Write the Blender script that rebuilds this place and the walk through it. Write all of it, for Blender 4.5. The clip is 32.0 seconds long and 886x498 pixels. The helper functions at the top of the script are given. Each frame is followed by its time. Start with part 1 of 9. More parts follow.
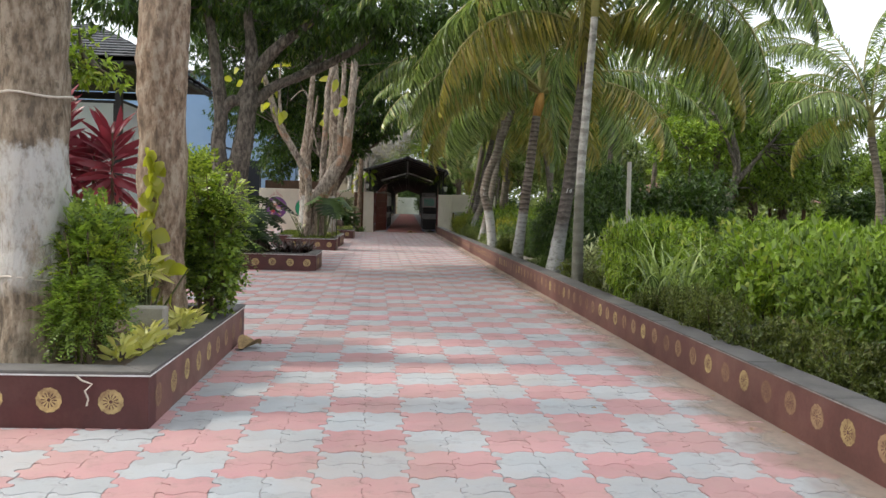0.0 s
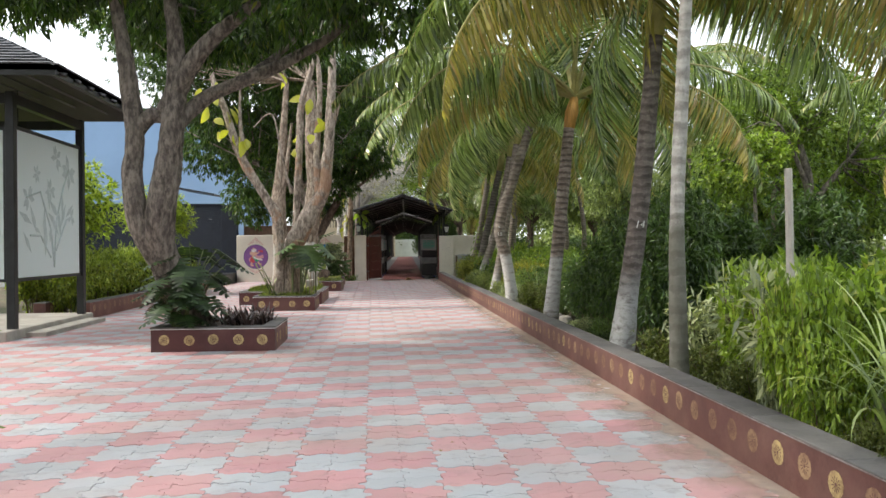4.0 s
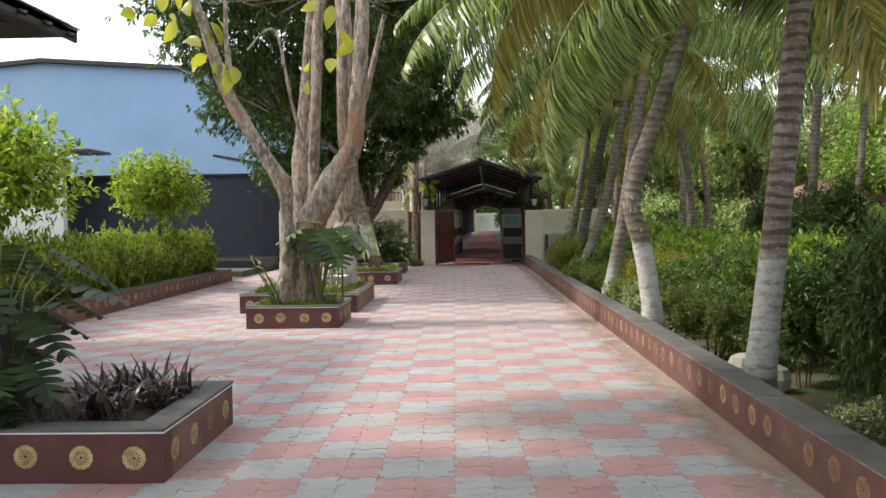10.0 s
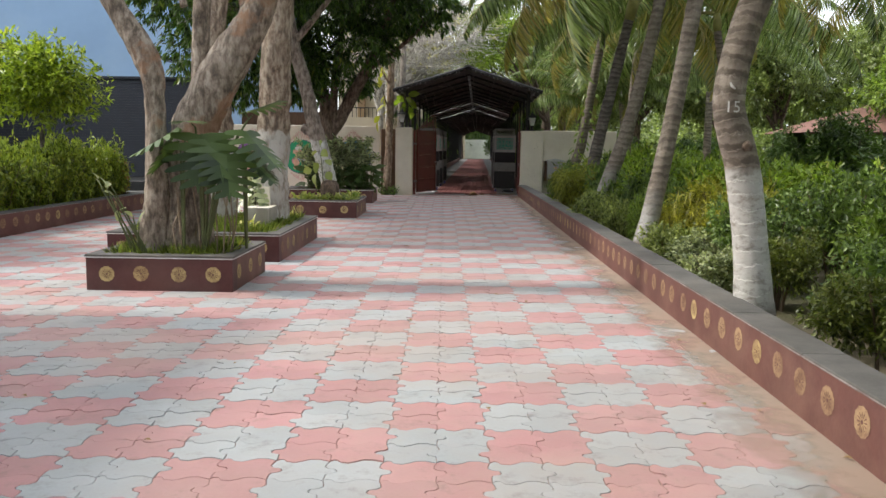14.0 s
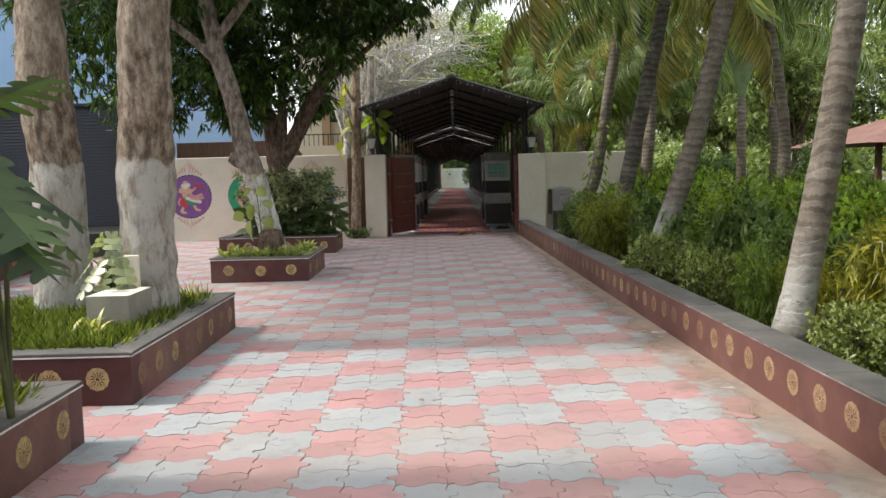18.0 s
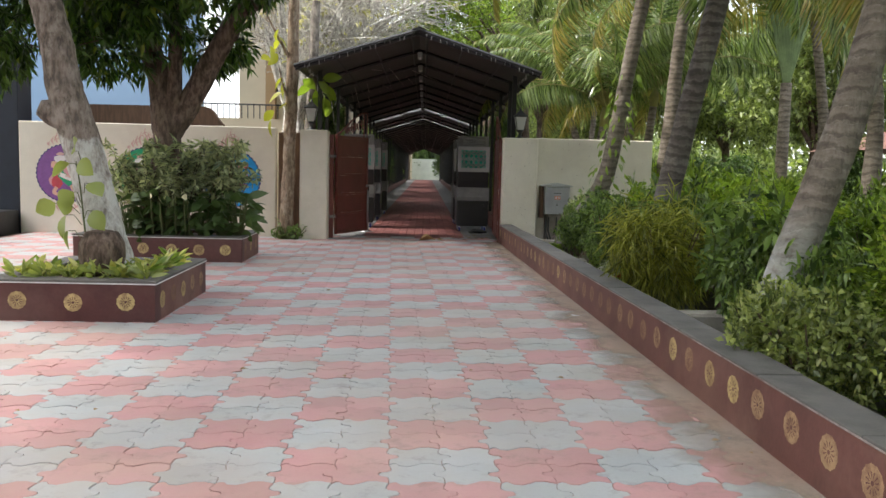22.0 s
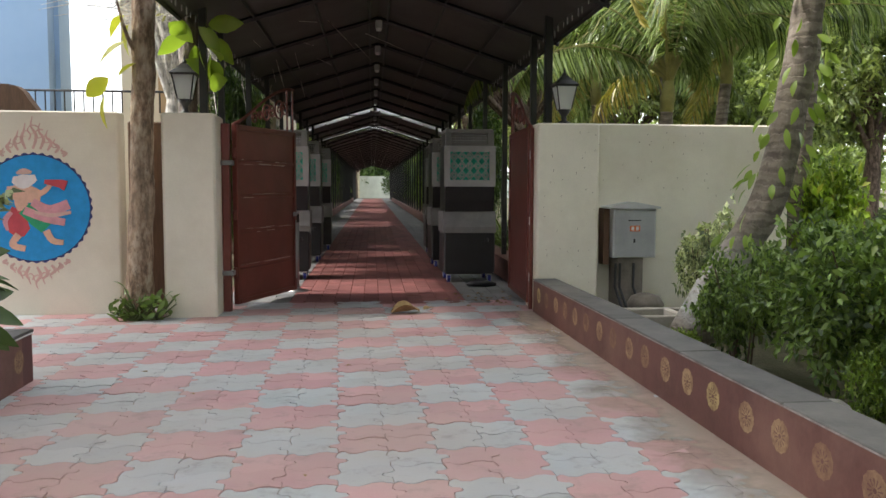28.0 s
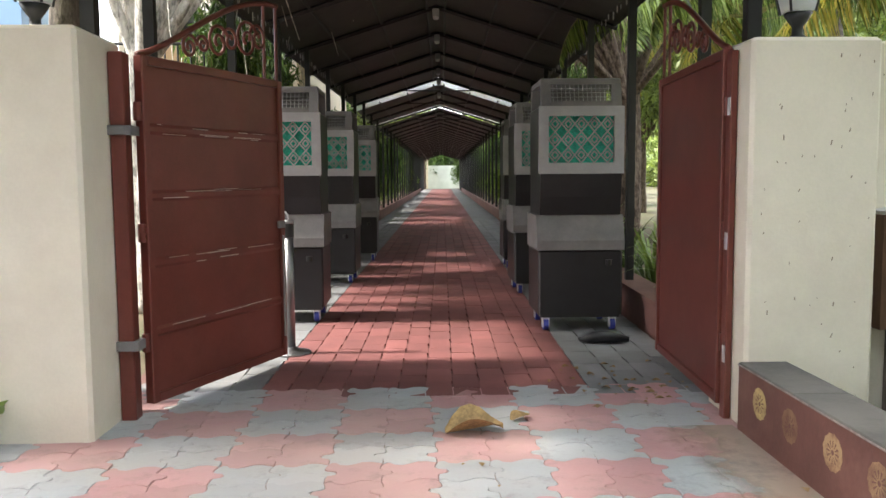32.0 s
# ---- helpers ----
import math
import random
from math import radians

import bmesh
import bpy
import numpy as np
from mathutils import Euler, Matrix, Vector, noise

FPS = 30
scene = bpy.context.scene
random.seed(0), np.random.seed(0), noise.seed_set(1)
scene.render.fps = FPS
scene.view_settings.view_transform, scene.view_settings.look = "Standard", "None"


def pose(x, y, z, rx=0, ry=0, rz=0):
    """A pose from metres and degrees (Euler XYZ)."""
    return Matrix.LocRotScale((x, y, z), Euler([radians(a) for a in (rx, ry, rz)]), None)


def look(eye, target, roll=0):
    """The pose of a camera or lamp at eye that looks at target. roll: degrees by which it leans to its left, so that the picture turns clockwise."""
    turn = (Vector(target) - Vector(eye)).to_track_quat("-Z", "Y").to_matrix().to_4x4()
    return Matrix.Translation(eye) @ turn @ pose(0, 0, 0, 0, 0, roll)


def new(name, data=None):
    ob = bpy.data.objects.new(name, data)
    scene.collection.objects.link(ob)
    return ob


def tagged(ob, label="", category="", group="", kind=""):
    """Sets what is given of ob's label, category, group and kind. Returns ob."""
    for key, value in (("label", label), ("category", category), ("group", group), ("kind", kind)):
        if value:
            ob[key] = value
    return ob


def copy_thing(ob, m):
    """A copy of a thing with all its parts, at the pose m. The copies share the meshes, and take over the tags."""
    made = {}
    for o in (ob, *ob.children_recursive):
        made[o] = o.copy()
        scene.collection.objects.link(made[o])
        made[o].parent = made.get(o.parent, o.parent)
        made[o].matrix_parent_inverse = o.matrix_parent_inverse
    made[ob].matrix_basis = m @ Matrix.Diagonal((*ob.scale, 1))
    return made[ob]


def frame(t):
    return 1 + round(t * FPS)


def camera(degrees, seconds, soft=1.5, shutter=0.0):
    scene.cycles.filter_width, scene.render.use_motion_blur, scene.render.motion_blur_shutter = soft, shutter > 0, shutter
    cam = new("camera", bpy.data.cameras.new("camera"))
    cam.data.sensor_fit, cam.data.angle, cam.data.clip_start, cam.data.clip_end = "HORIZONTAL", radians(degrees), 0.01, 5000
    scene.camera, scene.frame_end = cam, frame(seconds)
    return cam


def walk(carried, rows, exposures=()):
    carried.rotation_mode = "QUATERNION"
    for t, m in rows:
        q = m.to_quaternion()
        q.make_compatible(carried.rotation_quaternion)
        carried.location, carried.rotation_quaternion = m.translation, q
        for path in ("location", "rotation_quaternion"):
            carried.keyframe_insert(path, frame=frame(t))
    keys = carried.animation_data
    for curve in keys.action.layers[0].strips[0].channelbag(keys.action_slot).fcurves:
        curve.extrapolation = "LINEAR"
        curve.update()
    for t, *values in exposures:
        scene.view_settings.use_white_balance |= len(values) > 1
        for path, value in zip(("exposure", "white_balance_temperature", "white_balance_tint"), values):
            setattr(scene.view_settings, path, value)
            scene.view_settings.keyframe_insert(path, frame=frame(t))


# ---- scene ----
cam = camera(56.73, 32.0)
# seconds, eye (x, y, z), yaw, pitch, roll
ROWS = [
    (0.0, -0.036, -0.008, 1.406, -4.02, -3.00, -1.64),
    (0.5, -0.012, 0.664, 1.419, -1.44, -3.12, 0.64),
    (1.0, -0.046, 1.279, 1.419, -2.01, -3.77, -1.23),
    (1.5, -0.043, 1.899, 1.410, -2.92, -3.63, 0.92),
    (2.0, -0.084, 2.509, 1.397, -2.58, -4.28, -0.28),
    (2.5, -0.052, 3.031, 1.408, -5.57, -3.82, 0.79),
    (3.0, -0.010, 3.664, 1.454, -4.53, -2.28, 1.32),
    (3.5, 0.053, 4.241, 1.513, -6.28, -0.77, 0.72),
    (4.0, 0.169, 4.815, 1.498, -4.12, -0.19, 0.43),
    (4.5, 0.280, 5.357, 1.485, -4.46, -0.84, 0.12),
    (6.5, 0.475, 7.809, 1.366, -2.27, -2.36, 0.96),
    (7.0, 0.448, 8.426, 1.353, -4.44, -5.01, 0.08),
    (7.5, 0.492, 9.034, 1.381, -1.38, -4.42, 0.50),
    (8.0, 0.469, 9.559, 1.449, -1.50, -3.99, 1.10),
    (8.5, 0.493, 10.153, 1.573, 0.51, -1.89, 0.64),
    (9.0, 0.463, 10.684, 1.659, 0.46, 0.02, 0.43),
    (9.5, 0.485, 11.242, 1.668, -1.81, -1.06, 2.25),
    (10.0, 0.525, 11.791, 1.651, 1.64, -2.02, 0.75),
    (10.5, 0.581, 12.368, 1.633, -0.93, -4.79, 1.45),
    (11.0, 0.682, 12.959, 1.619, 0.99, -5.49, 1.07),
    (11.5, 0.705, 13.560, 1.556, 1.84, -7.29, 0.02),
    (12.0, 0.792, 14.153, 1.500, 1.71, -8.81, 0.56),
    (12.5, 0.779, 14.738, 1.465, 3.96, -7.61, -0.86),
    (13.0, 0.760, 15.323, 1.449, 1.83, -7.33, -0.60),
    (13.5, 0.736, 15.904, 1.452, 3.16, -6.98, 0.32),
    (14.0, 0.696, 16.480, 1.438, 0.91, -7.05, -0.82),
    (14.5, 0.703, 17.101, 1.425, 1.73, -7.57, 0.81),
    (16.5, 0.584, 19.486, 1.395, 0.06, -5.95, -0.14),
    (17.0, 0.575, 20.052, 1.445, 1.60, -5.34, 0.03),
    (17.5, 0.538, 20.605, 1.443, -0.22, -4.51, -0.03),
    (18.0, 0.520, 21.224, 1.438, -0.73, -5.00, 1.29),
    (18.5, 0.470, 21.826, 1.416, -0.99, -4.75, -0.44),
    (19.0, 0.510, 22.422, 1.373, -1.82, -5.78, 0.24),
    (19.5, 0.549, 23.016, 1.343, -0.34, -6.57, -1.47),
    (20.0, 0.609, 23.625, 1.345, -1.56, -6.56, -0.96),
    (20.5, 0.671, 24.196, 1.371, 0.21, -6.14, 0.11),
    (21.0, 0.697, 24.771, 1.367, -2.74, -6.65, -1.11),
    (21.5, 0.768, 25.384, 1.380, -1.77, -6.39, 0.08),
    (22.0, 0.773, 25.974, 1.352, -2.78, -5.55, -1.45),
    (22.5, 0.812, 26.556, 1.328, -4.03, -5.94, -0.49),
    (23.0, 0.806, 27.133, 1.313, -1.67, -5.57, -0.69),
    (23.5, 0.819, 27.693, 1.321, -3.64, -5.52, -0.27),
    (24.0, 0.825, 28.262, 1.343, -2.02, -5.69, -0.15),
    (24.5, 0.788, 28.825, 1.330, -5.37, -5.71, -1.51),
    (25.0, 0.780, 29.447, 1.344, -4.33, -5.73, -0.18),
    (25.5, 0.733, 30.032, 1.325, -5.18, -4.56, -1.36),
    (27.5, 0.711, 32.400, 1.280, -5.28, -5.71, 1.01),
    (28.0, 0.693, 32.955, 1.301, -6.49, -4.31, -0.16),
    (28.5, 0.727, 33.535, 1.302, -2.61, -3.36, 0.47),
    (29.0, 0.730, 34.075, 1.274, -1.06, -4.34, -0.40),
    (29.5, 0.826, 34.608, 1.267, -2.28, -4.64, 0.07),
    (30.0, 0.868, 35.132, 1.263, -0.65, -4.57, -0.31),
    (30.5, 0.919, 35.662, 1.270, -3.50, -5.79, -0.30),
    (31.0, 0.969, 36.186, 1.299, -0.05, -5.20, 0.64),
    (31.5, 0.975, 36.719, 1.312, -2.44, -4.26, 0.06),
    (32.0, 0.997, 37.290, 1.291, -1.59, -5.02, 0.39),
]
walk(cam, [(t, pose(x, y, z, 90 + pitch, roll, yaw)) for t, x, y, z, yaw, pitch, roll in ROWS],
     [(0.0, 0.12), (2.0, 0.26), (3.0, 0.36), (4.0, 0.5), (4.5, 0.5), (7.0, 0.38), (9.0, 0.52), (11.0, 0.42), (12.0, 0.40), (13.5, 0.34), (16.5, 0.36), (19.0, 0.52), (21.0, 0.62), (22.0, 0.80), (24.0, 0.85), (25.0, 0.80), (27.5, 0.95), (29.0, 1.02), (31.0, 1.56), (32.0, 1.88)])

# ---- world, sun ----
world = bpy.data.worlds.new("sky")
scene.world = world
world.use_nodes = True
wn, wl = world.node_tree.nodes, world.node_tree.links
sky = wn.new("ShaderNodeTexSky")
sky.sky_type = "NISHITA"
sky.sun_disc = False
sky.sun_elevation, sky.sun_rotation = radians(47), radians(-90)
sky.air_density, sky.dust_density, sky.ozone_density = 1.0, 6.0, 1.0
# a thick veil of bright cloud over the blue
veil = wn.new("ShaderNodeMix")
veil.data_type = "RGBA"
veil.inputs[0].default_value = 0.55
veil.inputs[7].default_value = (13.6, 14.0, 14.6, 1)
wl.new(sky.outputs[0], veil.inputs[6])
wl.new(veil.outputs[2], wn["Background"].inputs[0])
wn["Background"].inputs[1].default_value = 0.15
sun = new("sun", bpy.data.lights.new("sun", "SUN"))
sun.data.energy, sun.data.angle, sun.data.color = 2.4, radians(5), (1.0, 0.95, 0.86)
sun.matrix_world = look((-20, 0, 21.5), (0, 0, 0))

# ---- materials ----
def mat_new(name):
    m = bpy.data.materials.new(name)
    m.use_nodes = True
    return m, m.node_tree.nodes, m.node_tree.links, m.node_tree.nodes["Principled BSDF"]


def noise_fac(n, l, scale, detail=4.0, rough=0.6, coords=None, stretch=None):
    tc = n.new("ShaderNodeTexCoord")
    src = tc.outputs["Object"]
    if coords == "world":
        geo = n.new("ShaderNodeNewGeometry")
        src = geo.outputs["Position"]
    if stretch:
        mp = n.new("ShaderNodeMapping")
        mp.inputs["Scale"].default_value = stretch
        l.new(src, mp.inputs["Vector"])
        src = mp.outputs["Vector"]
    t = n.new("ShaderNodeTexNoise")
    t.inputs["Scale"].default_value, t.inputs["Detail"].default_value, t.inputs["Roughness"].default_value = scale, detail, rough
    l.new(src, t.inputs["Vector"])
    return t.outputs["Fac"]


def ramp(n, l, fac, stops):
    r = n.new("ShaderNodeValToRGB")
    e = r.color_ramp.elements
    while len(e) < len(stops):
        e.new(0.5)
    for k, (p, c) in enumerate(stops):
        e[k].position, e[k].color = p, (*c, 1)
    l.new(fac, r.inputs[0])
    return r.outputs[0]


def mixc(n, l, fac, a, b, blend="MIX"):
    x = n.new("ShaderNodeMix")
    x.data_type, x.blend_type = "RGBA", blend
    for sock, v in ((x.inputs[0], fac), (x.inputs[6], a), (x.inputs[7], b)):
        if hasattr(v, "links"):
            l.new(v, sock)
        else:
            sock.default_value = v if isinstance(v, float) else (*v, 1)
    return x.outputs[2]


def bump(n, l, bs, height, strength, dist):
    b = n.new("ShaderNodeBump")
    b.inputs["Strength"].default_value, b.inputs["Distance"].default_value = strength, dist
    l.new(height, b.inputs["Height"])
    l.new(b.outputs[0], bs.inputs["Normal"])


def surface(name, base, var=0.15, scale=6.0, rough=0.7, metal=0.0, stain=None, stain_amt=0.35, bump_s=0.25, bump_d=0.004, grain=60.0,
            stretch=None, coords=None, island=0.0, spec=0.5, dust=None):
    """A mottled surface: broad blotches, stains and fine grain round one base colour."""
    m, n, l, bs = mat_new(name)
    lo, hi = tuple(c * (1 - var) for c in base), tuple(min(1, c * (1 + var)) for c in base)
    col = ramp(n, l, noise_fac(n, l, scale, coords=coords, stretch=stretch), [(0.38, lo), (0.62, hi)])
    fine = noise_fac(n, l, grain, 3.0, coords=coords, stretch=stretch)
    col = mixc(n, l, 0.25, col, ramp(n, l, fine, [(0.38, lo), (0.62, hi)]))
    if stain:
        big = ramp(n, l, noise_fac(n, l, scale * 0.35, 6.0, 0.7, coords=coords), [(0.47, (0, 0, 0)), (0.66, (stain_amt,) * 3)])
        col = mixc(n, l, big, col, stain)
    if dust:
        col = mixc(n, l, ramp(n, l, noise_fac(n, l, 0.55, 7.0, 0.72, coords=coords), [(0.36, (0.04,) * 3), (0.66, (0.5,) * 3)]), col, dust)
        col = mixc(n, l, ramp(n, l, noise_fac(n, l, 5.5, 6.0, 0.75, coords=coords), [(0.54, (0,) * 3), (0.70, (0.55,) * 3)]), col, tuple(c * 0.55 for c in dust))
    if island:
        g = n.new("ShaderNodeNewGeometry")
        o = n.new("ShaderNodeObjectInfo")
        add = n.new("ShaderNodeMath")
        add.operation = "ADD"
        l.new(g.outputs["Random Per Island"], add.inputs[0])
        l.new(o.outputs["Random"], add.inputs[1])
        fr = n.new("ShaderNodeMath")
        fr.operation = "FRACT"
        l.new(add.outputs[0], fr.inputs[0])
        v = ramp(n, l, fr.outputs[0], [(0.0, (1 - island,) * 3), (1.0, (1 + island,) * 3)])
        col = mixc(n, l, 1.0, col, v, "MULTIPLY")
    l.new(col, bs.inputs["Base Color"])
    bs.inputs["Roughness"].default_value, bs.inputs["Metallic"].default_value = rough, metal
    bs.inputs["Specular IOR Level"].default_value = spec
    if bump_s:
        bump(n, l, bs, fine, bump_s, bump_d)
    return m


def leaf_mat(name, dark, light, old=None, rough=0.31, trans=0.35, old_share=0.05, glow=(1.15, 1.25, 0.6)):
    """Leaves: each its own shade, some old ones, light shining through."""
    m, n, l, bs = mat_new(name)
    g = n.new("ShaderNodeNewGeometry")
    dark, light = tuple(c * k for c, k in zip(dark, (0.85, 0.76, 0.66))), tuple(c * k for c, k in zip(light, (1.36, 1.22, 1.05)))
    stops = [(0.0, dark), (0.8, light)]
    if old:
        stops = [(0.0, dark), (0.75, light), (1.0 - old_share, light), (1.0, old)]
    col = ramp(n, l, g.outputs["Random Per Island"], stops)
    blotch = ramp(n, l, noise_fac(n, l, 1.3, 3.0, coords="world"), [(0.3, (0.7, 0.72, 0.7)), (0.7, (1.25, 1.22, 1.1))])
    col = mixc(n, l, 1.0, col, blotch, "MULTIPLY")
    l.new(col, bs.inputs["Base Color"])
    bs.inputs["Roughness"].default_value = rough
    bs.inputs["Specular IOR Level"].default_value = 0.5
    tr = n.new("ShaderNodeBsdfTranslucent")
    l.new(mixc(n, l, 1.0, col, glow, "MULTIPLY"), tr.inputs["Color"])
    mx = n.new("ShaderNodeMixShader")
    mx.inputs[0].default_value = trans
    l.new(bs.outputs[0], mx.inputs[1])
    l.new(tr.outputs[0], mx.inputs[2])
    l.new(mx.outputs[0], n["Material Output"].inputs["Surface"])
    return m


def bark_mat(name, base, pale, wash_top=None, wash=(0.52, 0.51, 0.48), wash_low=-9.0, soft=0.02, patch=None):
    """Bark with vertical fissures; limewash up to wash_top metres above the ground, worn at its edge."""
    m, n, l, bs = mat_new(name)
    geo = n.new("ShaderNodeNewGeometry")
    f1 = noise_fac(n, l, 2.2, 6.0, 0.65, "world", (7, 7, 2.8))
    col = ramp(n, l, f1, [(0.38, tuple(c * 0.4 for c in base)), (0.49, base), (0.62, pale)])
    f2 = noise_fac(n, l, 1.7, 5.0, 0.7, "world")
    col = mixc(n, l, ramp(n, l, f2, [(0.44, (0, 0, 0)), (0.62, (0.28,) * 3)]), col, pale)
    f3 = noise_fac(n, l, 17.0, 7.0, 0.72, "world", (1, 1, 0.6))
    col = mixc(n, l, ramp(n, l, f3, [(0.36, (0.7,) * 3), (0.46, (0, 0, 0))]), col, tuple(c * 0.42 for c in base))
    if patch:
        col = mixc(n, l, ramp(n, l, noise_fac(n, l, 1.4, 5.0, 0.65, "world"), [(0.55, (0, 0, 0)), (0.60, (0.7,) * 3)]), col, patch)
    if wash_top is not None:
        sep = n.new("ShaderNodeSeparateXYZ")
        l.new(geo.outputs["Position"], sep.inputs[0])
        off = n.new("ShaderNodeMath")
        off.operation = "MULTIPLY_ADD"
        off.inputs[1].default_value, off.inputs[2].default_value = (0.35, -0.17) if soft != 0.03 else (0.07, -0.035)
        l.new(noise_fac(n, l, 5.0, 6.0, 0.7, "world"), off.inputs[0])
        s = n.new("ShaderNodeMath")
        l.new(sep.outputs[2], s.inputs[0])
        l.new(off.outputs[0], s.inputs[1])
        mr = n.new("ShaderNodeMapRange")
        mr.inputs[1].default_value, mr.inputs[2].default_value = wash_top + soft, wash_top - soft
        l.new(s.outputs[0], mr.inputs[0])
        lo = n.new("ShaderNodeMapRange")
        lo.inputs[1].default_value, lo.inputs[2].default_value = wash_low - 0.05, wash_low + 0.1
        l.new(s.outputs[0], lo.inputs[0])
        wear = ramp(n, l, noise_fac(n, l, 7.0, 8.0, 0.75, "world", (1, 1, 0.45)), [(0.38, (0.12 if soft != 0.03 else 0.45,) * 3), (0.54, (0.93,) * 3)])
        a = mixc(n, l, 1.0, mixc(n, l, 1.0, mr.outputs[0], lo.outputs[0], "MULTIPLY"), wear, "MULTIPLY")
        col = mixc(n, l, a, col, wash)
    l.new(col, bs.inputs["Base Color"])
    bs.inputs["Roughness"].default_value = 0.9
    bump(n, l, bs, f1, 1.0, 0.045)
    return m


def palm_bark(name, base, pale, wash_top=None, wash=(0.50, 0.50, 0.48), soft=0.06, gap=0.105, moss=None, depth=0.7, wander=1.7):
    """Palm bark: leaf scars as broken dark rings, fine upright cracks, limewash or damp moss on the foot."""
    m, n, l, bs = mat_new(name)
    geo = n.new("ShaderNodeNewGeometry")
    sep = n.new("ShaderNodeSeparateXYZ")
    l.new(geo.outputs["Position"], sep.inputs[0])

    def calc(op, a, b=None, c=None):
        x = n.new("ShaderNodeMath")
        x.operation = op
        for k, v in enumerate((a, b, c)):
            if v is None:
                continue
            if hasattr(v, "links"):
                l.new(v, x.inputs[k])
            else:
                x.inputs[k].default_value = v
        return x.outputs[0]

    drift = noise_fac(n, l, 2.6, 5.0, 0.7, "world")
    ringpos = calc("FRACT", calc("MULTIPLY_ADD", drift, wander, calc("MULTIPLY", sep.outputs[2], 1.0 / gap)))
    blot = noise_fac(n, l, 4.5, 6.0, 0.68, "world", (1, 1, 1.6))
    col = ramp(n, l, blot, [(0.34, tuple(c * 0.62 for c in base)), (0.5, base), (0.66, pale)])
    crack = noise_fac(n, l, 30.0, 5.0, 0.7, "world", (1, 1, 0.22))
    col = mixc(n, l, ramp(n, l, crack, [(0.36, (0.55,) * 3), (0.5, (0, 0, 0))]), col, tuple(c * 0.45 for c in base))
    scar = ramp(n, l, ringpos, [(0.0, (depth,) * 3), (0.26, (depth,) * 3), (0.42, (0.06,) * 3), (0.9, (0, 0, 0)), (1.0, (depth,) * 3)])
    broken = ramp(n, l, noise_fac(n, l, 5.5, 6.0, 0.72, "world", (1, 1, 1.7)), [(0.36, (0.22,) * 3), (0.52, (1.0,) * 3)])
    scar = mixc(n, l, 1.0, scar, broken, "MULTIPLY")
    col = mixc(n, l, scar, col, tuple(c * 0.34 for c in base))
    lip = ramp(n, l, ringpos, [(0.34, (0, 0, 0)), (0.46, (0.5,) * 3), (0.8, (0.1,) * 3)])
    col = mixc(n, l, mixc(n, l, 1.0, lip, broken, "MULTIPLY"), col, pale)
    if wash_top is not None:
        edge = calc("MULTIPLY_ADD", noise_fac(n, l, 6.0, 6.0, 0.7, "world"), 0.16, calc("SUBTRACT", sep.outputs[2], 0.08))
        mr = n.new("ShaderNodeMapRange")
        mr.inputs[1].default_value, mr.inputs[2].default_value = wash_top + soft, wash_top - soft
        l.new(edge, mr.inputs[0])
        lo = n.new("ShaderNodeMapRange")
        lo.inputs[1].default_value, lo.inputs[2].default_value = 0.20, 0.34
        l.new(edge, lo.inputs[0])
        wear = ramp(n, l, noise_fac(n, l, 9.0, 8.0, 0.75, "world", (1, 1, 1.8)), [(0.34, (0.15,) * 3), (0.52, (0.9,) * 3)])
        a = mixc(n, l, 1.0, mixc(n, l, 1.0, mr.outputs[0], lo.outputs[0], "MULTIPLY"), wear, "MULTIPLY")
        a = mixc(n, l, 1.0, a, ramp(n, l, scar, [(0.25, (1,) * 3), (0.9, (0.82,) * 3)]), "MULTIPLY")
        col = mixc(n, l, a, col, wash)
    if moss:
        mr = n.new("ShaderNodeMapRange")
        mr.inputs[1].default_value, mr.inputs[2].default_value, mr.inputs[4].default_value = moss + 0.12, moss - 0.12, 0.8
        l.new(calc("MULTIPLY_ADD", blot, 0.4, calc("SUBTRACT", sep.outputs[2], 0.2)), mr.inputs[0])
        col = mixc(n, l, mr.outputs[0], col, (0.085, 0.085, 0.06))
    l.new(col, bs.inputs["Base Color"])
    bs.inputs["Roughness"].default_value = 0.9
    bump(n, l, bs, calc("SUBTRACT", calc("MULTIPLY_ADD", crack, 0.35, ringpos), calc("MULTIPLY", ramp(n, l, ringpos, [(0.86, (0,) * 3), (1.0, (1,) * 3)]), 0.9)), 0.55, 0.012)
    return m


RED = surface("red_paver", (0.445, 0.230, 0.238), 0.10, 1.2, 0.78, stain=(0.42, 0.30, 0.25), stain_amt=0.6, coords="world", island=0.07, bump_d=0.002, dust=(0.42, 0.32, 0.29))
GREY = surface("grey_paver", (0.362, 0.397, 0.422), 0.09, 1.2, 0.75, stain=(0.40, 0.34, 0.30), stain_amt=0.6, coords="world", island=0.06, bump_d=0.002, dust=(0.385, 0.345, 0.33))
JOINT = surface("joint_sand", (0.22, 0.14, 0.12), 0.3, 3.0, 0.95, stain=(0.30, 0.22, 0.16), coords="world")
BRICK = surface("red_brick_paver", (0.20, 0.074, 0.070), 0.18, 2.0, 0.7, stain=(0.16, 0.07, 0.06), coords="world", island=0.18)
BRICKJOINT = surface("brick_joint", (0.14, 0.07, 0.06), 0.3, 3.0, 0.95, coords="world")
GBRICK = surface("grey_brick_paver", (0.185, 0.19, 0.195), 0.15, 2.0, 0.75, stain=(0.15, 0.13, 0.12), coords="world", island=0.12)
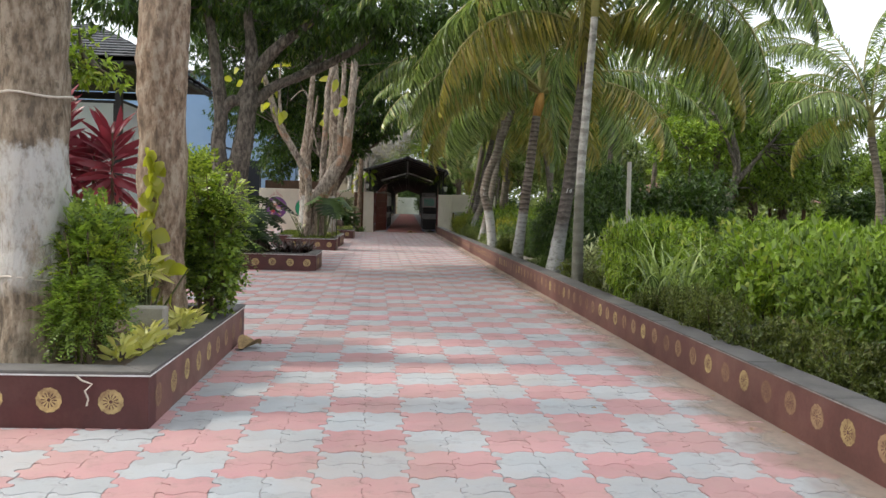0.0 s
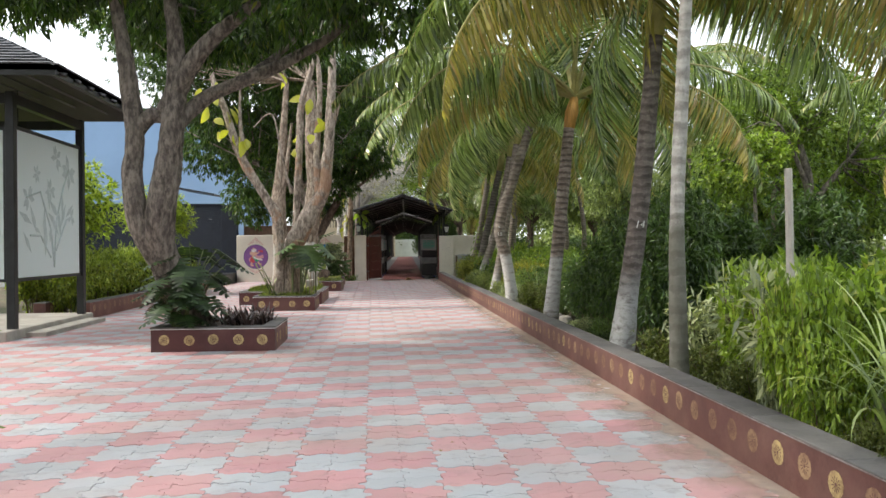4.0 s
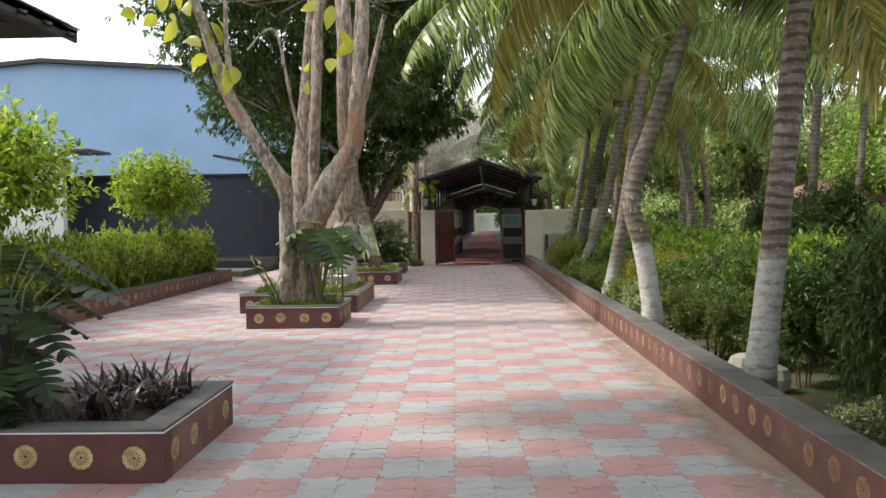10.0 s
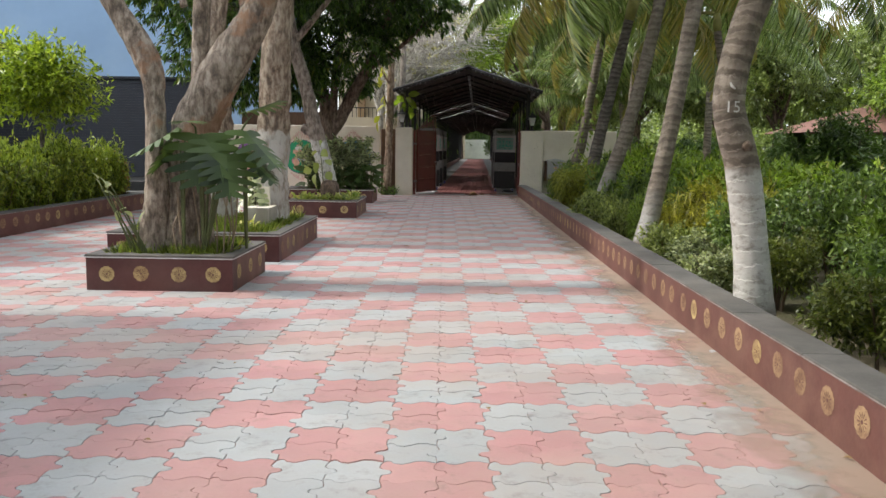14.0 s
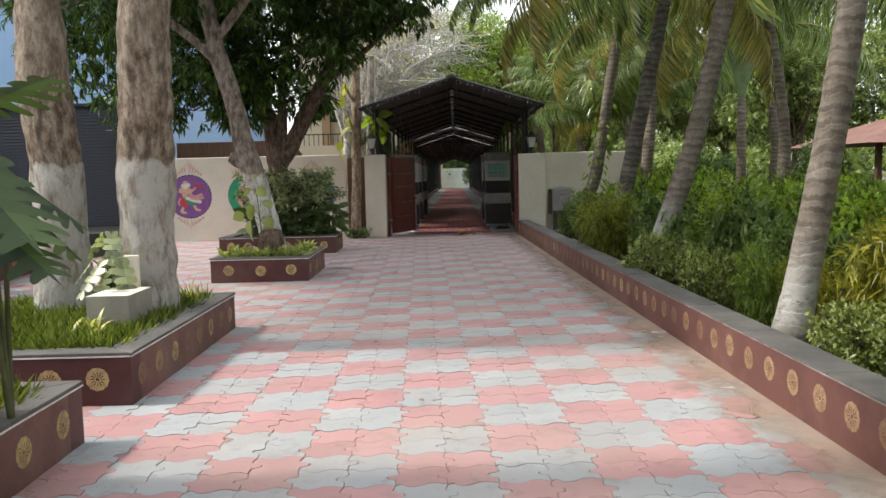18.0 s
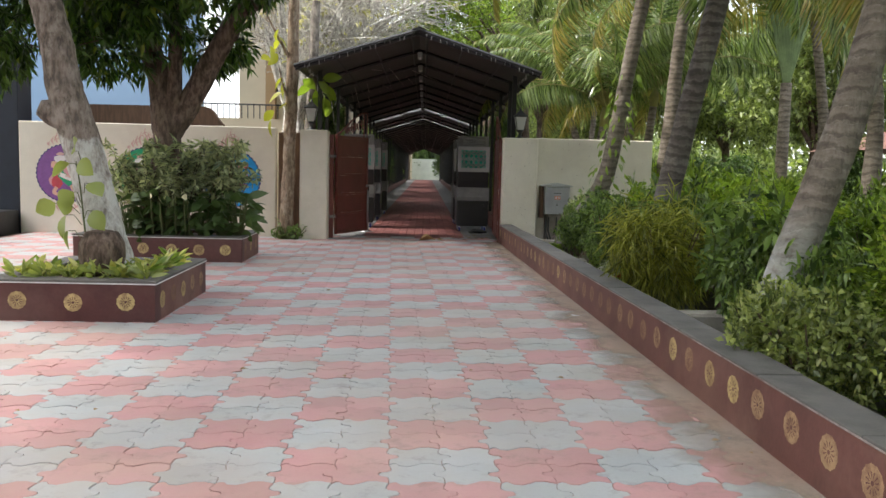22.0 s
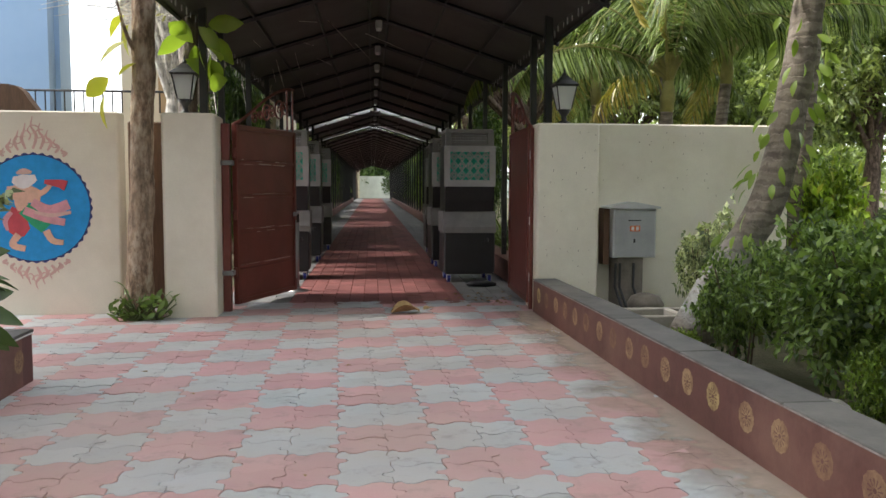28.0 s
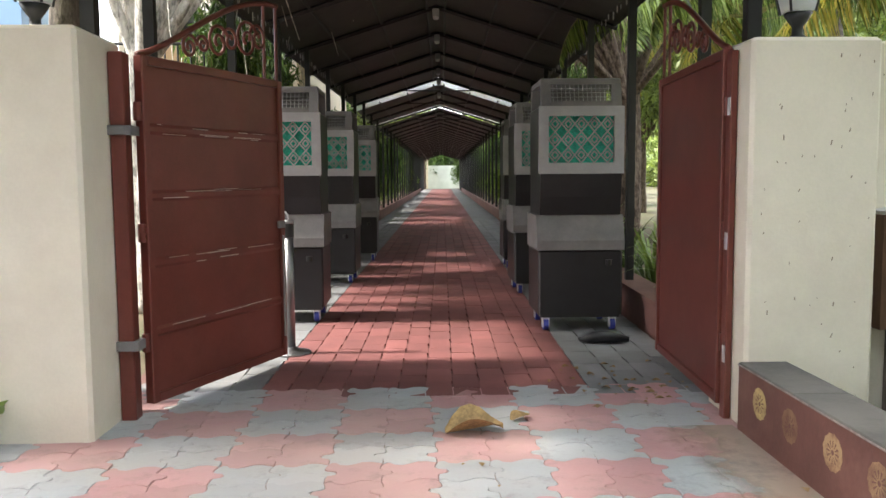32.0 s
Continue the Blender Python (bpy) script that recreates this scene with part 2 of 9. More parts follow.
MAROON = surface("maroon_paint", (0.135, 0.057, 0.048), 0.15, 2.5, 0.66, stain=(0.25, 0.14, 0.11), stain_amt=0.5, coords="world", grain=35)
# the planters' maroon with the shade of their front faces mixed in
SHADED_MAROON = surface("shaded_maroon_paint", (0.085, 0.027, 0.026), 0.18, 2.5, 0.55, stain=(0.17, 0.09, 0.075), stain_amt=0.45, coords="world", grain=35)
# faded paint on planter sides, lightened further for the sky light they catch
MAROON_PALE = surface("pale_side_maroon_paint", (0.175, 0.085, 0.072), 0.18, 2.5, 0.7, stain=(0.30, 0.20, 0.16), stain_amt=0.6, coords="world", grain=35)
COPING = surface("grey_stone", (0.100, 0.096, 0.092), 0.2, 4.0, 0.72, stain=(0.19, 0.175, 0.16), stain_amt=0.5, coords="world", island=0.12)
BEAD = surface("worn_bead", (0.30, 0.27, 0.26), 0.3, 9.0, 0.7, stain=(0.12, 0.08, 0.07), stain_amt=0.8, coords="world")
WHITE_LINE = surface("white_bead", (0.72, 0.72, 0.72), 0.12, 6.0, 0.6, stain=(0.35, 0.3, 0.27), coords="world")
SOIL = surface("soil", (0.085, 0.06, 0.042), 0.35, 5.0, 0.98, stain=(0.16, 0.13, 0.08), bump_s=0.8, bump_d=0.03, coords="world", grain=25)
GROUND = surface("garden_ground", (0.10, 0.085, 0.05), 0.3, 0.8, 0.98, stain=(0.06, 0.09, 0.03), stain_amt=0.8, bump_s=0.8, bump_d=0.03, coords="world", grain=20)
CREAM = surface("cream_wall", (0.74, 0.69, 0.59), 0.06, 1.6, 0.85, stain=(0.55, 0.46, 0.36), stain_amt=0.35, coords="world")
GATE = surface("gate_maroon", (0.135, 0.030, 0.022), 0.15, 3.0, 0.42, stain=(0.2, 0.08, 0.06), stain_amt=0.3, coords="world", bump_s=0.1)
SCRATCH = surface("bare_scratch", (0.5, 0.42, 0.38), 0.2, 9.0, 0.6)
BLACK = surface("black_steel", (0.018, 0.019, 0.021), 0.25, 6.0, 0.45, bump_s=0.05)
ROOF = surface("dark_roof_sheet", (0.042, 0.039, 0.038), 0.3, 1.5, 0.55, stain=(0.085, 0.075, 0.07), coords="world")
NAVY = surface("navy_panel", (0.014, 0.019, 0.033), 0.15, 3.0, 0.6, coords="world", bump_s=0.05)
BLUEWALL = surface("blue_wall", (0.235, 0.36, 0.54), 0.05, 0.4, 0.85, stain=(0.30, 0.42, 0.56), stain_amt=0.5, coords="world", bump_s=0.1)
PALEWALL = surface("pale_wall", (0.75, 0.75, 0.72), 0.05, 0.8, 0.85, coords="world")
BEIGE = surface("beige_wall", (0.62, 0.54, 0.40), 0.06, 0.8, 0.85, coords="world")
FLECK = surface("bare_plaster_fleck", (0.26, 0.20, 0.15), 0.3, 20.0, 0.9)
GREENGATE = surface("faded_green_paint", (0.52, 0.56, 0.50), 0.1, 0.8, 0.85, coords="world")
STAINED = surface("stained_concrete", (0.19, 0.165, 0.14), 0.3, 4.0, 0.9, stain=(0.09, 0.075, 0.055), coords="world")
OCHRE = surface("ochre_fin", (0.36, 0.24, 0.13), 0.1, 0.8, 0.85, coords="world")
BROWN = surface("brown_panel", (0.11, 0.06, 0.035), 0.25, 4.0, 0.7, coords="world", stretch=(6, 6, 1))
LGREY = surface("light_grey_plastic", (0.35, 0.355, 0.365), 0.10, 4.0, 0.5, stain=(0.3, 0.29, 0.28), bump_s=0.05)
MGREY = surface("grey_ledge", (0.16, 0.157, 0.16), 0.15, 4.0, 0.55, stain=(0.3, 0.28, 0.26), bump_s=0.1)
DGREY = surface("charcoal_plastic", (0.016, 0.016, 0.019), 0.15, 5.0, 0.38, bump_s=0.08)
GREEN_PAD = surface("green_pad", (0.03, 0.42, 0.30), 0.3, 25.0, 0.7, stain=(0.02, 0.12, 0.09))
BLUEWHEEL = surface("blue_tyre", (0.03, 0.045, 0.30), 0.2, 8.0, 0.5)
HUB = surface("white_hub", (0.6, 0.6, 0.62), 0.1, 8.0, 0.4)
CHROME = surface("dull_steel", (0.30, 0.30, 0.31), 0.1, 5.0, 0.42, metal=1.0, bump_s=0.0)
BOXGREY = surface("grey_enclosure", (0.44, 0.45, 0.455), 0.10, 4.0, 0.5, stain=(0.4, 0.36, 0.32), bump_s=0.05)
ORANGE = surface("orange_label", (0.7, 0.16, 0.05), 0.1, 20.0, 0.5)
SHINGLE = surface("slate_shingle", (0.075, 0.08, 0.09), 0.25, 5.0, 0.7, coords="world", island=0.25)
CONCRETE = surface("concrete", (0.36, 0.34, 0.30), 0.18, 3.0, 0.9, stain=(0.2, 0.18, 0.14), coords="world")
PIPE = surface("white_pipe", (0.6, 0.6, 0.57), 0.1, 5.0, 0.5)
TERRA = surface("terracotta_roof", (0.20, 0.105, 0.085), 0.2, 2.0, 0.8, coords="world")
ROPE = surface("cord", (0.55, 0.50, 0.44), 0.1, 20.0, 0.9)
BAMBOO = surface("bamboo_shade", (0.32, 0.19, 0.10), 0.2, 20.0, 0.8)
DRYLEAF = surface("dry_leaf", (0.30, 0.20, 0.09), 0.3, 15.0, 0.8)
GREYPAINT = surface("white_mark", (0.6, 0.6, 0.58), 0.1, 20.0, 0.9)
PURPLE = surface("mural_purple", (0.23, 0.10, 0.30), 0.1, 8.0, 0.85)
MBLUE = surface("mural_blue", (0.02, 0.28, 0.64), 0.1, 8.0, 0.85)
MGREEN = surface("mural_green", (0.03, 0.33, 0.16), 0.1, 8.0, 0.85)
MPINK = surface("mural_pink", (0.62, 0.30, 0.34), 0.12, 8.0, 0.85)
MSKIN = surface("mural_peach", (0.68, 0.42, 0.32), 0.1, 8.0, 0.85)
MRED = surface("mural_red", (0.50, 0.07, 0.09), 0.1, 8.0, 0.85)
MWHITE = surface("mural_white", (0.72, 0.68, 0.68), 0.08, 8.0, 0.85)
MLINE = surface("mural_motif", (0.62, 0.40, 0.36), 0.1, 8.0, 0.85)
MDARK = surface("mural_rim", (0.05, 0.05, 0.16), 0.1, 8.0, 0.85)


def rosette_mat(name, paint, lo, hi):
    m, n, l, bs = mat_new(name)
    o = n.new("ShaderNodeObjectInfo")
    f = ramp(n, l, o.outputs["Random"], [(0.0, (lo,) * 3), (1.0, (hi,) * 3)])
    w = ramp(n, l, noise_fac(n, l, 14.0, 6.0, 0.75, "world"), [(0.38, (0.35,) * 3), (0.6, (1.0,) * 3)])
    a = mixc(n, l, 1.0, f, w, "MULTIPLY")
    l.new(mixc(n, l, a, (0.125, 0.05, 0.042), paint), bs.inputs["Base Color"])
    bs.inputs["Roughness"].default_value = 0.75
    return m


ROSETTE = rosette_mat("rosette_paint", (0.60, 0.46, 0.21), 0.75, 1.0)
ROSETTE_OLD = rosette_mat("faded_rosette_paint", (0.52, 0.36, 0.20), 0.32, 0.80)


def glass_mat(name, tint, rough, frost):
    m, n, l, bs = mat_new(name)
    bs.inputs["Base Color"].default_value = (*tint, 1)
    bs.inputs["Roughness"].default_value = rough
    bs.inputs["Transmission Weight"].default_value = 1.0 - frost
    bs.inputs["IOR"].default_value = 1.3
    return m


FROST = glass_mat("frosted_glass", (0.80, 0.88, 0.88), 0.5, 0.72)
ETCH = surface("etched_flower", (0.52, 0.60, 0.60), 0.12, 12.0, 0.5)
LAMPGLASS = glass_mat("lamp_glass", (0.8, 0.82, 0.82), 0.3, 0.7)
SHEET = glass_mat("clear_roof_sheet", (0.92, 0.94, 0.96), 0.35, 0.1)

L_MANGO = leaf_mat("mango_leaf", (0.017, 0.046, 0.014), (0.065, 0.138, 0.032), (0.232, 0.275, 0.043), old_share=0.06)
L_LIGHT = leaf_mat("light_leaf", (0.075, 0.145, 0.028), (0.25, 0.39, 0.070), (0.43, 0.43, 0.11), trans=0.42, old_share=0.12)
L_OLIVE = leaf_mat("olive_leaf", (0.085, 0.125, 0.025), (0.30, 0.34, 0.085), (0.38, 0.38, 0.12), trans=0.4)
L_BAMBOO = leaf_mat("bamboo_shrub_leaf", (0.022, 0.056, 0.020), (0.080, 0.155, 0.045), (0.17, 0.21, 0.06), trans=0.3)
L_DOME = leaf_mat("pale_small_leaf", (0.085, 0.14, 0.05), (0.29, 0.37, 0.15), (0.42, 0.45, 0.2), trans=0.35)
L_GOLD = leaf_mat("golden_green_leaf", (0.14, 0.17, 0.03), (0.38, 0.40, 0.08), (0.46, 0.42, 0.12), trans=0.42)
L_BRUSH = leaf_mat("brushy_olive_leaf", (0.045, 0.075, 0.022), (0.15, 0.20, 0.06), (0.24, 0.21, 0.10), old_share=0.10, trans=0.35)
L_STRAP = leaf_mat("strap_leaf", (0.13, 0.22, 0.09), (0.34, 0.46, 0.22), (0.48, 0.5, 0.22), trans=0.4, rough=0.35)
L_HEDGE = leaf_mat("hedge_leaf", (0.045, 0.095, 0.023), (0.20, 0.32, 0.072), (0.290, 0.319, 0.072), old_share=0.08, trans=0.4)
L_LIME = leaf_mat("lime_leaf", (0.095, 0.175, 0.028), (0.33, 0.46, 0.075), (0.522, 0.522, 0.102), trans=0.45)
L_CLIP = leaf_mat("clipped_hedge_leaf", (0.07, 0.13, 0.026), (0.26, 0.36, 0.07), (0.40, 0.40, 0.08), trans=0.42, old_share=0.12)
L_BRONZE = leaf_mat("bronze_croton_leaf", (0.12, 0.12, 0.025), (0.34, 0.27, 0.06), (0.42, 0.15, 0.06), trans=0.4, old_share=0.3)
L_DARK = leaf_mat("dark_shrub_leaf", (0.034, 0.080, 0.028), (0.16, 0.262, 0.085), (0.174, 0.217, 0.058), trans=0.3)
L_FAR = leaf_mat("far_leaf", (0.075, 0.125, 0.055), (0.25, 0.34, 0.16), (0.26, 0.30, 0.09), trans=0.42)
L_PALM = leaf_mat("palm_leaflet", (0.045, 0.085, 0.032), (0.215, 0.315, 0.135), (0.48, 0.46, 0.20), old_share=0.08, trans=0.38, rough=0.22, glow=(1.15, 1.25, 0.7))
L_PALMOLD = leaf_mat("old_palm_leaflet", (0.13, 0.16, 0.045), (0.33, 0.32, 0.11), (0.42, 0.29, 0.13), old_share=0.25, trans=0.4)
L_BIG = leaf_mat("monstera_leaf", (0.018, 0.050, 0.020), (0.068, 0.125, 0.048), (0.15, 0.20, 0.08), trans=0.25, rough=0.45)
L_PHILO = leaf_mat("philodendron_leaf", (0.012, 0.032, 0.014), (0.032, 0.068, 0.026), (0.06, 0.10, 0.045), trans=0.2, rough=0.5)
L_BLUEGREEN = leaf_mat("blue_green_leaf", (0.105, 0.16, 0.11), (0.36, 0.44, 0.32), (0.42, 0.46, 0.25), trans=0.3, rough=0.35)
L_RED = leaf_mat("red_cordyline_leaf", (0.075, 0.012, 0.030), (0.27, 0.055, 0.10), (0.55, 0.34, 0.36), old_share=0.22, trans=0.3, glow=(1.2, 0.9, 0.9))
L_BLACK = leaf_mat("dark_spiky_leaf", (0.032, 0.026, 0.035), (0.087, 0.065, 0.080), (0.145, 0.131, 0.116), trans=0.15)
L_VARI = leaf_mat("variegated_leaf", (0.174, 0.261, 0.087), (0.609, 0.638, 0.290), (0.725, 0.696, 0.362), trans=0.35)
L_GRASS = leaf_mat("grass_blade", (0.09, 0.165, 0.04), (0.25, 0.34, 0.10), (0.406, 0.362, 0.174), old_share=0.15, trans=0.4)
L_YELLOW = leaf_mat("yellow_green_leaf", (0.16, 0.22, 0.03), (0.36, 0.40, 0.07), (0.42, 0.36, 0.08), trans=0.5)
PETAL_W = leaf_mat("white_petal", (0.62, 0.62, 0.58), (0.8, 0.8, 0.76), trans=0.3)
PETAL_R = leaf_mat("red_petal", (0.45, 0.02, 0.04), (0.6, 0.05, 0.08), trans=0.3)

B_GREY = bark_mat("grey_bark", (0.135, 0.115, 0.098), (0.25, 0.22, 0.185))
B_BROWN = bark_mat("brown_bark", (0.28, 0.19, 0.13), (0.44, 0.36, 0.28))
B_DARK = bark_mat("dark_bark", (0.125, 0.085, 0.064), (0.22, 0.165, 0.13))
B_TEAK = bark_mat("peeling_teak_bark", (0.25, 0.20, 0.158), (0.43, 0.375, 0.315), patch=(0.32, 0.18, 0.105))
B_WASH = bark_mat("limewashed_bark", (0.23, 0.17, 0.125), (0.40, 0.34, 0.27), 1.62)
B_WASH_A = bark_mat("limewashed_grey_bark", (0.22, 0.17, 0.12), (0.37, 0.31, 0.24), 1.75, wash=(0.54, 0.54, 0.52), wash_low=0.80)
B_WASH_E = bark_mat("limewashed_mango_bark", (0.21, 0.165, 0.135), (0.34, 0.29, 0.25), 1.55, wash=(0.68, 0.68, 0.65))
P_BARK = palm_bark("palm_bark", (0.18, 0.15, 0.12), (0.29, 0.255, 0.215), 0.72, wash=(0.47, 0.47, 0.45), soft=0.25, wander=2.7, depth=0.42)
P_LIMED = palm_bark("limed_palm_bark", (0.195, 0.16, 0.13), (0.36, 0.32, 0.275), 1.30, wash=(0.54, 0.54, 0.52), soft=0.03, wander=2.4, depth=0.42)
P_BANDED = palm_bark("banded_palm_bark", (0.185, 0.145, 0.115), (0.36, 0.315, 0.27), 1.30, wash=(0.52, 0.52, 0.50), soft=0.03, depth=0.8)
P_DARK = palm_bark("dark_palm_bark", (0.105, 0.088, 0.078), (0.20, 0.178, 0.158), 1.02, wash=(0.36, 0.37, 0.36), soft=0.20, wander=2.4, depth=0.55)
P_MOTTLED = palm_bark("mottled_palm_bark", (0.185, 0.155, 0.125), (0.30, 0.265, 0.225), 0.95, wash=(0.42, 0.43, 0.41), soft=0.22, wander=2.9, depth=0.4)
P_PLAIN = palm_bark("plain_palm_bark", (0.17, 0.14, 0.11), (0.30, 0.26, 0.22), wander=2.6, depth=0.45)
P_PALE = palm_bark("pale_areca_bark", (0.33, 0.32, 0.29), (0.50, 0.49, 0.46), gap=0.17, moss=1.75, depth=0.4)
SHAFT = surface("orange_crownshaft", (0.50, 0.27, 0.07), 0.3, 6.0, 0.6, stretch=(8, 8, 1), coords="world")
RACHIS = surface("frond_rib", (0.29, 0.27, 0.09), 0.2, 6.0, 0.6)
STALK = surface("pale_green_stalk", (0.22, 0.30, 0.14), 0.2, 6.0, 0.6)
STEM = surface("green_stem", (0.09, 0.11, 0.04), 0.25, 8.0, 0.7)
ROOT = surface("pale_root", (0.27, 0.21, 0.15), 0.3, 12.0, 0.9)
TWIG = surface("twig", (0.14, 0.10, 0.07), 0.25, 8.0, 0.9)


def dirt_film():
    """Blown sand lying thin over paving: thickest at the kerb, broken up into patches."""
    m, n, l, bs = mat_new("blown_sand")
    bs.inputs["Base Color"].default_value = (0.40, 0.31, 0.245, 1)
    bs.inputs["Roughness"].default_value = 0.95
    tc = n.new("ShaderNodeTexCoord")
    sep = n.new("ShaderNodeSeparateXYZ")
    l.new(tc.outputs["Generated"], sep.inputs[0])
    ad = n.new("ShaderNodeMath")
    ad.operation = "MULTIPLY_ADD"
    ad.inputs[1].default_value = 1.7
    l.new(noise_fac(n, l, 2.2, 8.0, 0.7, "world"), ad.inputs[0])
    l.new(sep.outputs[0], ad.inputs[2])
    mr = n.new("ShaderNodeMapRange")
    mr.inputs[1].default_value, mr.inputs[2].default_value, mr.inputs[4].default_value = 1.02, 1.75, 0.72
    l.new(ad.outputs[0], mr.inputs[0])
    tr = n.new("ShaderNodeBsdfTransparent")
    mx = n.new("ShaderNodeMixShader")
    l.new(mr.outputs[0], mx.inputs[0])
    l.new(tr.outputs[0], mx.inputs[1])
    l.new(bs.outputs[0], mx.inputs[2])
    l.new(mx.outputs[0], n["Material Output"].inputs["Surface"])
    return m


FILM = dirt_film()

# ---- building helpers ----
class Geo:
    """Collects vertices and faces for one mesh."""

    def __init__(self):
        self.v, self.f = [], []

    def add(self, vs, fs):
        o = len(self.v)
        self.v.extend([tuple(p) for p in vs])
        self.f.extend([tuple(i + o for i in q) for q in fs])
        return self

    def box(self, x0, x1, y0, y1, z0, z1, b=0.0):
        """A block, its upright and upper edges bevelled by b."""
        if b <= 0:
            vs = [(x, y, z) for z in (z0, z1) for x, y in ((x0, y0), (x1, y0), (x1, y1), (x0, y1))]
            return self.add(vs, [(3, 2, 1, 0), (4, 5, 6, 7), (0, 1, 5, 4), (1, 2, 6, 5), (2, 3, 7, 6), (3, 0, 4, 7)])
        ring = lambda d, c, z: [(x0 + d + c, y0 + d, z), (x1 - d - c, y0 + d, z), (x1 - d, y0 + d + c, z), (x1 - d, y1 - d - c, z),
                                (x1 - d - c, y1 - d, z), (x0 + d + c, y1 - d, z), (x0 + d, y1 - d - c, z), (x0 + d, y0 + d + c, z)]
        vs = ring(0, b, z0) + ring(0, b, z1 - b) + ring(b, b * 0.6, z1)
        fs = [tuple(range(7, -1, -1)), tuple(range(16, 24))]
        for k in range(2):
            fs += [(8 * k + i, 8 * k + (i + 1) % 8, 8 * k + 8 + (i + 1) % 8, 8 * k + 8 + i) for i in range(8)]
        return self.add(vs, fs)

    def tube(self, pts, radii, sides=8, caps=True, wobble=0.0, rng=None):
        """A tube along points, each with its radius."""
        P = [Vector(p) for p in pts]
        if not hasattr(radii, "__len__"):
            radii = [radii] * len(P)
        vs = []
        side = Vector((1, 0, 0))
        for i, p in enumerate(P):
            d = (P[min(i + 1, len(P) - 1)] - P[max(i - 1, 0)]).normalized()
            s = side - d * side.dot(d)
            if s.length < 1e-3:
                s = Vector((0, 1, 0)) - d * d.y
            s.normalize()
            side, u = s, d.cross(s)
            for k in range(sides):
                a = 2 * math.pi * k / sides
                r = radii[i] * (1 + (wobble * (noise.noise((p.x * 2 + math.cos(a), p.y * 2 + math.sin(a), p.z * 1.6)) + 0.55 * noise.noise((p.x + 2.4 * math.cos(a), p.y + 2.4 * math.sin(a), p.z * 4.0)) + 0.55 * noise.noise((p.x + 5 * math.cos(a), p.y + 5 * math.sin(a), p.z * 9.0))) if wobble else 0))
                vs.append(p + (s * math.cos(a) + u * math.sin(a)) * r)
        fs = [(i * sides + k, i * sides + (k + 1) % sides, (i + 1) * sides + (k + 1) % sides, (i + 1) * sides + k)
              for i in range(len(P) - 1) for k in range(sides)]
        if caps:
            fs += [tuple(range(sides - 1, -1, -1)), tuple(range((len(P) - 1) * sides, len(P) * sides))]
        return self.add(vs, fs)

    def prism(self, outline, axis, a, b):
        """An outline of (u, v) pairs pushed from a to b along an axis."""
        put = {"x": lambda u, v, w: (w, u, v), "y": lambda u, v, w: (u, w, v), "z": lambda u, v, w: (u, v, w)}[axis]
        n = len(outline)
        vs = [put(u, v, a) for u, v in outline] + [put(u, v, b) for u, v in outline]
        fs = [tuple(range(n - 1, -1, -1)), tuple(range(n, 2 * n))] + [(i, (i + 1) % n, n + (i + 1) % n, n + i) for i in range(n)]
        return self.add(vs, fs)

    def lathe(self, x, y, profile, sides=12):
        """A turned shape about an upright axis; profile of (radius, z)."""
        vs = [(x + r * math.cos(2 * math.pi * k / sides), y + r * math.sin(2 * math.pi * k / sides), z) for r, z in profile for k in range(sides)]
        n = len(profile)
        fs = [(i * sides + k, i * sides + (k + 1) % sides, (i + 1) * sides + (k + 1) % sides, (i + 1) * sides + k) for i in range(n - 1) for k in range(sides)]
        fs += [tuple(range(sides - 1, -1, -1)), tuple(range((n - 1) * sides, n * sides))]
        return self.add(vs, fs)

    def mesh(self, name, smooth=False):
        me = bpy.data.meshes.new(name)
        me.from_pydata(self.v, [], self.f)
        bm = bmesh.new()
        bm.from_mesh(me)
        bmesh.ops.recalc_face_normals(bm, faces=bm.faces)
        bm.to_mesh(me)
        bm.free()
        if smooth:
            me.polygons.foreach_set("use_smooth", [True] * len(me.polygons))
        return me


def mesh_np(name, V, F, smooth=False):
    """A mesh from arrays: vertices n x 3, faces m x k."""
    V, F = np.asarray(V, dtype=np.float32), np.asarray(F, dtype=np.int32)
    me = bpy.data.meshes.new(name)
    me.vertices.add(len(V))
    me.vertices.foreach_set("co", V.ravel())
    me.loops.add(F.size)
    me.loops.foreach_set("vertex_index", F.ravel())
    me.polygons.add(len(F))
    me.polygons.foreach_set("loop_start", np.arange(0, F.size, F.shape[1], dtype=np.int32))
    me.update(calc_edges=True)
    if smooth:
        me.polygons.foreach_set("use_smooth", np.ones(len(F), dtype=bool))
    return me


def thing(name, label, category, group="", kind="", at=(0, 0, 0), rz=0.0):
    ob = new(name)
    ob.empty_display_size = 0.1
    ob.matrix_basis = pose(*at, 0, 0, rz)
    return tagged(ob, label, category, group, kind)


def part(name, geo, material, parent=None, label="", smooth=False, m=None):
    """One mesh object under a thing or a part."""
    me = geo.mesh(name, smooth) if isinstance(geo, Geo) else geo
    if material and not me.materials:
        me.materials.append(material)
    ob = new(name, me)
    if parent:
        ob.parent = parent
    if m is not None:
        ob.matrix_basis = m
    return tagged(ob, label)


def solo(name, geo, material, label, category, kind="", smooth=False, group=""):
    """A thing or a piece of the setting that is one mesh."""
    return tagged(part(name, geo, material, None, "", smooth), label, category, group, kind)


# ---- leaves ----
def unit(a):
    return a / np.maximum(np.linalg.norm(a, axis=1, keepdims=True), 1e-9)


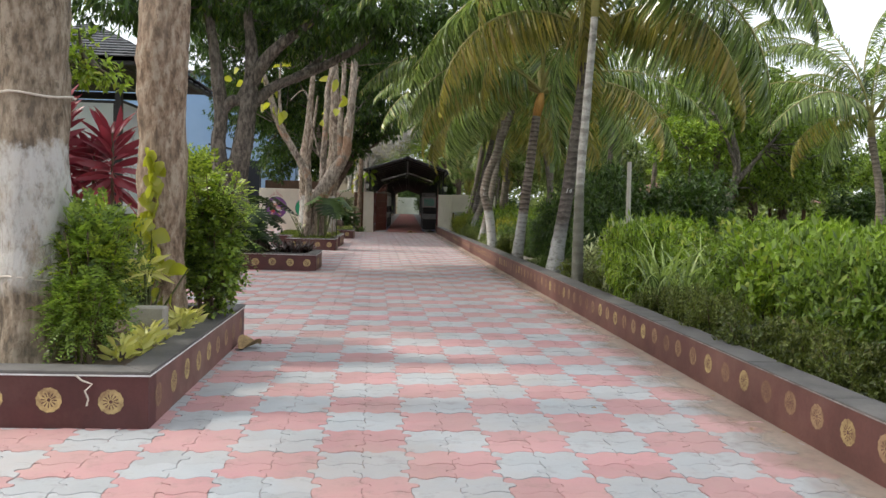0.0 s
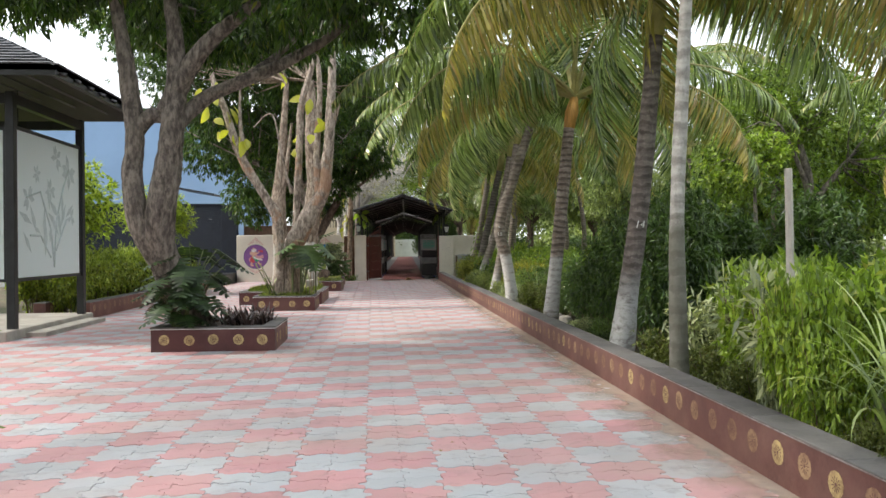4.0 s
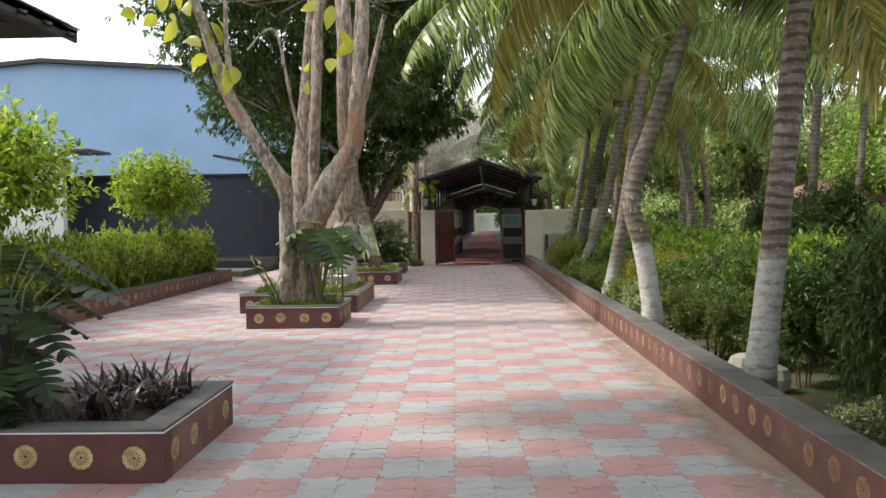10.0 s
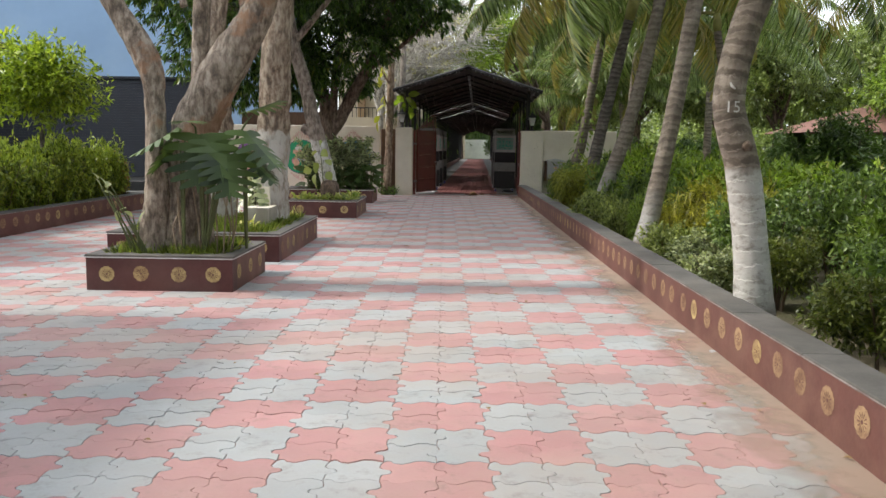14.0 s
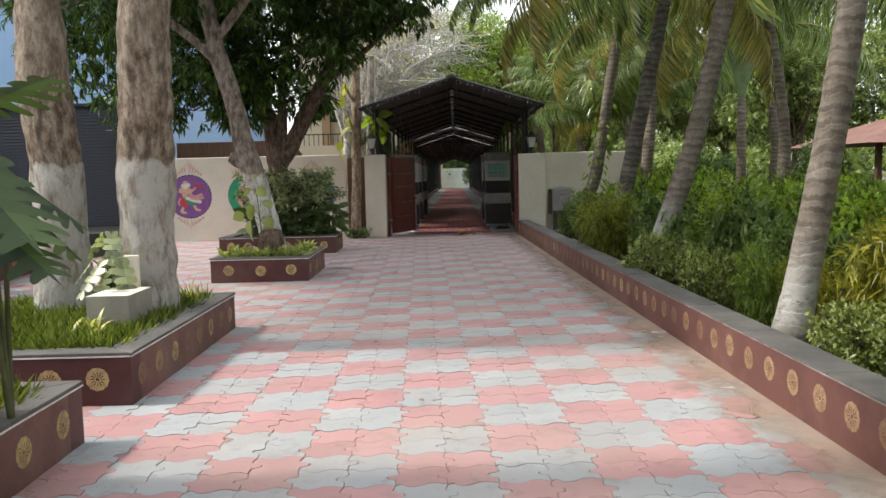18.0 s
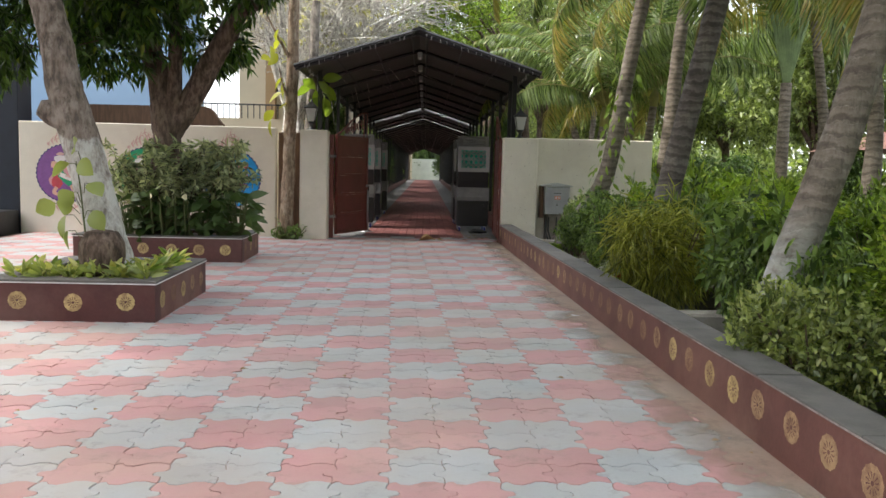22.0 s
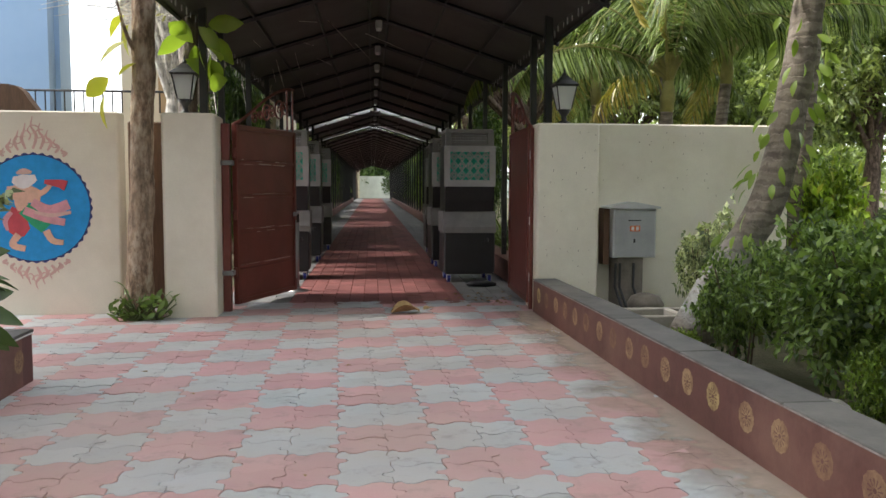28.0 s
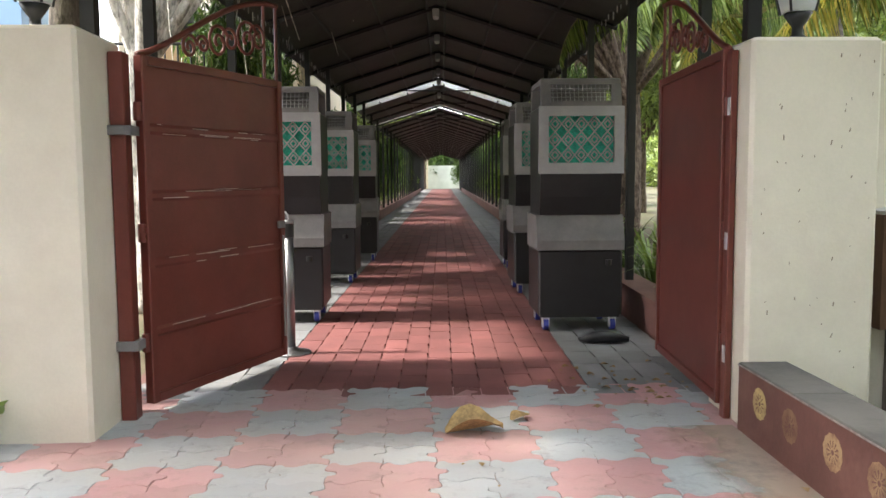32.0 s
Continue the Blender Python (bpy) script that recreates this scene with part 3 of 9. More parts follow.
def leaf_arrays(rng, P, D, L, W, fold=0.15, mid=0.42, curl=0.0):
    """Pointed leaves from P along D: four corners, folded along the middle."""
    n = len(P)
    D = unit(D)
    # leaves turn their upper faces towards the sky
    N = rng.normal(size=(n, 3)) * 0.55 + [0, 0, 1.0]
    N = unit(N - D * np.sum(N * D, 1, keepdims=True))
    S = np.cross(D, N)
    L, W = np.broadcast_to(L, n)[:, None], np.broadcast_to(W, n)[:, None]
    a = P + D * L * mid + S * W / 2 + N * W * fold
    b = P + D * L * mid - S * W / 2 + N * W * fold
    tip = P + D * L - N * L * curl
    V = np.stack([P, a, tip, b], 1).reshape(-1, 3)
    i = np.arange(n)[:, None] * 4
    F = np.concatenate([i + [0, 1, 2], i + [0, 2, 3]], 1).reshape(-1, 3)
    return V, F


def leaf_mesh(name, rng, P, D, L, W, **k):
    V, F = leaf_arrays(rng, P, D, L, W, **k)
    return mesh_np(name, V, F)


def blob_points(rng, blobs, n, shell=0.55):
    """Points in ragged blobs ((x, y, z), (rx, ry, rz)), most of them towards the outside, with the way outwards."""
    vol = np.array([r[0] * r[1] + r[1] * r[2] + r[0] * r[2] for _, r in blobs])
    which = rng.choice(len(blobs), n, p=vol / vol.sum())
    C, R = np.array([b[0] for b in blobs])[which], np.array([b[1] for b in blobs])[which]
    U = unit(rng.normal(size=(n, 3)))
    ph = which * 1.7
    rag = 1 + 0.28 * np.sin(U[:, 0] * 5 + ph) * np.cos(U[:, 1] * 4 + ph * 2) + 0.16 * np.sin(U[:, 2] * 9 + ph * 3) + 0.10 * rng.normal(size=n)
    rad = (shell + (1 - shell) * rng.random(n) ** 0.5) * rag
    return C + U * R * rad[:, None], U


def crown(name, seed, blobs, whorls, per, L, W, droop=0.5, shell=0.45, curl=0.1):
    """Leaves in whorls at twig ends spread through blobs."""
    rng = np.random.default_rng(seed)
    P, U = blob_points(rng, blobs, whorls, shell)
    P, U = np.repeat(P, per, 0), np.repeat(U, per, 0)
    D = unit(rng.normal(size=P.shape)) * 0.9 + U * 0.55 + [0, 0, -droop]
    P = P + rng.normal(size=P.shape) * L * 0.22
    s = rng.uniform(0.7, 1.25, len(P))
    return leaf_mesh(name, rng, P, D, L * s, W * s, curl=curl)


def smooth_path(pts, steps=5):
    """A rounder line through points, with the radius as fourth number."""
    P = np.array(pts, dtype=float)
    out = []
    for i in range(len(P) - 1):
        p0, p1, p2, p3 = P[max(i - 1, 0)], P[i], P[i + 1], P[min(i + 2, len(P) - 1)]
        for k in range(steps):
            t = k / steps
            out.append(0.5 * (2 * p1 + (p2 - p0) * t + (2 * p0 - 5 * p1 + 4 * p2 - p3) * t * t + (3 * p1 - p0 - 3 * p2 + p3) * t ** 3))
    out.append(P[-1])
    return np.array(out)


def limb(geo, pts, sides=10, wobble=0.18, steps=16):
    Q = smooth_path(pts, steps)
    geo.tube([q[:3] for q in Q], [max(q[3], 0.004) for q in Q], sides, True, wobble)
    return Q


def twigs(geo, rng, ends, targets, r0=0.03):
    """Thin branches from limb ends out into the crown."""
    for t in targets:
        e = min(ends, key=lambda q: (Vector(q) - Vector(t)).length)
        a, b = Vector(e), Vector(t)
        m = a.lerp(b, 0.5) + Vector(rng.normal(size=3) * 0.12 * (b - a).length)
        geo.tube([a, m, b], [r0, r0 * 0.6, r0 * 0.2], 5, False)

# ---- ground, paving ----
solo("ground", Geo().add([(-900, -900, -0.06), (900, -900, -0.06), (900, 900, -0.06), (-900, 900, -0.06)], [(0, 1, 2, 3)]), GROUND,
     "bare brown garden soil with patches of low green", "ground", "structure")
plaza = solo("pavement", Geo().box(-6.2, 2.62, -6.0, 42.06, -0.2, -0.0055), JOINT,
             "plaza bed of brown joint sand under the pavers", "pavement", "structure")
GAP, PX, PY = 0.0017, 0.245, 0.2213
SLANT = 0.0145


def paver_outline(side):
    """The jigsaw outline of one interlocking paver, counter-clockwise from its lower left corner; its tongue points to one side."""
    ex = [(0, 0), (0.06, 0.014), (0.13, 0.012), (0.20, -0.014), (0.36, -0.022), (0.5, -0.003), (0.62, 0.019), (0.80, 0.022), (0.92, 0.008)]
    ey = [(0, 0), (0.22, 0), (0.32, 0.004 * side), (0.38, 0.036 * side), (0.48, 0.048 * side), (0.57, 0.040 * side), (0.62, 0.004 * side), (0.72, -0.012 * side), (0.86, -0.008 * side)]
    low = [(u * PX, o) for u, o in ex]
    right = [(PX + o, u * PY) for u, o in ey]
    top = [(u * PX, PY + o) for u, o in ex[1:]][::-1]
    left = [(o, u * PY) for u, o in ey[1:]][::-1]
    pts = low + right + [(PX, PY)] + top + [(0, PY)] + left
    cx, cy = PX / 2, PY / 2
    return np.array([(cx + (x - cx) * (1 - 2 * GAP / PX), cy + (y - cy) * (1 - 2 * GAP / PY)) for x, y in pts])


OUTS = {s: paver_outline(s) for s in (-1, 1)}
NO = len(OUTS[1])


def paver_arrays(out):
    inner = (out - [PX / 2, PY / 2]) * 0.982 + [PX / 2, PY / 2]
    V = np.concatenate([np.c_[out, np.full(NO, -0.014)], np.c_[out, np.full(NO, -0.0022)], np.c_[inner, np.zeros(NO)]])
    i = np.arange(NO)
    j = (i + 1) % NO
    Q = np.concatenate([np.stack([i, j, NO + j, NO + i], 1), np.stack([NO + i, NO + j, 2 * NO + j, 2 * NO + i], 1)])
    return V, Q


PAV = {s: paver_arrays(o) for s, o in OUTS.items()}


def paver_mesh(name, offsets, lift, material, side):
    """Pavers as one mesh: sides, worn edges and top of each."""
    n = len(offsets)
    PV, PQ = PAV[side]
    V = PV[None] + offsets[:, None, :]
    tilt = lift[:, :2]
    V[..., 2] += lift[:, 2:3] + (PV[None, :, 0] - PX / 2) * tilt[:, 0:1] + (PV[None, :, 1] - PY / 2) * tilt[:, 1:2]
    V = V.reshape(-1, 3)
    V[:, 0], V[:, 1] = V[:, 0] - SLANT * (V[:, 1] - 4.16) + 0.125, V[:, 1] + SLANT * V[:, 0]
    k = len(PV)
    me = bpy.data.meshes.new(name)
    faces = [tuple(q) for o in range(n) for q in (PQ + o * k)]
    faces += [tuple(range(o * k + 2 * NO, o * k + 3 * NO)) for o in range(n)]
    me.from_pydata(V.tolist(), [], faces)
    me.materials.append(material)
    return me


def lay_pavers():
    rng = np.random.default_rng(7)
    groups = {}
    for r in range(-44, 172):
        for c in range(-28, 13):
            x, y = c * PX, 4.16 + r * PY
            wx = x - SLANT * (y - 4.16) + 0.125
            wy = y + SLANT * x
            if wx < -6.2 or wx > 2.60 or wy > 42.05:
                continue
            even = (c // 2 + r // 2) % 2 == 0
            near = c in (1, 2) and 0 <= r < 150
            groups.setdefault((even, near, 1 if r % 2 else -1), []).append((x, y, 0.0))
    for (even, near, side), offs in groups.items():
        offs = np.array(offs)
        lift = np.c_[rng.normal(0, 0.009, (len(offs), 2)), rng.uniform(-0.0016, 0.0016, len(offs))]
        mt = RED if even else GREY
        if not near:
            ob = part("paver_field", paver_mesh("paver_field", offs, lift, mt, side), None, plaza,
                      "red interlocking concrete pavers" if even else "pale grey interlocking concrete pavers")
            tagged(ob, kind="stuff")
        else:
            me = paver_mesh("paver", np.zeros((1, 3)), np.zeros((1, 3)), mt, side)
            V = np.array([v.co for v in me.vertices])
            for (x, y, z), lf in zip(offs, lift):
                ob = part("paver", me, None, plaza)
                ob.matrix_basis = pose(x - SLANT * y, y + SLANT * x, lf[2], lf[0] * 20, lf[1] * 20, 0)


solo("sand_edge", Geo().add([(2.05, -6, 0.003), (2.6, -6, 0.003), (2.6, 41.4, 0.003), (2.05, 41.4, 0.003)], [(0, 1, 2, 3)]), FILM, "thin film of pale blown sand along the kerb", "dirt", "structure")


# ---- rosettes and low walls ----
def rosette_mesh(material):
    """A stencilled flower: hub, petals with gaps between them and a scalloped ring, one sheet of paint."""
    n, g = 12, Geo()
    edges = [2 * math.pi * (k + o) / n for k in range(n) for o in (0.0, 0.66)]
    m = len(edges)
    for r in (0.011, 0.018, 0.047, 0.074):
        for k, a in enumerate(edges):
            q = r * (1.06 if r > 0.07 and k % 2 else 1.0)
            g.v.append((q * math.cos(a), -0.0022, q * math.sin(a)))
    for band in range(3):
        for k in range(m):
            if band == 1 and k % 2:
                continue
            j = (k + 1) % m
            g.f.append((band * m + k, band * m + j, band * m + m + j, band * m + m + k))
    me = g.mesh("rosette")
    me.materials.append(material)
    return me


ROS, ROS_OLD = rosette_mesh(ROSETTE), rosette_mesh(ROSETTE_OLD)
KH, KC = 0.332, 0.352


def rosettes_along(parent, a, b, z, turn, gap=0.335, worn=0.0):
    """Painted rosettes on a wall face from a to b; turn is the face's heading."""
    a, b = Vector(a), Vector(b)
    d = b - a
    n = max(1, int(d.length / gap))
    rng = random.Random(int(d.length * 100) + int(a.y * 10))
    for k in range(n):
        p = a + d * ((k + 0.5) / n) + d.normalized() * rng.uniform(-0.02, 0.02)
        part("rosette", ROS_OLD if rng.random() < worn else ROS, None, parent, "", m=pose(p.x, p.y, z + rng.uniform(-0.008, 0.008), 0, rng.uniform(0, 36), turn))


def low_wall(name, x0, x1, y0, y1, face, label):
    """A straight kerb wall along y with a stone coping in slabs; rosettes on the face side."""
    w = thing(name, label, "kerb wall", kind="structure")
    part("wall", Geo().box(x0, x1, y0, y1, -0.1, KH), MAROON, w, "maroon painted plaster")
    k, y = 0, y0
    rng = random.Random(3)
    while y < y1 - 0.05:
        e = min(y1, y + rng.uniform(0.85, 1.25))
        part("coping_slab", Geo().box(x0 - 0.004, x1 + 0.004, y + 0.003, e - 0.003, KH, KC + rng.uniform(-0.002, 0.002), 0.005), COPING, w)
        y = e
    s = -1 if face < 0 else 1
    xe = x0 - 0.006 if s < 0 else x1 + 0.006
    part("edge_bead", Geo().box(min(xe, xe - s * 0.0015), max(xe, xe - s * 0.0015), y0, y1, KH + 0.002, KH + 0.010), BEAD, w, "worn pale line along the coping edge")
    xf = (x0 - 0.0005) if s < 0 else (x1 + 0.0005)
    rosettes_along(w, (xf, y0 + 0.1, 0), (xf, y1 - 0.1, 0), 0.20, -90 if s < 0 else 90, worn=0.82)
    return w


low_wall("kerb_wall", 2.60, 2.84, -6.0, 41.33, -1, "long maroon kerb wall with grey coping and yellow painted rosettes")
low_wall("kerb_wall", -6.42, -6.16, 23.0, 34.9, 1, "maroon kerb wall with grey coping in front of a clipped hedge")
kb = thing("kerb_wall", "short maroon kerb wall returning behind the hedge", "kerb wall", kind="structure")
part("wall", Geo().box(-9.5, -6.43, 34.64, 34.9, -0.1, KH), MAROON, kb)
part("coping_slab", Geo().box(-9.5, -6.45, 34.62, 34.92, KH, KC, 0.008), COPING, kb)


def planter(x0, x1, y0, y1, label):
    """A raised tree bed: four maroon walls, mitred stone coping, white bead, soil."""
    p = thing("planter", label, "planter", "tree planters")
    w = 0.17
    # sides take the lightened colour, front and back the one darkened for shade
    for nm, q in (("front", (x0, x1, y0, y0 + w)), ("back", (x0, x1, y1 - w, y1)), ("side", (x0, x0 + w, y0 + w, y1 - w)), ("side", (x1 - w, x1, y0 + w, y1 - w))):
        part(nm + "_wall", Geo().box(*q, -0.05, KH), MAROON_PALE if nm == "side" else SHADED_MAROON, p, "faded maroon plaster, its colour also lifted for sky light" if nm == "side" else "maroon painted plaster with shade darkened into its colour")
    o, i = 0.010, 0.20
    X0, X1, Y0, Y1 = x0 - o, x1 + o, y0 - o, y1 + o
    a0, a1, b0, b1 = x0 + i, x1 - i, y0 + i, y1 - i
    for quad in ([(X0, Y0), (X1, Y0), (a1, b0), (a0, b0)], [(X1, Y0), (X1, Y1), (a1, b1), (a1, b0)],
                 [(X1, Y1), (X0, Y1), (a0, b1), (a1, b1)], [(X0, Y1), (X0, Y0), (a0, b0), (a0, b1)]):
        c = (sum(u for u, _ in quad) / 4, sum(v for _, v in quad) / 4)
        lo = [(c[0] + (u - c[0]) * 0.998, c[1] + (v - c[1]) * 0.998) for u, v in quad]
        hi = [(c[0] + (u - c[0]) * 0.985, c[1] + (v - c[1]) * 0.985) for u, v in quad]
        vs = [(u, v, KH) for u, v in lo] + [(u, v, KC - 0.006) for u, v in lo] + [(u, v, KC) for u, v in hi]
        fs = [(3, 2, 1, 0), (8, 9, 10, 11)] + [(4 * r + k, 4 * r + (k + 1) % 4, 4 * r + 4 + (k + 1) % 4, 4 * r + 4 + k) for r in range(2) for k in range(4)]
        part("coping_slab", Geo().add(vs, fs), COPING, p)
    e = 0.013
    for q in ((x0 - e, x1 + e, y0 - e, y0 - 0.0005), (x1 + 0.0005, x1 + e, y0, y1), (x0 - e, x0 - 0.0005, y0, y1)):
        part("white_bead", Geo().box(*q, KH - 0.010, KH - 0.001), WHITE_LINE, p, "thin white line under the coping")
    g = Geo()
    n = 10
    rng = random.Random(int(y0 * 10))
    vs = [(a0 - 0.04 + (a1 - a0 + 0.08) * u / n, b0 - 0.04 + (b1 - b0 + 0.08) * v / n, KH - 0.03 + rng.uniform(-0.02, 0.03)) for v in range(n + 1) for u in range(n + 1)]
    g.add(vs, [(v * (n + 1) + u, v * (n + 1) + u + 1, (v + 1) * (n + 1) + u + 1, (v + 1) * (n + 1) + u) for v in range(n) for u in range(n)])
    part("soil", g, SOIL, p, "dark planting soil", True)
    rosettes_along(p, (x0 + 0.03, y0 - 0.0005, 0), (x1 - 0.03, y0 - 0.0005, 0), 0.17, 0, 0.34)
    rosettes_along(p, (x1 + 0.0005, y0 + 0.03, 0), (x1 + 0.0005, y1 - 0.03, 0), 0.17, 90, 0.34, worn=0.6)
    return p


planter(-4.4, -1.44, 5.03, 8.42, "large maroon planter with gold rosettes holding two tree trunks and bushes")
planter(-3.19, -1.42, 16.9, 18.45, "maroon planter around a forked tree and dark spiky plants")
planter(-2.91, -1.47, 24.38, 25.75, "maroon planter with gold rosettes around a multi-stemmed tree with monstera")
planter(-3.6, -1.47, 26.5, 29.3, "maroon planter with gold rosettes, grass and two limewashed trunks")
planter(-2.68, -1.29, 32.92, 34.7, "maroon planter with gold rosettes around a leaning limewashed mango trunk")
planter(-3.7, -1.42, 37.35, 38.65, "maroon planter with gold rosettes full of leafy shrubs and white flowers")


# ---- boundary wall, pillars ----
def cuboid(name, q, material, label, category, b=0.015):
    return solo(name, Geo().box(*q, b), material, label, category, "structure")


cuboid("wall_north_1", (-6.32, -1.62, 41.6, 41.85, -0.1, 2.05), CREAM, "cream plastered boundary wall with painted round murals", "wall")
cuboid("wall_north_2", (3.30, 5.55, 41.62, 41.88, -0.1, 1.99), CREAM, "cream plastered boundary wall with rain streaks", "wall")
# added dark panel: stands in for the shadowed gap between trunk and pillar
cuboid("wall_north_3", (-1.62, -1.14, 41.95, 42.05, -0.1, 1.98), BROWN, "dark brown panel standing in for the shadow gap behind a trunk", "wall")
cuboid("gate_pillar_1", (-1.13, -0.62, 41.27, 41.85, -0.1, 2.02), CREAM, "cream plastered gate pillar", "pillar", 0.02)
cuboid("gate_pillar_2", (2.64, 3.30, 41.36, 41.88, -0.1, 1.97), CREAM, "cream plastered gate pillar with dark flecks", "pillar", 0.02)
# the wall runs on behind the shrubs, away from the gate
cuboid("wall_north_4", (5.30, 5.55, 41.88, 47.0, -0.1, 1.95), CREAM, "cream boundary wall turning away from the path", "wall")

# flecks where the paint has come off
fl = Geo()
rf = random.Random(5)
for _ in range(46):
    x, z, s = rf.uniform(2.7, 3.26), rf.uniform(0.1, 1.92), rf.uniform(0.0018, 0.004)
    h = s * rf.uniform(1.0, 4.0)
    k = s * rf.uniform(-2, 2)
    fl.prism([(x - s, z - h), (x + s * 0.6, z - h * 0.9), (x + s + k, z + h * 0.8), (x - s * 0.4 + k, z + h)], "y", 41.3588, 41.3605)
for _ in range(40):
    x, z, s = rf.uniform(3.35, 5.4), rf.uniform(1.2, 1.93), rf.uniform(0.002, 0.005)
    fl.prism([(x - s, z), (x, z - s * 4), (x + s, z), (x, z + s)], "y", 41.6188, 41.6205)
part("paint_fleck", fl, FLECK, bpy.data.objects["gate_pillar_2"], "dark flecks of lost paint")


# ---- murals ----
def mural(name, cx, cz, r, disc, seed, label):
    """A round wall painting: coloured disc, beaded rim, plain shapes in it and pink scrollwork round it."""
    p = thing(name, label, "mural", "wall murals", at=(cx, 41.6, cz))
    rng = random.Random(seed)
    circ = lambda R, n=40: [(R * math.cos(2 * math.pi * k / n), R * math.sin(2 * math.pi * k / n)) for k in range(n)]
    part("disc", Geo().prism(circ(r), "y", -0.004, 0.0), disc, p)
    sc = [(r * (1.035 + 0.018 * math.cos(40 * 2 * math.pi * k / 240)) * math.cos(2 * math.pi * k / 240), r * (1.035 + 0.018 * math.cos(40 * 2 * math.pi * k / 240)) * math.sin(2 * math.pi * k / 240)) for k in range(240)]
    part("rim", Geo().prism(sc, "y", -0.0025, 0.0), MDARK, p, "dark scalloped rim")

    def ribbon(pts, w, depth):
        gg = Geo()
        Q = smooth_path([(x, 0, z, w0) for x, z, w0 in pts], 5)
        L, R = [], []
        for i, q in enumerate(Q):
            d = Q[min(i + 1, len(Q) - 1)] - Q[max(i - 1, 0)]
            nx, nz = -d[2], d[0]
            m = math.hypot(nx, nz) or 1
            L.append((q[0] + nx / m * q[3] * w, q[2] + nz / m * q[3] * w))
            R.append((q[0] - nx / m * q[3] * w, q[2] - nz / m * q[3] * w))
        gg.prism(L + R[::-1], "y", -depth, -0.002)
        return gg

    k = r / 0.52
    S = lambda pts: [(x * k, z * k, w * k) for x, z, w in pts]
    part("painted_shape", ribbon(S([(-0.12, -0.02, 0.10), (-0.16, -0.16, 0.12), (-0.08, -0.24, 0.05)]), 1, 0.006), MRED if seed != 2 else MSKIN, p)
    part("painted_shape", ribbon(S([(-0.10, 0.0, 0.07), (0.02, -0.12, 0.07), (0.10, -0.20, 0.06)]), 1, 0.007), MGREEN if seed != 2 else MBLUE, p)
    part("painted_shape", ribbon(S([(-0.26, 0.16, 0.05), (-0.08, 0.14, 0.09), (0.06, 0.12, 0.05)]), 1, 0.008), MSKIN, p)
    part("painted_shape", ribbon(S([(-0.20, 0.28, 0.03), (-0.10, 0.26, 0.07), (0.02, 0.30, 0.03)]), 1, 0.009), MWHITE, p)
    part("painted_shape", ribbon(S([(-0.02, 0.06, 0.04), (0.14, -0.02, 0.05), (0.32, 0.04, 0.05)]), 1, 0.010), MPINK, p)
    part("painted_shape", ribbon(S([(-0.10, -0.02, 0.04), (0.10, -0.10, 0.04), (0.28, -0.14, 0.035)]), 1, 0.011), MWHITE if seed != 3 else MPINK, p)
    part("painted_shape", ribbon(S([(-0.16, -0.26, 0.035), (-0.22, -0.36, 0.03), (-0.10, -0.40, 0.03)]), 1, 0.012), MSKIN, p)
    part("painted_shape", ribbon(S([(0.10, -0.22, 0.035), (0.16, -0.32, 0.03), (0.26, -0.34, 0.025)]), 1, 0.013), MSKIN, p)
    part("painted_shape", ribbon(S([(-0.15, 0.14, 0.035), (-0.13, 0.06, 0.06), (-0.11, -0.02, 0.05)]), 1, 0.0065), MSKIN, p)
    part("painted_shape", ribbon(S([(-0.02, 0.10, 0.025), (0.10, 0.17, 0.025), (0.16, 0.24, 0.02)]), 1, 0.0095), MSKIN, p)
    part("painted_shape", ribbon(S([(0.0, -0.04, 0.016), (0.16, -0.07, 0.02), (0.34, -0.04, 0.016)]), 1, 0.0125), MLINE, p)
    part("painted_shape", ribbon(S([(-0.22, -0.04, 0.02), (-0.28, -0.12, 0.025), (-0.26, -0.22, 0.012)]), 1, 0.0085), MPINK, p)
    part("painted_shape", ribbon(S([(-0.16, 0.34, 0.012), (-0.09, 0.36, 0.03), (-0.02, 0.35, 0.012)]), 1, 0.0105), MLINE, p)
    part("painted_shape", ribbon(S([(0.10, 0.26, 0.02), (0.24, 0.24, 0.04), (0.30, 0.22, 0.05)]), 1, 0.014), MRED, p)
    # scrollwork above and below
    for sgn in (1, -1):
        for kx in range(-4, 5):
            x, z0 = kx * 0.07, sgn * (math.sqrt(max(0.01, (r * 1.06) ** 2 - (kx * 0.07) ** 2)) + 0.03)
            h = (0.32 - abs(kx) * 0.06) * (1 if sgn > 0 else 0.7)
            cz_, rr = z0 + sgn * h * 0.55, h * 0.22
            sp_ = [(x + rr * (1 - 0.75 * q / 12) * math.cos(0.5 * q + kx), cz_ + rr * (1 - 0.75 * q / 12) * math.sin(0.5 * q + kx), 0.007 - 0.0004 * q) for q in range(13)]
            part("scroll", ribbon(sp_, 1, 0.005), MLINE, p)
            pts = [(x, z0, 0.010), (x + 0.035 * (1 if kx >= 0 else -1), z0 + sgn * h * 0.4, 0.016), (x - 0.012, z0 + sgn * h * 0.7, 0.009), (x + 0.004, z0 + sgn * h, 0.003)]
            part("scroll", ribbon(pts, 1, 0.004), MLINE, p)
    return p


mural("wall_mural", -5.48, 1.10, 0.52, PURPLE, 1, "round purple wall painting of plain coloured shapes with pink scrolls")
mural("wall_mural", -4.02, 1.10, 0.50, MGREEN, 2, "round green wall painting of plain coloured shapes with pink scrolls")
mural("wall_mural", -2.44, 1.08, 0.53, MBLUE, 3, "round blue wall painting of plain coloured shapes with pink scrolls")

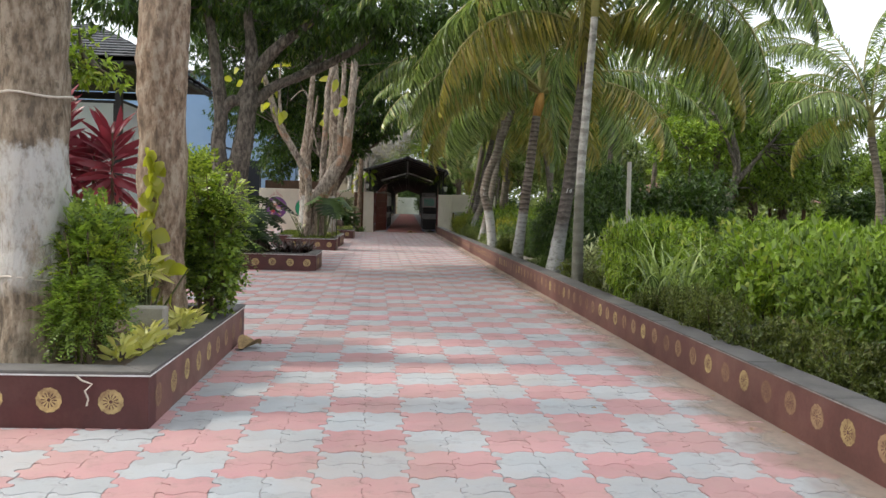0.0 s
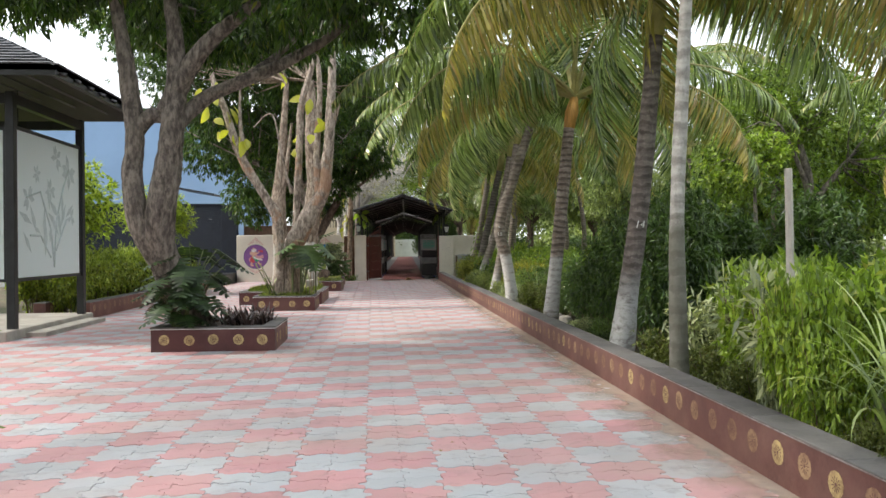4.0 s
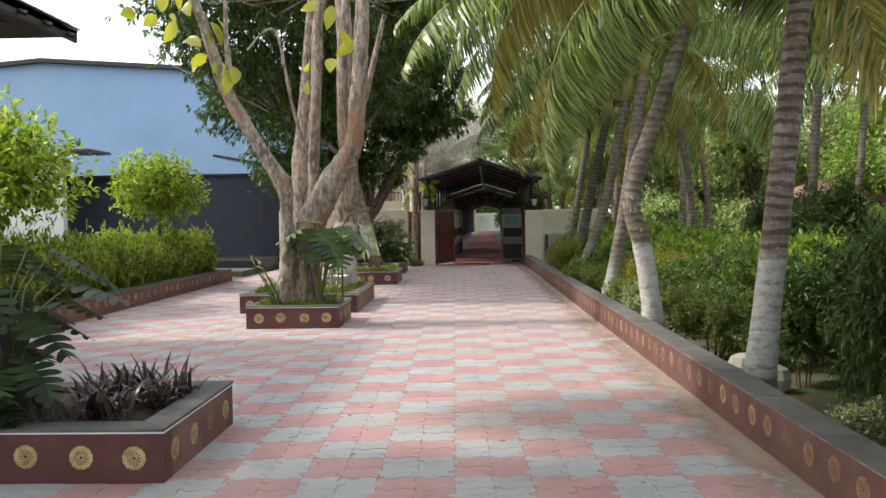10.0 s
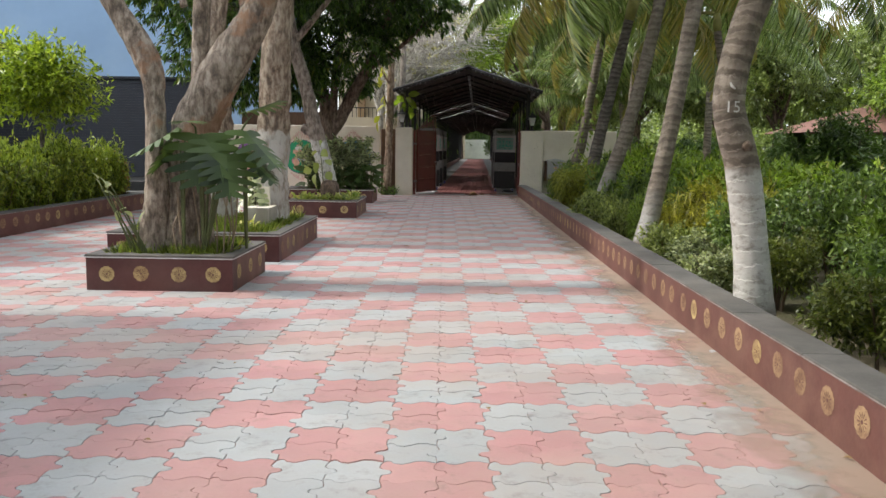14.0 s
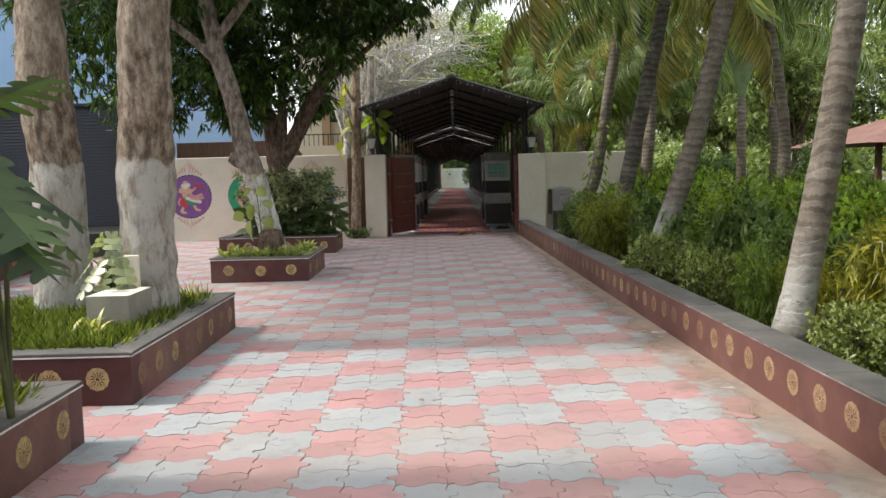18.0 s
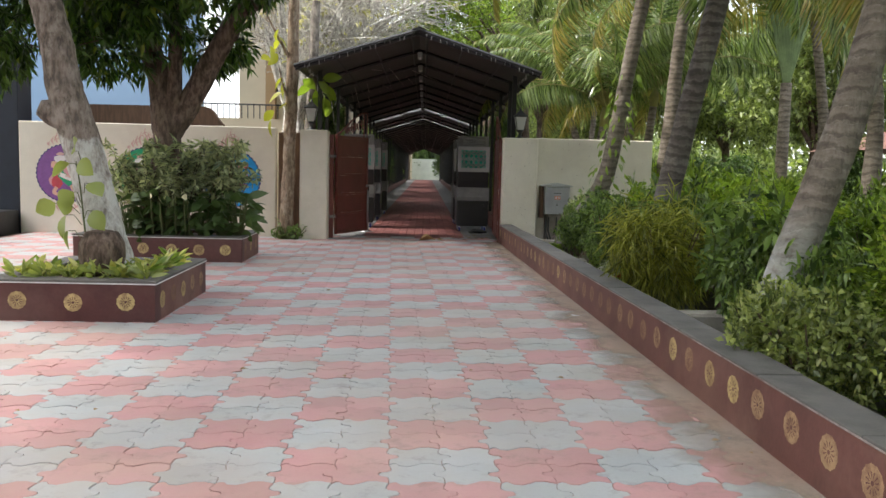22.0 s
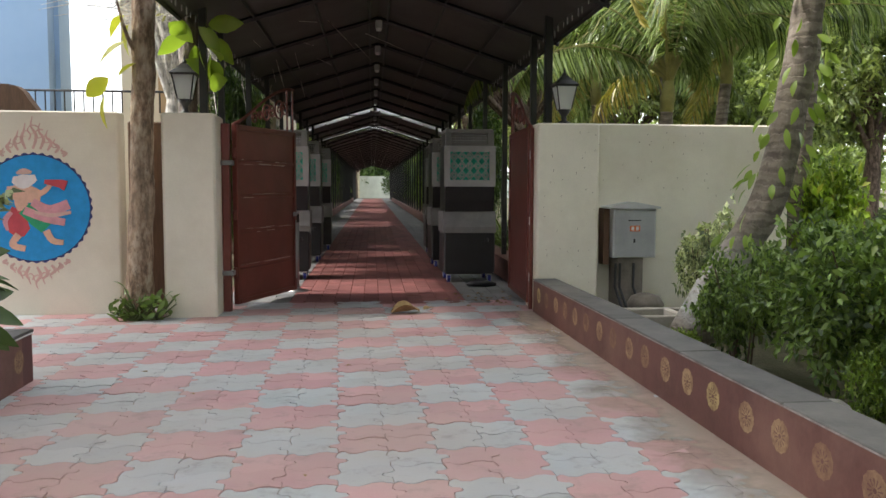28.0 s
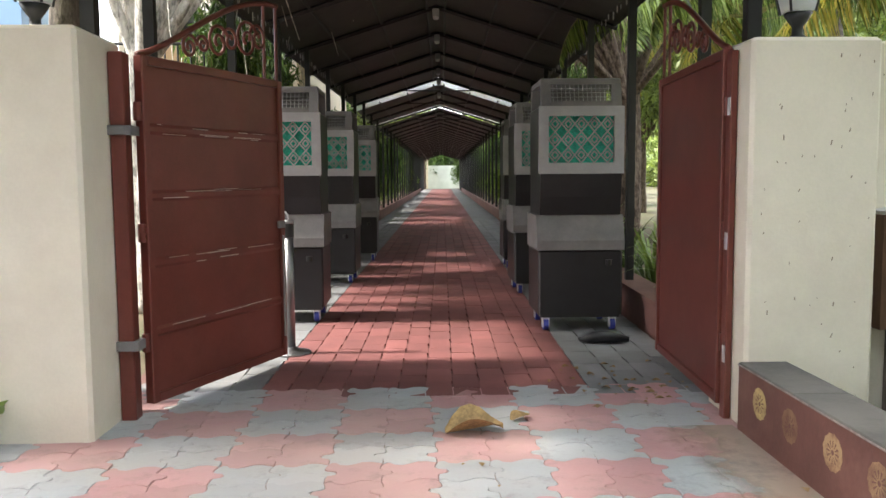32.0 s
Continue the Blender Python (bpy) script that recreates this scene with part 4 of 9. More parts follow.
# ---- gate ----
def spiral(cx, cz, r0, turns, start, n=22, sgn=1):
    return [(cx + r0 * (1 - 0.8 * k / n) * math.cos(start + sgn * turns * 2 * math.pi * k / n), 0,
             cz + r0 * (1 - 0.8 * k / n) * math.sin(start + sgn * turns * 2 * math.pi * k / n)) for k in range(n + 1)]


def gate_leaf(at, heading, width, mirror, label):
    """A sheet-steel gate leaf with horizontal folds, a box frame and a scrolled crest that rises to its tip."""
    g = thing("gate_leaf", label, "gate", "gate leaves", at=at, rz=heading)
    z0, z1 = 0.09, 1.90
    ribs = [0.45, 0.83, 1.20, 1.56]
    prof = [(0.012, z0)]
    for z in ribs:
        prof += [(0.012, z - 0.03), (0.022, z - 0.012), (0.022, z + 0.012), (0.012, z + 0.03)]
    prof += [(0.012, z1), (-0.012, z1), (-0.012, z0)]
    part("sheet", Geo().prism([(-a, b) for a, b in prof], "x", 0.05, width - 0.05), GATE, g, "maroon painted sheet steel with dull folds")
    for q in ((0, 0.05, z0 - 0.03, z1 + 0.05), (width - 0.05, width, z0 - 0.03, z1 + 0.05)):
        part("stile", Geo().box(q[0], q[1], -0.03, 0.03, q[2], q[3], 0.006), GATE, g)
    for z in (z0 - 0.03, z1):
        part("rail", Geo().box(0.05, width - 0.05, -0.028, 0.028, z, z + 0.05, 0.006), GATE, g)
    rise = 0.50
    arc = [(width * u, 0, z1 + 0.05 + rise * math.sin(u * math.pi / 2) ** 1.3) for u in [k / 14 for k in range(15)]]
    part("crest_arch", Geo().tube(arc, 0.018, 6), GATE, g, smooth=True)
    for u, r in ((0.32, 0.075), (0.52, 0.11), (0.74, 0.13)):
        zc = z1 + 0.06 + rise * math.sin(u * math.pi / 2) ** 1.3 * 0.47
        part("scroll", Geo().tube(spiral(width * u, zc, r, 1.6, 0.4), 0.011, 5), GATE, g, smooth=True)
        part("scroll", Geo().tube(spiral(width * (u + 0.09), zc + 0.03, r * 0.75, 1.5, 3.4, sgn=-1), 0.011, 5), GATE, g, smooth=True)
    for u in (0.88, 0.985):
        part("crest_bar", Geo().tube([(width * u, 0, z1 + 0.04), (width * u, 0, z1 + 0.05 + rise)], 0.011, 6), GATE, g)
    rng = random.Random(int(width * 100))
    for k in range(26):
        z = rng.choice(ribs) + rng.choice((-0.02, 0.02)) + rng.uniform(-0.006, 0.006)
        x, w = rng.uniform(0.1, width - 0.35), rng.uniform(0.03, 0.30)
        part("scratch", Geo().box(x, x + w, -0.0262, -0.0225, z, z + rng.uniform(0.002, 0.005)), SCRATCH, g)
    for z in (0.4, 1.0, 1.65):
        part("hinge", Geo().lathe(-0.012, 0, [(0.02, z - 0.05), (0.022, z - 0.045), (0.022, z + 0.045), (0.02, z + 0.05)], 10), GATE, g)
    part("bolt", Geo().box(width - 0.10, width - 0.02, -0.045, -0.028, 0.95, 1.0, 0.004).tube([(width - 0.06, -0.05, 0.2), (width - 0.06, -0.05, 0.9)], 0.008, 6), CHROME, g)
    return g


gate_leaf((-0.50, 41.76, 0.0), 67, 1.36, False, "open maroon sheet-metal gate leaf with scrolled iron crest")
gate_leaf((2.615, 41.60, 0.0), 87, 1.42, True, "open maroon sheet-metal gate leaf standing edge-on by the pillar")
hp = thing("gate_post", "maroon steel hinge post strapped to the pillar", "post", "gate posts")
part("post", Geo().box(-0.615, -0.535, 41.64, 41.74, -0.05, 1.95, 0.006), GATE, hp)
for z in (0.38, 1.52):
    part("strap", Geo().box(-0.64, -0.50, 41.62, 41.76, z, z + 0.05, 0.004), MGREY, hp, "grey steel strap")
hp = thing("gate_post", "maroon steel hinge post beside the pillar", "post", "gate posts")
part("post", Geo().box(2.60, 2.636, 41.52, 41.59, -0.05, 1.93, 0.005), GATE, hp)
for z in (0.3, 0.9, 1.6):
    part("chip", Geo().box(2.597, 2.6005, 41.525, 41.56, z, z + 0.09), HUB, hp, "bare chipped patch")


def lantern(x, y, z, label):
    """A post lantern: foot, stem, tapered four-sided glass body with ribs, hood and finial."""
    t = thing("lantern", label, "lantern", "pillar lanterns", at=(x, y, z))
    part("foot", Geo().lathe(0, 0, [(0.07, 0), (0.07, 0.02), (0.03, 0.05), (0.028, 0.09), (0.05, 0.12), (0.075, 0.16)], 12), BLACK, t, smooth=True)
    sq = lambda r, zz: [(-r, -r, zz), (r, -r, zz), (r, r, zz), (-r, r, zz)]
    g = Geo().add(sq(0.06, 0.165) + sq(0.105, 0.40), [(3, 2, 1, 0), (4, 5, 6, 7), (0, 1, 5, 4), (1, 2, 6, 5), (2, 3, 7, 6), (3, 0, 4, 7)])
    part("glass", g, LAMPGLASS, t, "ribbed clear glass")
    for sx in (-1, 1):
        for sy in (-1, 1):
            part("corner_bar", Geo().tube([(sx * 0.064, sy * 0.064, 0.16), (sx * 0.109, sy * 0.109, 0.405)], 0.007, 5), BLACK, t)
    g = Geo().add(sq(0.12, 0.40) + sq(0.13, 0.42) + sq(0.07, 0.47) + sq(0.03, 0.52),
                  [(3, 2, 1, 0), (12, 13, 14, 15)] + [(4 * r + k, 4 * r + (k + 1) % 4, 4 * r + 4 + (k + 1) % 4, 4 * r + 4 + k) for r in range(3) for k in range(4)])
    part("hood", g, BLACK, t)
    part("finial", Geo().lathe(0, 0, [(0.02, 0.52), (0.026, 0.54), (0.012, 0.56), (0.006, 0.60)], 8), BLACK, t)
    part("bulb", Geo().lathe(0, 0, [(0.012, 0.17), (0.016, 0.22), (0.035, 0.28), (0.03, 0.32), (0.01, 0.345)], 10), HUB, t, smooth=True)


lantern(-0.96, 41.62, 2.02, "black and glass lantern on the gate pillar")
lantern(2.98, 41.62, 1.97, "black and glass lantern on the gate pillar")

mb = thing("meter_box", "pale grey steel meter box with pitched top fixed to the wall", "electric box")
part("body", Geo().box(3.46, 3.93, 41.36, 41.62, 0.56, 1.08, 0.006), BOXGREY, mb)
part("door", Geo().box(3.475, 3.915, 41.348, 41.36, 0.575, 1.065, 0.004), LGREY, mb, "pale door")
part("top", Geo().prism([(3.40, 1.08), (3.97, 1.08), (3.97, 1.10), (3.69, 1.15), (3.40, 1.10)], "y", 41.33, 41.62), BOXGREY, mb)
# shadow on the left of the box, made as a narrow brown strip
part("side_board", Geo().box(3.385, 3.45, 41.45, 41.62, 0.48, 1.08), BROWN, mb, "brown strip standing in for the shadow at the box's side")
part("label_plate", Geo().box(3.64, 3.75, 41.344, 41.348, 0.84, 0.90), ORANGE, mb, "orange warning label")
for k in range(2):
    part("label_bar", Geo().box(3.655 + 0.05 * k, 3.685 + 0.05 * k, 41.342, 41.3445, 0.85, 0.89), HUB, mb)
part("lock", Geo().box(3.68, 3.70, 41.34, 41.349, 0.72, 0.76, 0.003), DGREY, mb)
part("vent", Geo().box(3.62, 3.76, 41.344, 41.349, 0.95, 0.96), DGREY, mb)
pl = thing("meter_plinth", "stained concrete column and conduits under the meter box", "plinth")
part("column", Geo().prism([(3.53, 41.40), (3.80, 41.38), (3.84, 41.6), (3.50, 41.6)], "z", -0.05, 0.56), STAINED, pl, "rough stained concrete column")
for x0 in (3.50, 3.55, 3.70):
    part("conduit", Geo().tube([(x0, 41.38, 0.5), (x0 - 0.01, 41.36, 0.25), (x0 + 0.05, 41.28, 0.02)], 0.014, 8), BLACK, pl)
bd = Geo().lathe(3.74, 41.12, [(0.10, -0.06), (0.17, 0.02), (0.185, 0.10), (0.14, 0.18), (0.04, 0.215)], 14)
bd.v = [(x + 0.03 * noise.noise((x * 9, y * 9, z * 9)), y + 0.03 * noise.noise((x * 9 + 5, y * 9, z * 9)), z) for x, y, z in bd.v]
solo("boulder", bd, STAINED, "rounded mossy brown boulder below the meter box", "stone", smooth=True)
pt = thing("valve_pit", "open concrete valve pit in two bays with a worn pale rim", "valve pit")
for q in ((3.18, 4.30, 40.05, 40.11), (3.18, 4.30, 40.53, 40.59), (3.18, 3.24, 40.11, 40.53), (3.70, 3.76, 40.11, 40.53), (4.24, 4.30, 40.11, 40.53)):
    part("rim", Geo().box(*q, -0.12, 0.13 + 0.004 * q[0], 0.012), CONCRETE, pt, "worn pale concrete rim")
part("bottom", Geo().box(3.24, 4.24, 40.11, 40.53, -0.12, 0.0), SOIL, pt, "dark muddy inside")
part("pipe", Geo().tube([(3.45, 40.0, 0.02), (3.47, 40.32, 0.05), (3.5, 41.3, 0.04)], 0.022, 8), PIPE, pt, "pale plastic pipe", True)

solo("kerb_block", Geo().box(3.14, 3.78, 32.62, 32.86, -0.08, 0.20, 0.02), CONCRETE, "pale weathered concrete block lying between the shrubs", "block")

# ---- covered walk beyond the gate ----
CW = 0.027


def wx(x, y):
    return x + CW * (y - 41.0)


walkroot = thing("walkway_floor", "brick-paved floor of the covered walk, red between grey margins", "floor", kind="structure")
part("bed", Geo().prism([(-0.9, 41.9), (3.1, 41.9), (6.4, 128.0), (1.3, 128.0)], "z", -0.2, -0.018), BRICKJOINT, walkroot)


def brick_field(xa, xb, ya, yb, bw, bl, material, name):
    g = Geo()
    rng = random.Random(int(ya * 10 + xa * 100))
    c = 0
    x = xa
    while x < xb - 0.02:
        e = min(xb, x + bw)
        y = ya + (bl / 2 if c % 2 else 0)
        if c % 2:
            g.box(wx(x, ya) + 0.003, wx(e, ya) - 0.003, ya, ya + bl / 2 - 0.004, -0.02, 0.0)
        while y < yb:
            f = min(yb, y + bl)
            o = CW * (y - 41.0)
            g.box(x + o + 0.004, e + o - 0.004, y + 0.0015, f - 0.0015, -0.02, rng.uniform(-0.0012, 0.0008))
            y = f
        x, c = e, c + 1
    ob = part(name, g, material, walkroot)
    tagged(ob, kind="stuff")


brick_field(-0.02, 1.99, 42.06, 62.0, 0.168, 0.34, BRICK, "red_brick_field")
brick_field(-0.80, -0.02, 42.06, 62.0, 0.195, 0.39, GBRICK, "grey_brick_field")
brick_field(1.99, 2.78, 42.06, 62.0, 0.195, 0.39, GBRICK, "grey_brick_field")
for xa, xb, mt, nm in ((-0.02, 1.99, BRICK, "red_strip"), (-0.80, -0.02, GBRICK, "grey_strip"), (1.99, 2.78, GBRICK, "grey_strip")):
    part(nm, Geo().prism([(wx(xa, 62), 62.0), (wx(xb, 62), 62.0), (wx(xb, 128), 128.0), (wx(xa, 128), 128.0)], "z", -0.02, -0.002), mt, walkroot)
for xa, xb, y0 in ((-1.05, -0.80, 50.5), (2.78, 3.03, 42.0)):
    ws = thing("walk_kerb", "low maroon kerb along the covered walk", "kerb wall", kind="structure")
    part("wall", Geo().prism([(wx(xa, y0), y0), (wx(xb, y0), y0), (wx(xb, 110), 110.0), (wx(xa, 110), 110.0)], "z", -0.1, 0.26), MAROON, ws)
    part("coping", Geo().prism([(wx(xa, y0) - 0.02, y0), (wx(xb, y0) + 0.02, y0), (wx(xb, 110) + 0.02, 110.0), (wx(xa, 110) - 0.02, 110.0)], "z", 0.26, 0.30), MAROON, ws)

RIDGE, EAVE, HALF, MIDX = 3.76, 3.08, 2.17, 1.02


def roof_sheets(y0, y1, dz, material, name, parent, over=0.0):
    """Both slopes of the roof between y0 and y1."""
    for s in (-1, 1):
        e = HALF
        a = [(wx(MIDX, y0), y0, RIDGE + dz), (wx(MIDX + s * e, y0), y0, EAVE + dz), (wx(MIDX + s * e, y1), y1, EAVE + dz), (wx(MIDX, y1), y1, RIDGE + dz)]
        b = [(x, y, z + 0.035) for x, y, z in a]
        part(name, Geo().add(a + b, [(0, 1, 2, 3), (7, 6, 5, 4), (0, 4, 5, 1), (1, 5, 6, 2), (2, 6, 7, 3), (3, 7, 4, 0)]), material, parent)


cov = thing("walkway_roof", "dark gabled sheet roof on black steel posts over the walk", "roof", kind="structure")
for y0, y1, dz in ((40.6, 46.6, 0), (46.6, 52.6, 0), (52.6, 58.0, 0), (59.1, 65.0, -0.05), (65.9, 72.5, -0.12), (72.5, 80.0, -0.12), (80.0, 93.0, -0.12), (93.0, 108.0, -0.12), (108.0, 124.0, -0.12)):
    roof_sheets(y0, y1 - 0.002, dz, ROOF, "roof_sheet", cov)
for y0, y1 in ((58.0, 59.1), (65.0, 65.9)):
    roof_sheets(y0 + 0.01, y1 - 0.01, -0.06, SHEET, "clear_sheet", cov)
ys = [40.75 + 2.15 * k for k in range(39)]
for k, y in enumerate(ys):
    dz = 0 if y < 58 else -0.12
    for s in (-1, 1):
        part("rafter", Geo().tube([(wx(MIDX, y), y, RIDGE + dz - 0.035), (wx(MIDX + s * HALF, y), y, EAVE + dz - 0.035)], 0.03, 4), BLACK, cov)
        if k > 0:
            px = wx(MIDX + s * 1.86, y)
            zt = EAVE + dz + 0.06
            part("post", Geo().box(px - 0.035, px + 0.035, y - 0.035, y + 0.035, 0.0, zt), BLACK, cov)
    if k in (8, 9, 11, 12):
        part("tie", Geo().tube([(wx(MIDX - 0.9, y), y, RIDGE - 0.33 + dz), (wx(MIDX + 0.9, y), y, RIDGE - 0.33 + dz)], 0.016, 4), BLACK, cov)
for y0, y1, dz in ((40.65, 58.0, 0), (58.0, 124.0, -0.12)):
    for s in (-1, 1):
        for u in (0.06, 0.36, 0.68, 0.985):
            z = RIDGE + (EAVE - RIDGE) * u + dz - 0.02
            part("purlin", Geo().tube([(wx(MIDX + s * HALF * u, y0), y0, z), (wx(MIDX + s * HALF * u, y1), y1, z)], 0.022, 4), BLACK, cov)
part("ridge_cap", Geo().prism([(wx(MIDX, 40.5) - 0.12, RIDGE + 0.01), (wx(MIDX, 40.5), RIDGE + 0.055), (wx(MIDX, 40.5) + 0.12, RIDGE + 0.01)], "y", 40.55, 46.6), ROOF, cov)
for s in (-1, 1):
    part("fascia", Geo().tube([(wx(MIDX, 40.58), 40.58, RIDGE + 0.0), (wx(MIDX + s * HALF, 40.58), 40.58, EAVE + 0.0)], 0.035, 4), BLACK, cov)
# front posts
for x in (-0.84, 2.90):
    part("post", Geo().box(x - 0.04, x + 0.04, 41.98, 42.06, 0.0, 3.2), BLACK, cov)

for k in range(9):
    y = 42.9 + 2.15 * k
    lp = thing("ridge_lamp", "small white box lamp under the roof ridge", "lamp", "ridge lamps", at=(wx(MIDX, y), y, RIDGE - 0.21 - (0.1 if y > 58 else 0)))
    part("body", Geo().box(-0.05, 0.05, -0.05, 0.05, 0.04, 0.15, 0.01), LGREY, lp)
    part("lens", Geo().lathe(0, 0, [(0.035, 0.0), (0.045, 0.02), (0.045, 0.04)], 10), HUB, lp)

sl = thing("string_lights", "string of small unlit bulbs hanging under the eaves", "string lights")
BULB = Geo().lathe(0, 0, [(0.002, -0.085), (0.007, -0.075), (0.007, -0.025), (0.003, -0.01)], 6).mesh("bulb", True)
BULB.materials.append(LGREY)
for s in (-1, 1):
    pts = []
    for k in range(70):
        y = 40.7 + 0.21 * k
        x, z = wx(MIDX + s * (HALF - 0.22), y), EAVE + 0.03
        pts.append((x, y, z - 0.02 * (k % 2)))
        q = 0.75 + 0.45 * ((k * 7) % 5) / 4
        part("bulb", BULB, None, sl, "", m=pose(x, y + 0.03 * math.sin(k * 2.3), z - 0.01 - 0.02 * (k % 2), 6 * math.sin(k * 1.7)) @ Matrix.Diagonal((q, q, q, 1)))
    part("cord", Geo().tube(pts, 0.004, 4), BLACK, sl)
    pts = []
    for k in range(16):
        u = 0.05 + 0.058 * k + 0.010 * math.sin(k * 2.9 + s)
        x, z = wx(MIDX + s * HALF * u, 40.6), RIDGE + (EAVE - RIDGE) * u - 0.03
        pts.append((x, 40.53, z))
        q = 0.6 + 0.5 * ((k * 3) % 4) / 3
        part("bulb", BULB, None, sl, "", m=pose(x, 40.53, z, 0, 8 * math.sin(k * 1.9)) @ Matrix.Diagonal((q, q, q, 1)))
    part("cord", Geo().tube(pts, 0.004, 4), BLACK, sl)


# ---- air coolers ----
def air_cooler():
    """A tall desert cooler: charcoal tank, sloping ledge, charcoal belly, pale frame with a fretwork grille over a green pad, mesh hood."""
    t = thing("air_cooler", "tall charcoal and pale grey air cooler on blue castors", "air cooler", "air coolers along the walk")
    w, d = 0.70, 0.62
    part("tank", Geo().box(0, w, 0.0, d, 0.14, 0.68, 0.015), DGREY, t, "charcoal plastic water tank")
    part("ledge", Geo().prism([(-0.01, 0.68), (-0.01, 0.76), (0.06, 0.97), (d, 0.97), (d, 0.68)], "x", -0.012, w + 0.012), MGREY, t, "dusty grey sloping ledge")
    part("belly", Geo().prism([(0.05, 0.97), (0.02, 1.12), (0.0, 1.31), (d, 1.31), (d, 0.97)], "x", 0.015, w - 0.015), DGREY, t)
    fr = part("grille_frame", Geo().box(0, w, -0.01, 0.03, 1.31, 1.40).box(0, w, -0.01, 0.03, 1.78, 1.86).box(0, 0.08, -0.01, 0.03, 1.40, 1.78).box(w - 0.08, w, -0.01, 0.03, 1.40, 1.78), LGREY, t, "pale grey grille frame")
    part("pad", Geo().box(0.08, w - 0.08, 0.035, 0.07, 1.40, 1.78), GREEN_PAD, fr, "green cooling pad")
    g = Geo()
    nx, nz = 5, 3
    cw, ch = (w - 0.16) / nx, 0.38 / nz
    for i in range(nx):
        for k in range(nz):
            cx, cz = 0.08 + cw * (i + 0.5), 1.40 + ch * (k + 0.5)
            for R in (0.5, 0.25):
                ring = [(cx + cw * R * math.cos(a * math.pi / 2), cz + ch * R * math.sin(a * math.pi / 2)) for a in range(4)]
                for q in range(4):
                    (a0, b0), (a1, b1) = ring[q], ring[(q + 1) % 4]
                    g.tube([(a0, 0.012, b0), (a1, 0.012, b1)], 0.0065, 4, False)
    part("fretwork", g, LGREY, fr, "pale fretwork of crossing diamonds")
    part("cabinet", Geo().box(0.01, w - 0.01, 0.07, d, 1.31, 1.86, 0.01), DGREY, t)
    hood = part("hood", Geo().prism([(0.0, 1.86), (0.06, 2.08), (0.12, 2.08), (0.06, 1.86)], "x", 0.02, 0.10).prism([(0.0, 1.86), (0.06, 2.08), (0.12, 2.08), (0.06, 1.86)], "x", w - 0.10, w - 0.02)
                .box(0.02, w - 0.02, 0.05, d, 2.04, 2.09, 0.01).box(0.02, w - 0.02, d - 0.04, d, 1.86, 2.04).box(0.10, w - 0.10, 0.0, 0.04, 1.86, 1.90), MGREY, t, "grey hood with a mesh window")
    g = Geo()
    for k in range(14):
        x = 0.12 + (w - 0.24) * k / 13
        g.tube([(x, 0.03, 1.9), (x, 0.075, 2.04)], 0.003, 4, False)
    for k in range(5):
        u = k / 4
        g.tube([(0.1, 0.03 + 0.045 * u, 1.9 + 0.14 * u), (w - 0.1, 0.03 + 0.045 * u, 1.9 + 0.14 * u)], 0.003, 4, False)
    part("mesh", g, LGREY, hood)
    part("drain", Geo().lathe(w * 0.83, -0.0, [(0.03, 0.555), (0.03, 0.60)], 10), BLACK, t, "black drain cap")
    part("base_frame", Geo().box(0.02, w - 0.02, 0.02, d - 0.02, 0.115, 0.14), BLACK, t)
    for x in (0.07, w - 0.07):
        for y in (0.07, d - 0.07):
            c = part("castor", Geo().box(x - 0.028, x + 0.028, y - 0.03, y + 0.03, 0.09, 0.115).box(x - 0.03, x - 0.024, y - 0.02, y + 0.02, 0.03, 0.10).box(x + 0.024, x + 0.03, y - 0.02, y + 0.02, 0.03, 0.10), HUB, t)
            a = [(y + 0.052 * math.cos(q * math.pi / 8), 0.055 + 0.052 * math.sin(q * math.pi / 8)) for q in range(16)]
            part("tyre", Geo().prism(a, "x", x - 0.02, x + 0.02), BLUEWHEEL, c, "blue rubber tyre")
            a = [(y + 0.034 * math.cos(q * math.pi / 6), 0.055 + 0.034 * math.sin(q * math.pi / 6)) for q in range(12)]
            part("hub", Geo().prism(a, "x", x - 0.024, x + 0.024), HUB, c)
    return t


cooler = air_cooler()
cooler.matrix_basis = pose(1.97, 44.02, 0.0, 0, 0, 0)
for x, y, r in ((2.02, 46.2, 1.0), (-0.57, 44.55, 0.0), (-0.50, 47.3, -2.0), (-0.38, 50.0, 0.0), (2.16, 48.8, -1.0)):
    copy_thing(cooler, pose(x, y, 0.0, 0, 0, r))

st = thing("steel_stand", "dull steel queue stand with a black band by the gate leaf", "stand", at=(0.03, 43.3, 0))
part("base", Geo().lathe(0, 0, [(0.15, 0.0), (0.15, 0.012), (0.06, 0.03), (0.038, 0.05)], 18), CHROME, st, smooth=True)
part("pole", Geo().lathe(0, 0, [(0.036, 0.05), (0.036, 0.86)], 16), CHROME, st, "dull steel pole", smooth=True)
part("collar", Geo().lathe(0, 0, [(0.040, 0.86), (0.041, 0.865), (0.041, 0.955), (0.040, 0.96)], 16), BLACK, st, "black band")
part("head", Geo().lathe(0, 0, [(0.044, 0.96), (0.046, 0.965), (0.046, 0.985), (0.01, 0.99)], 16), CHROME, st, smooth=True)
part("hook", Geo().tube([(0, 0, 0.985), (0, 0, 1.02), (-0.02, 0, 1.045), (-0.045, 0, 1.03), (-0.05, 0, 1.005)], 0.008, 6), HUB, st, "pale hook")

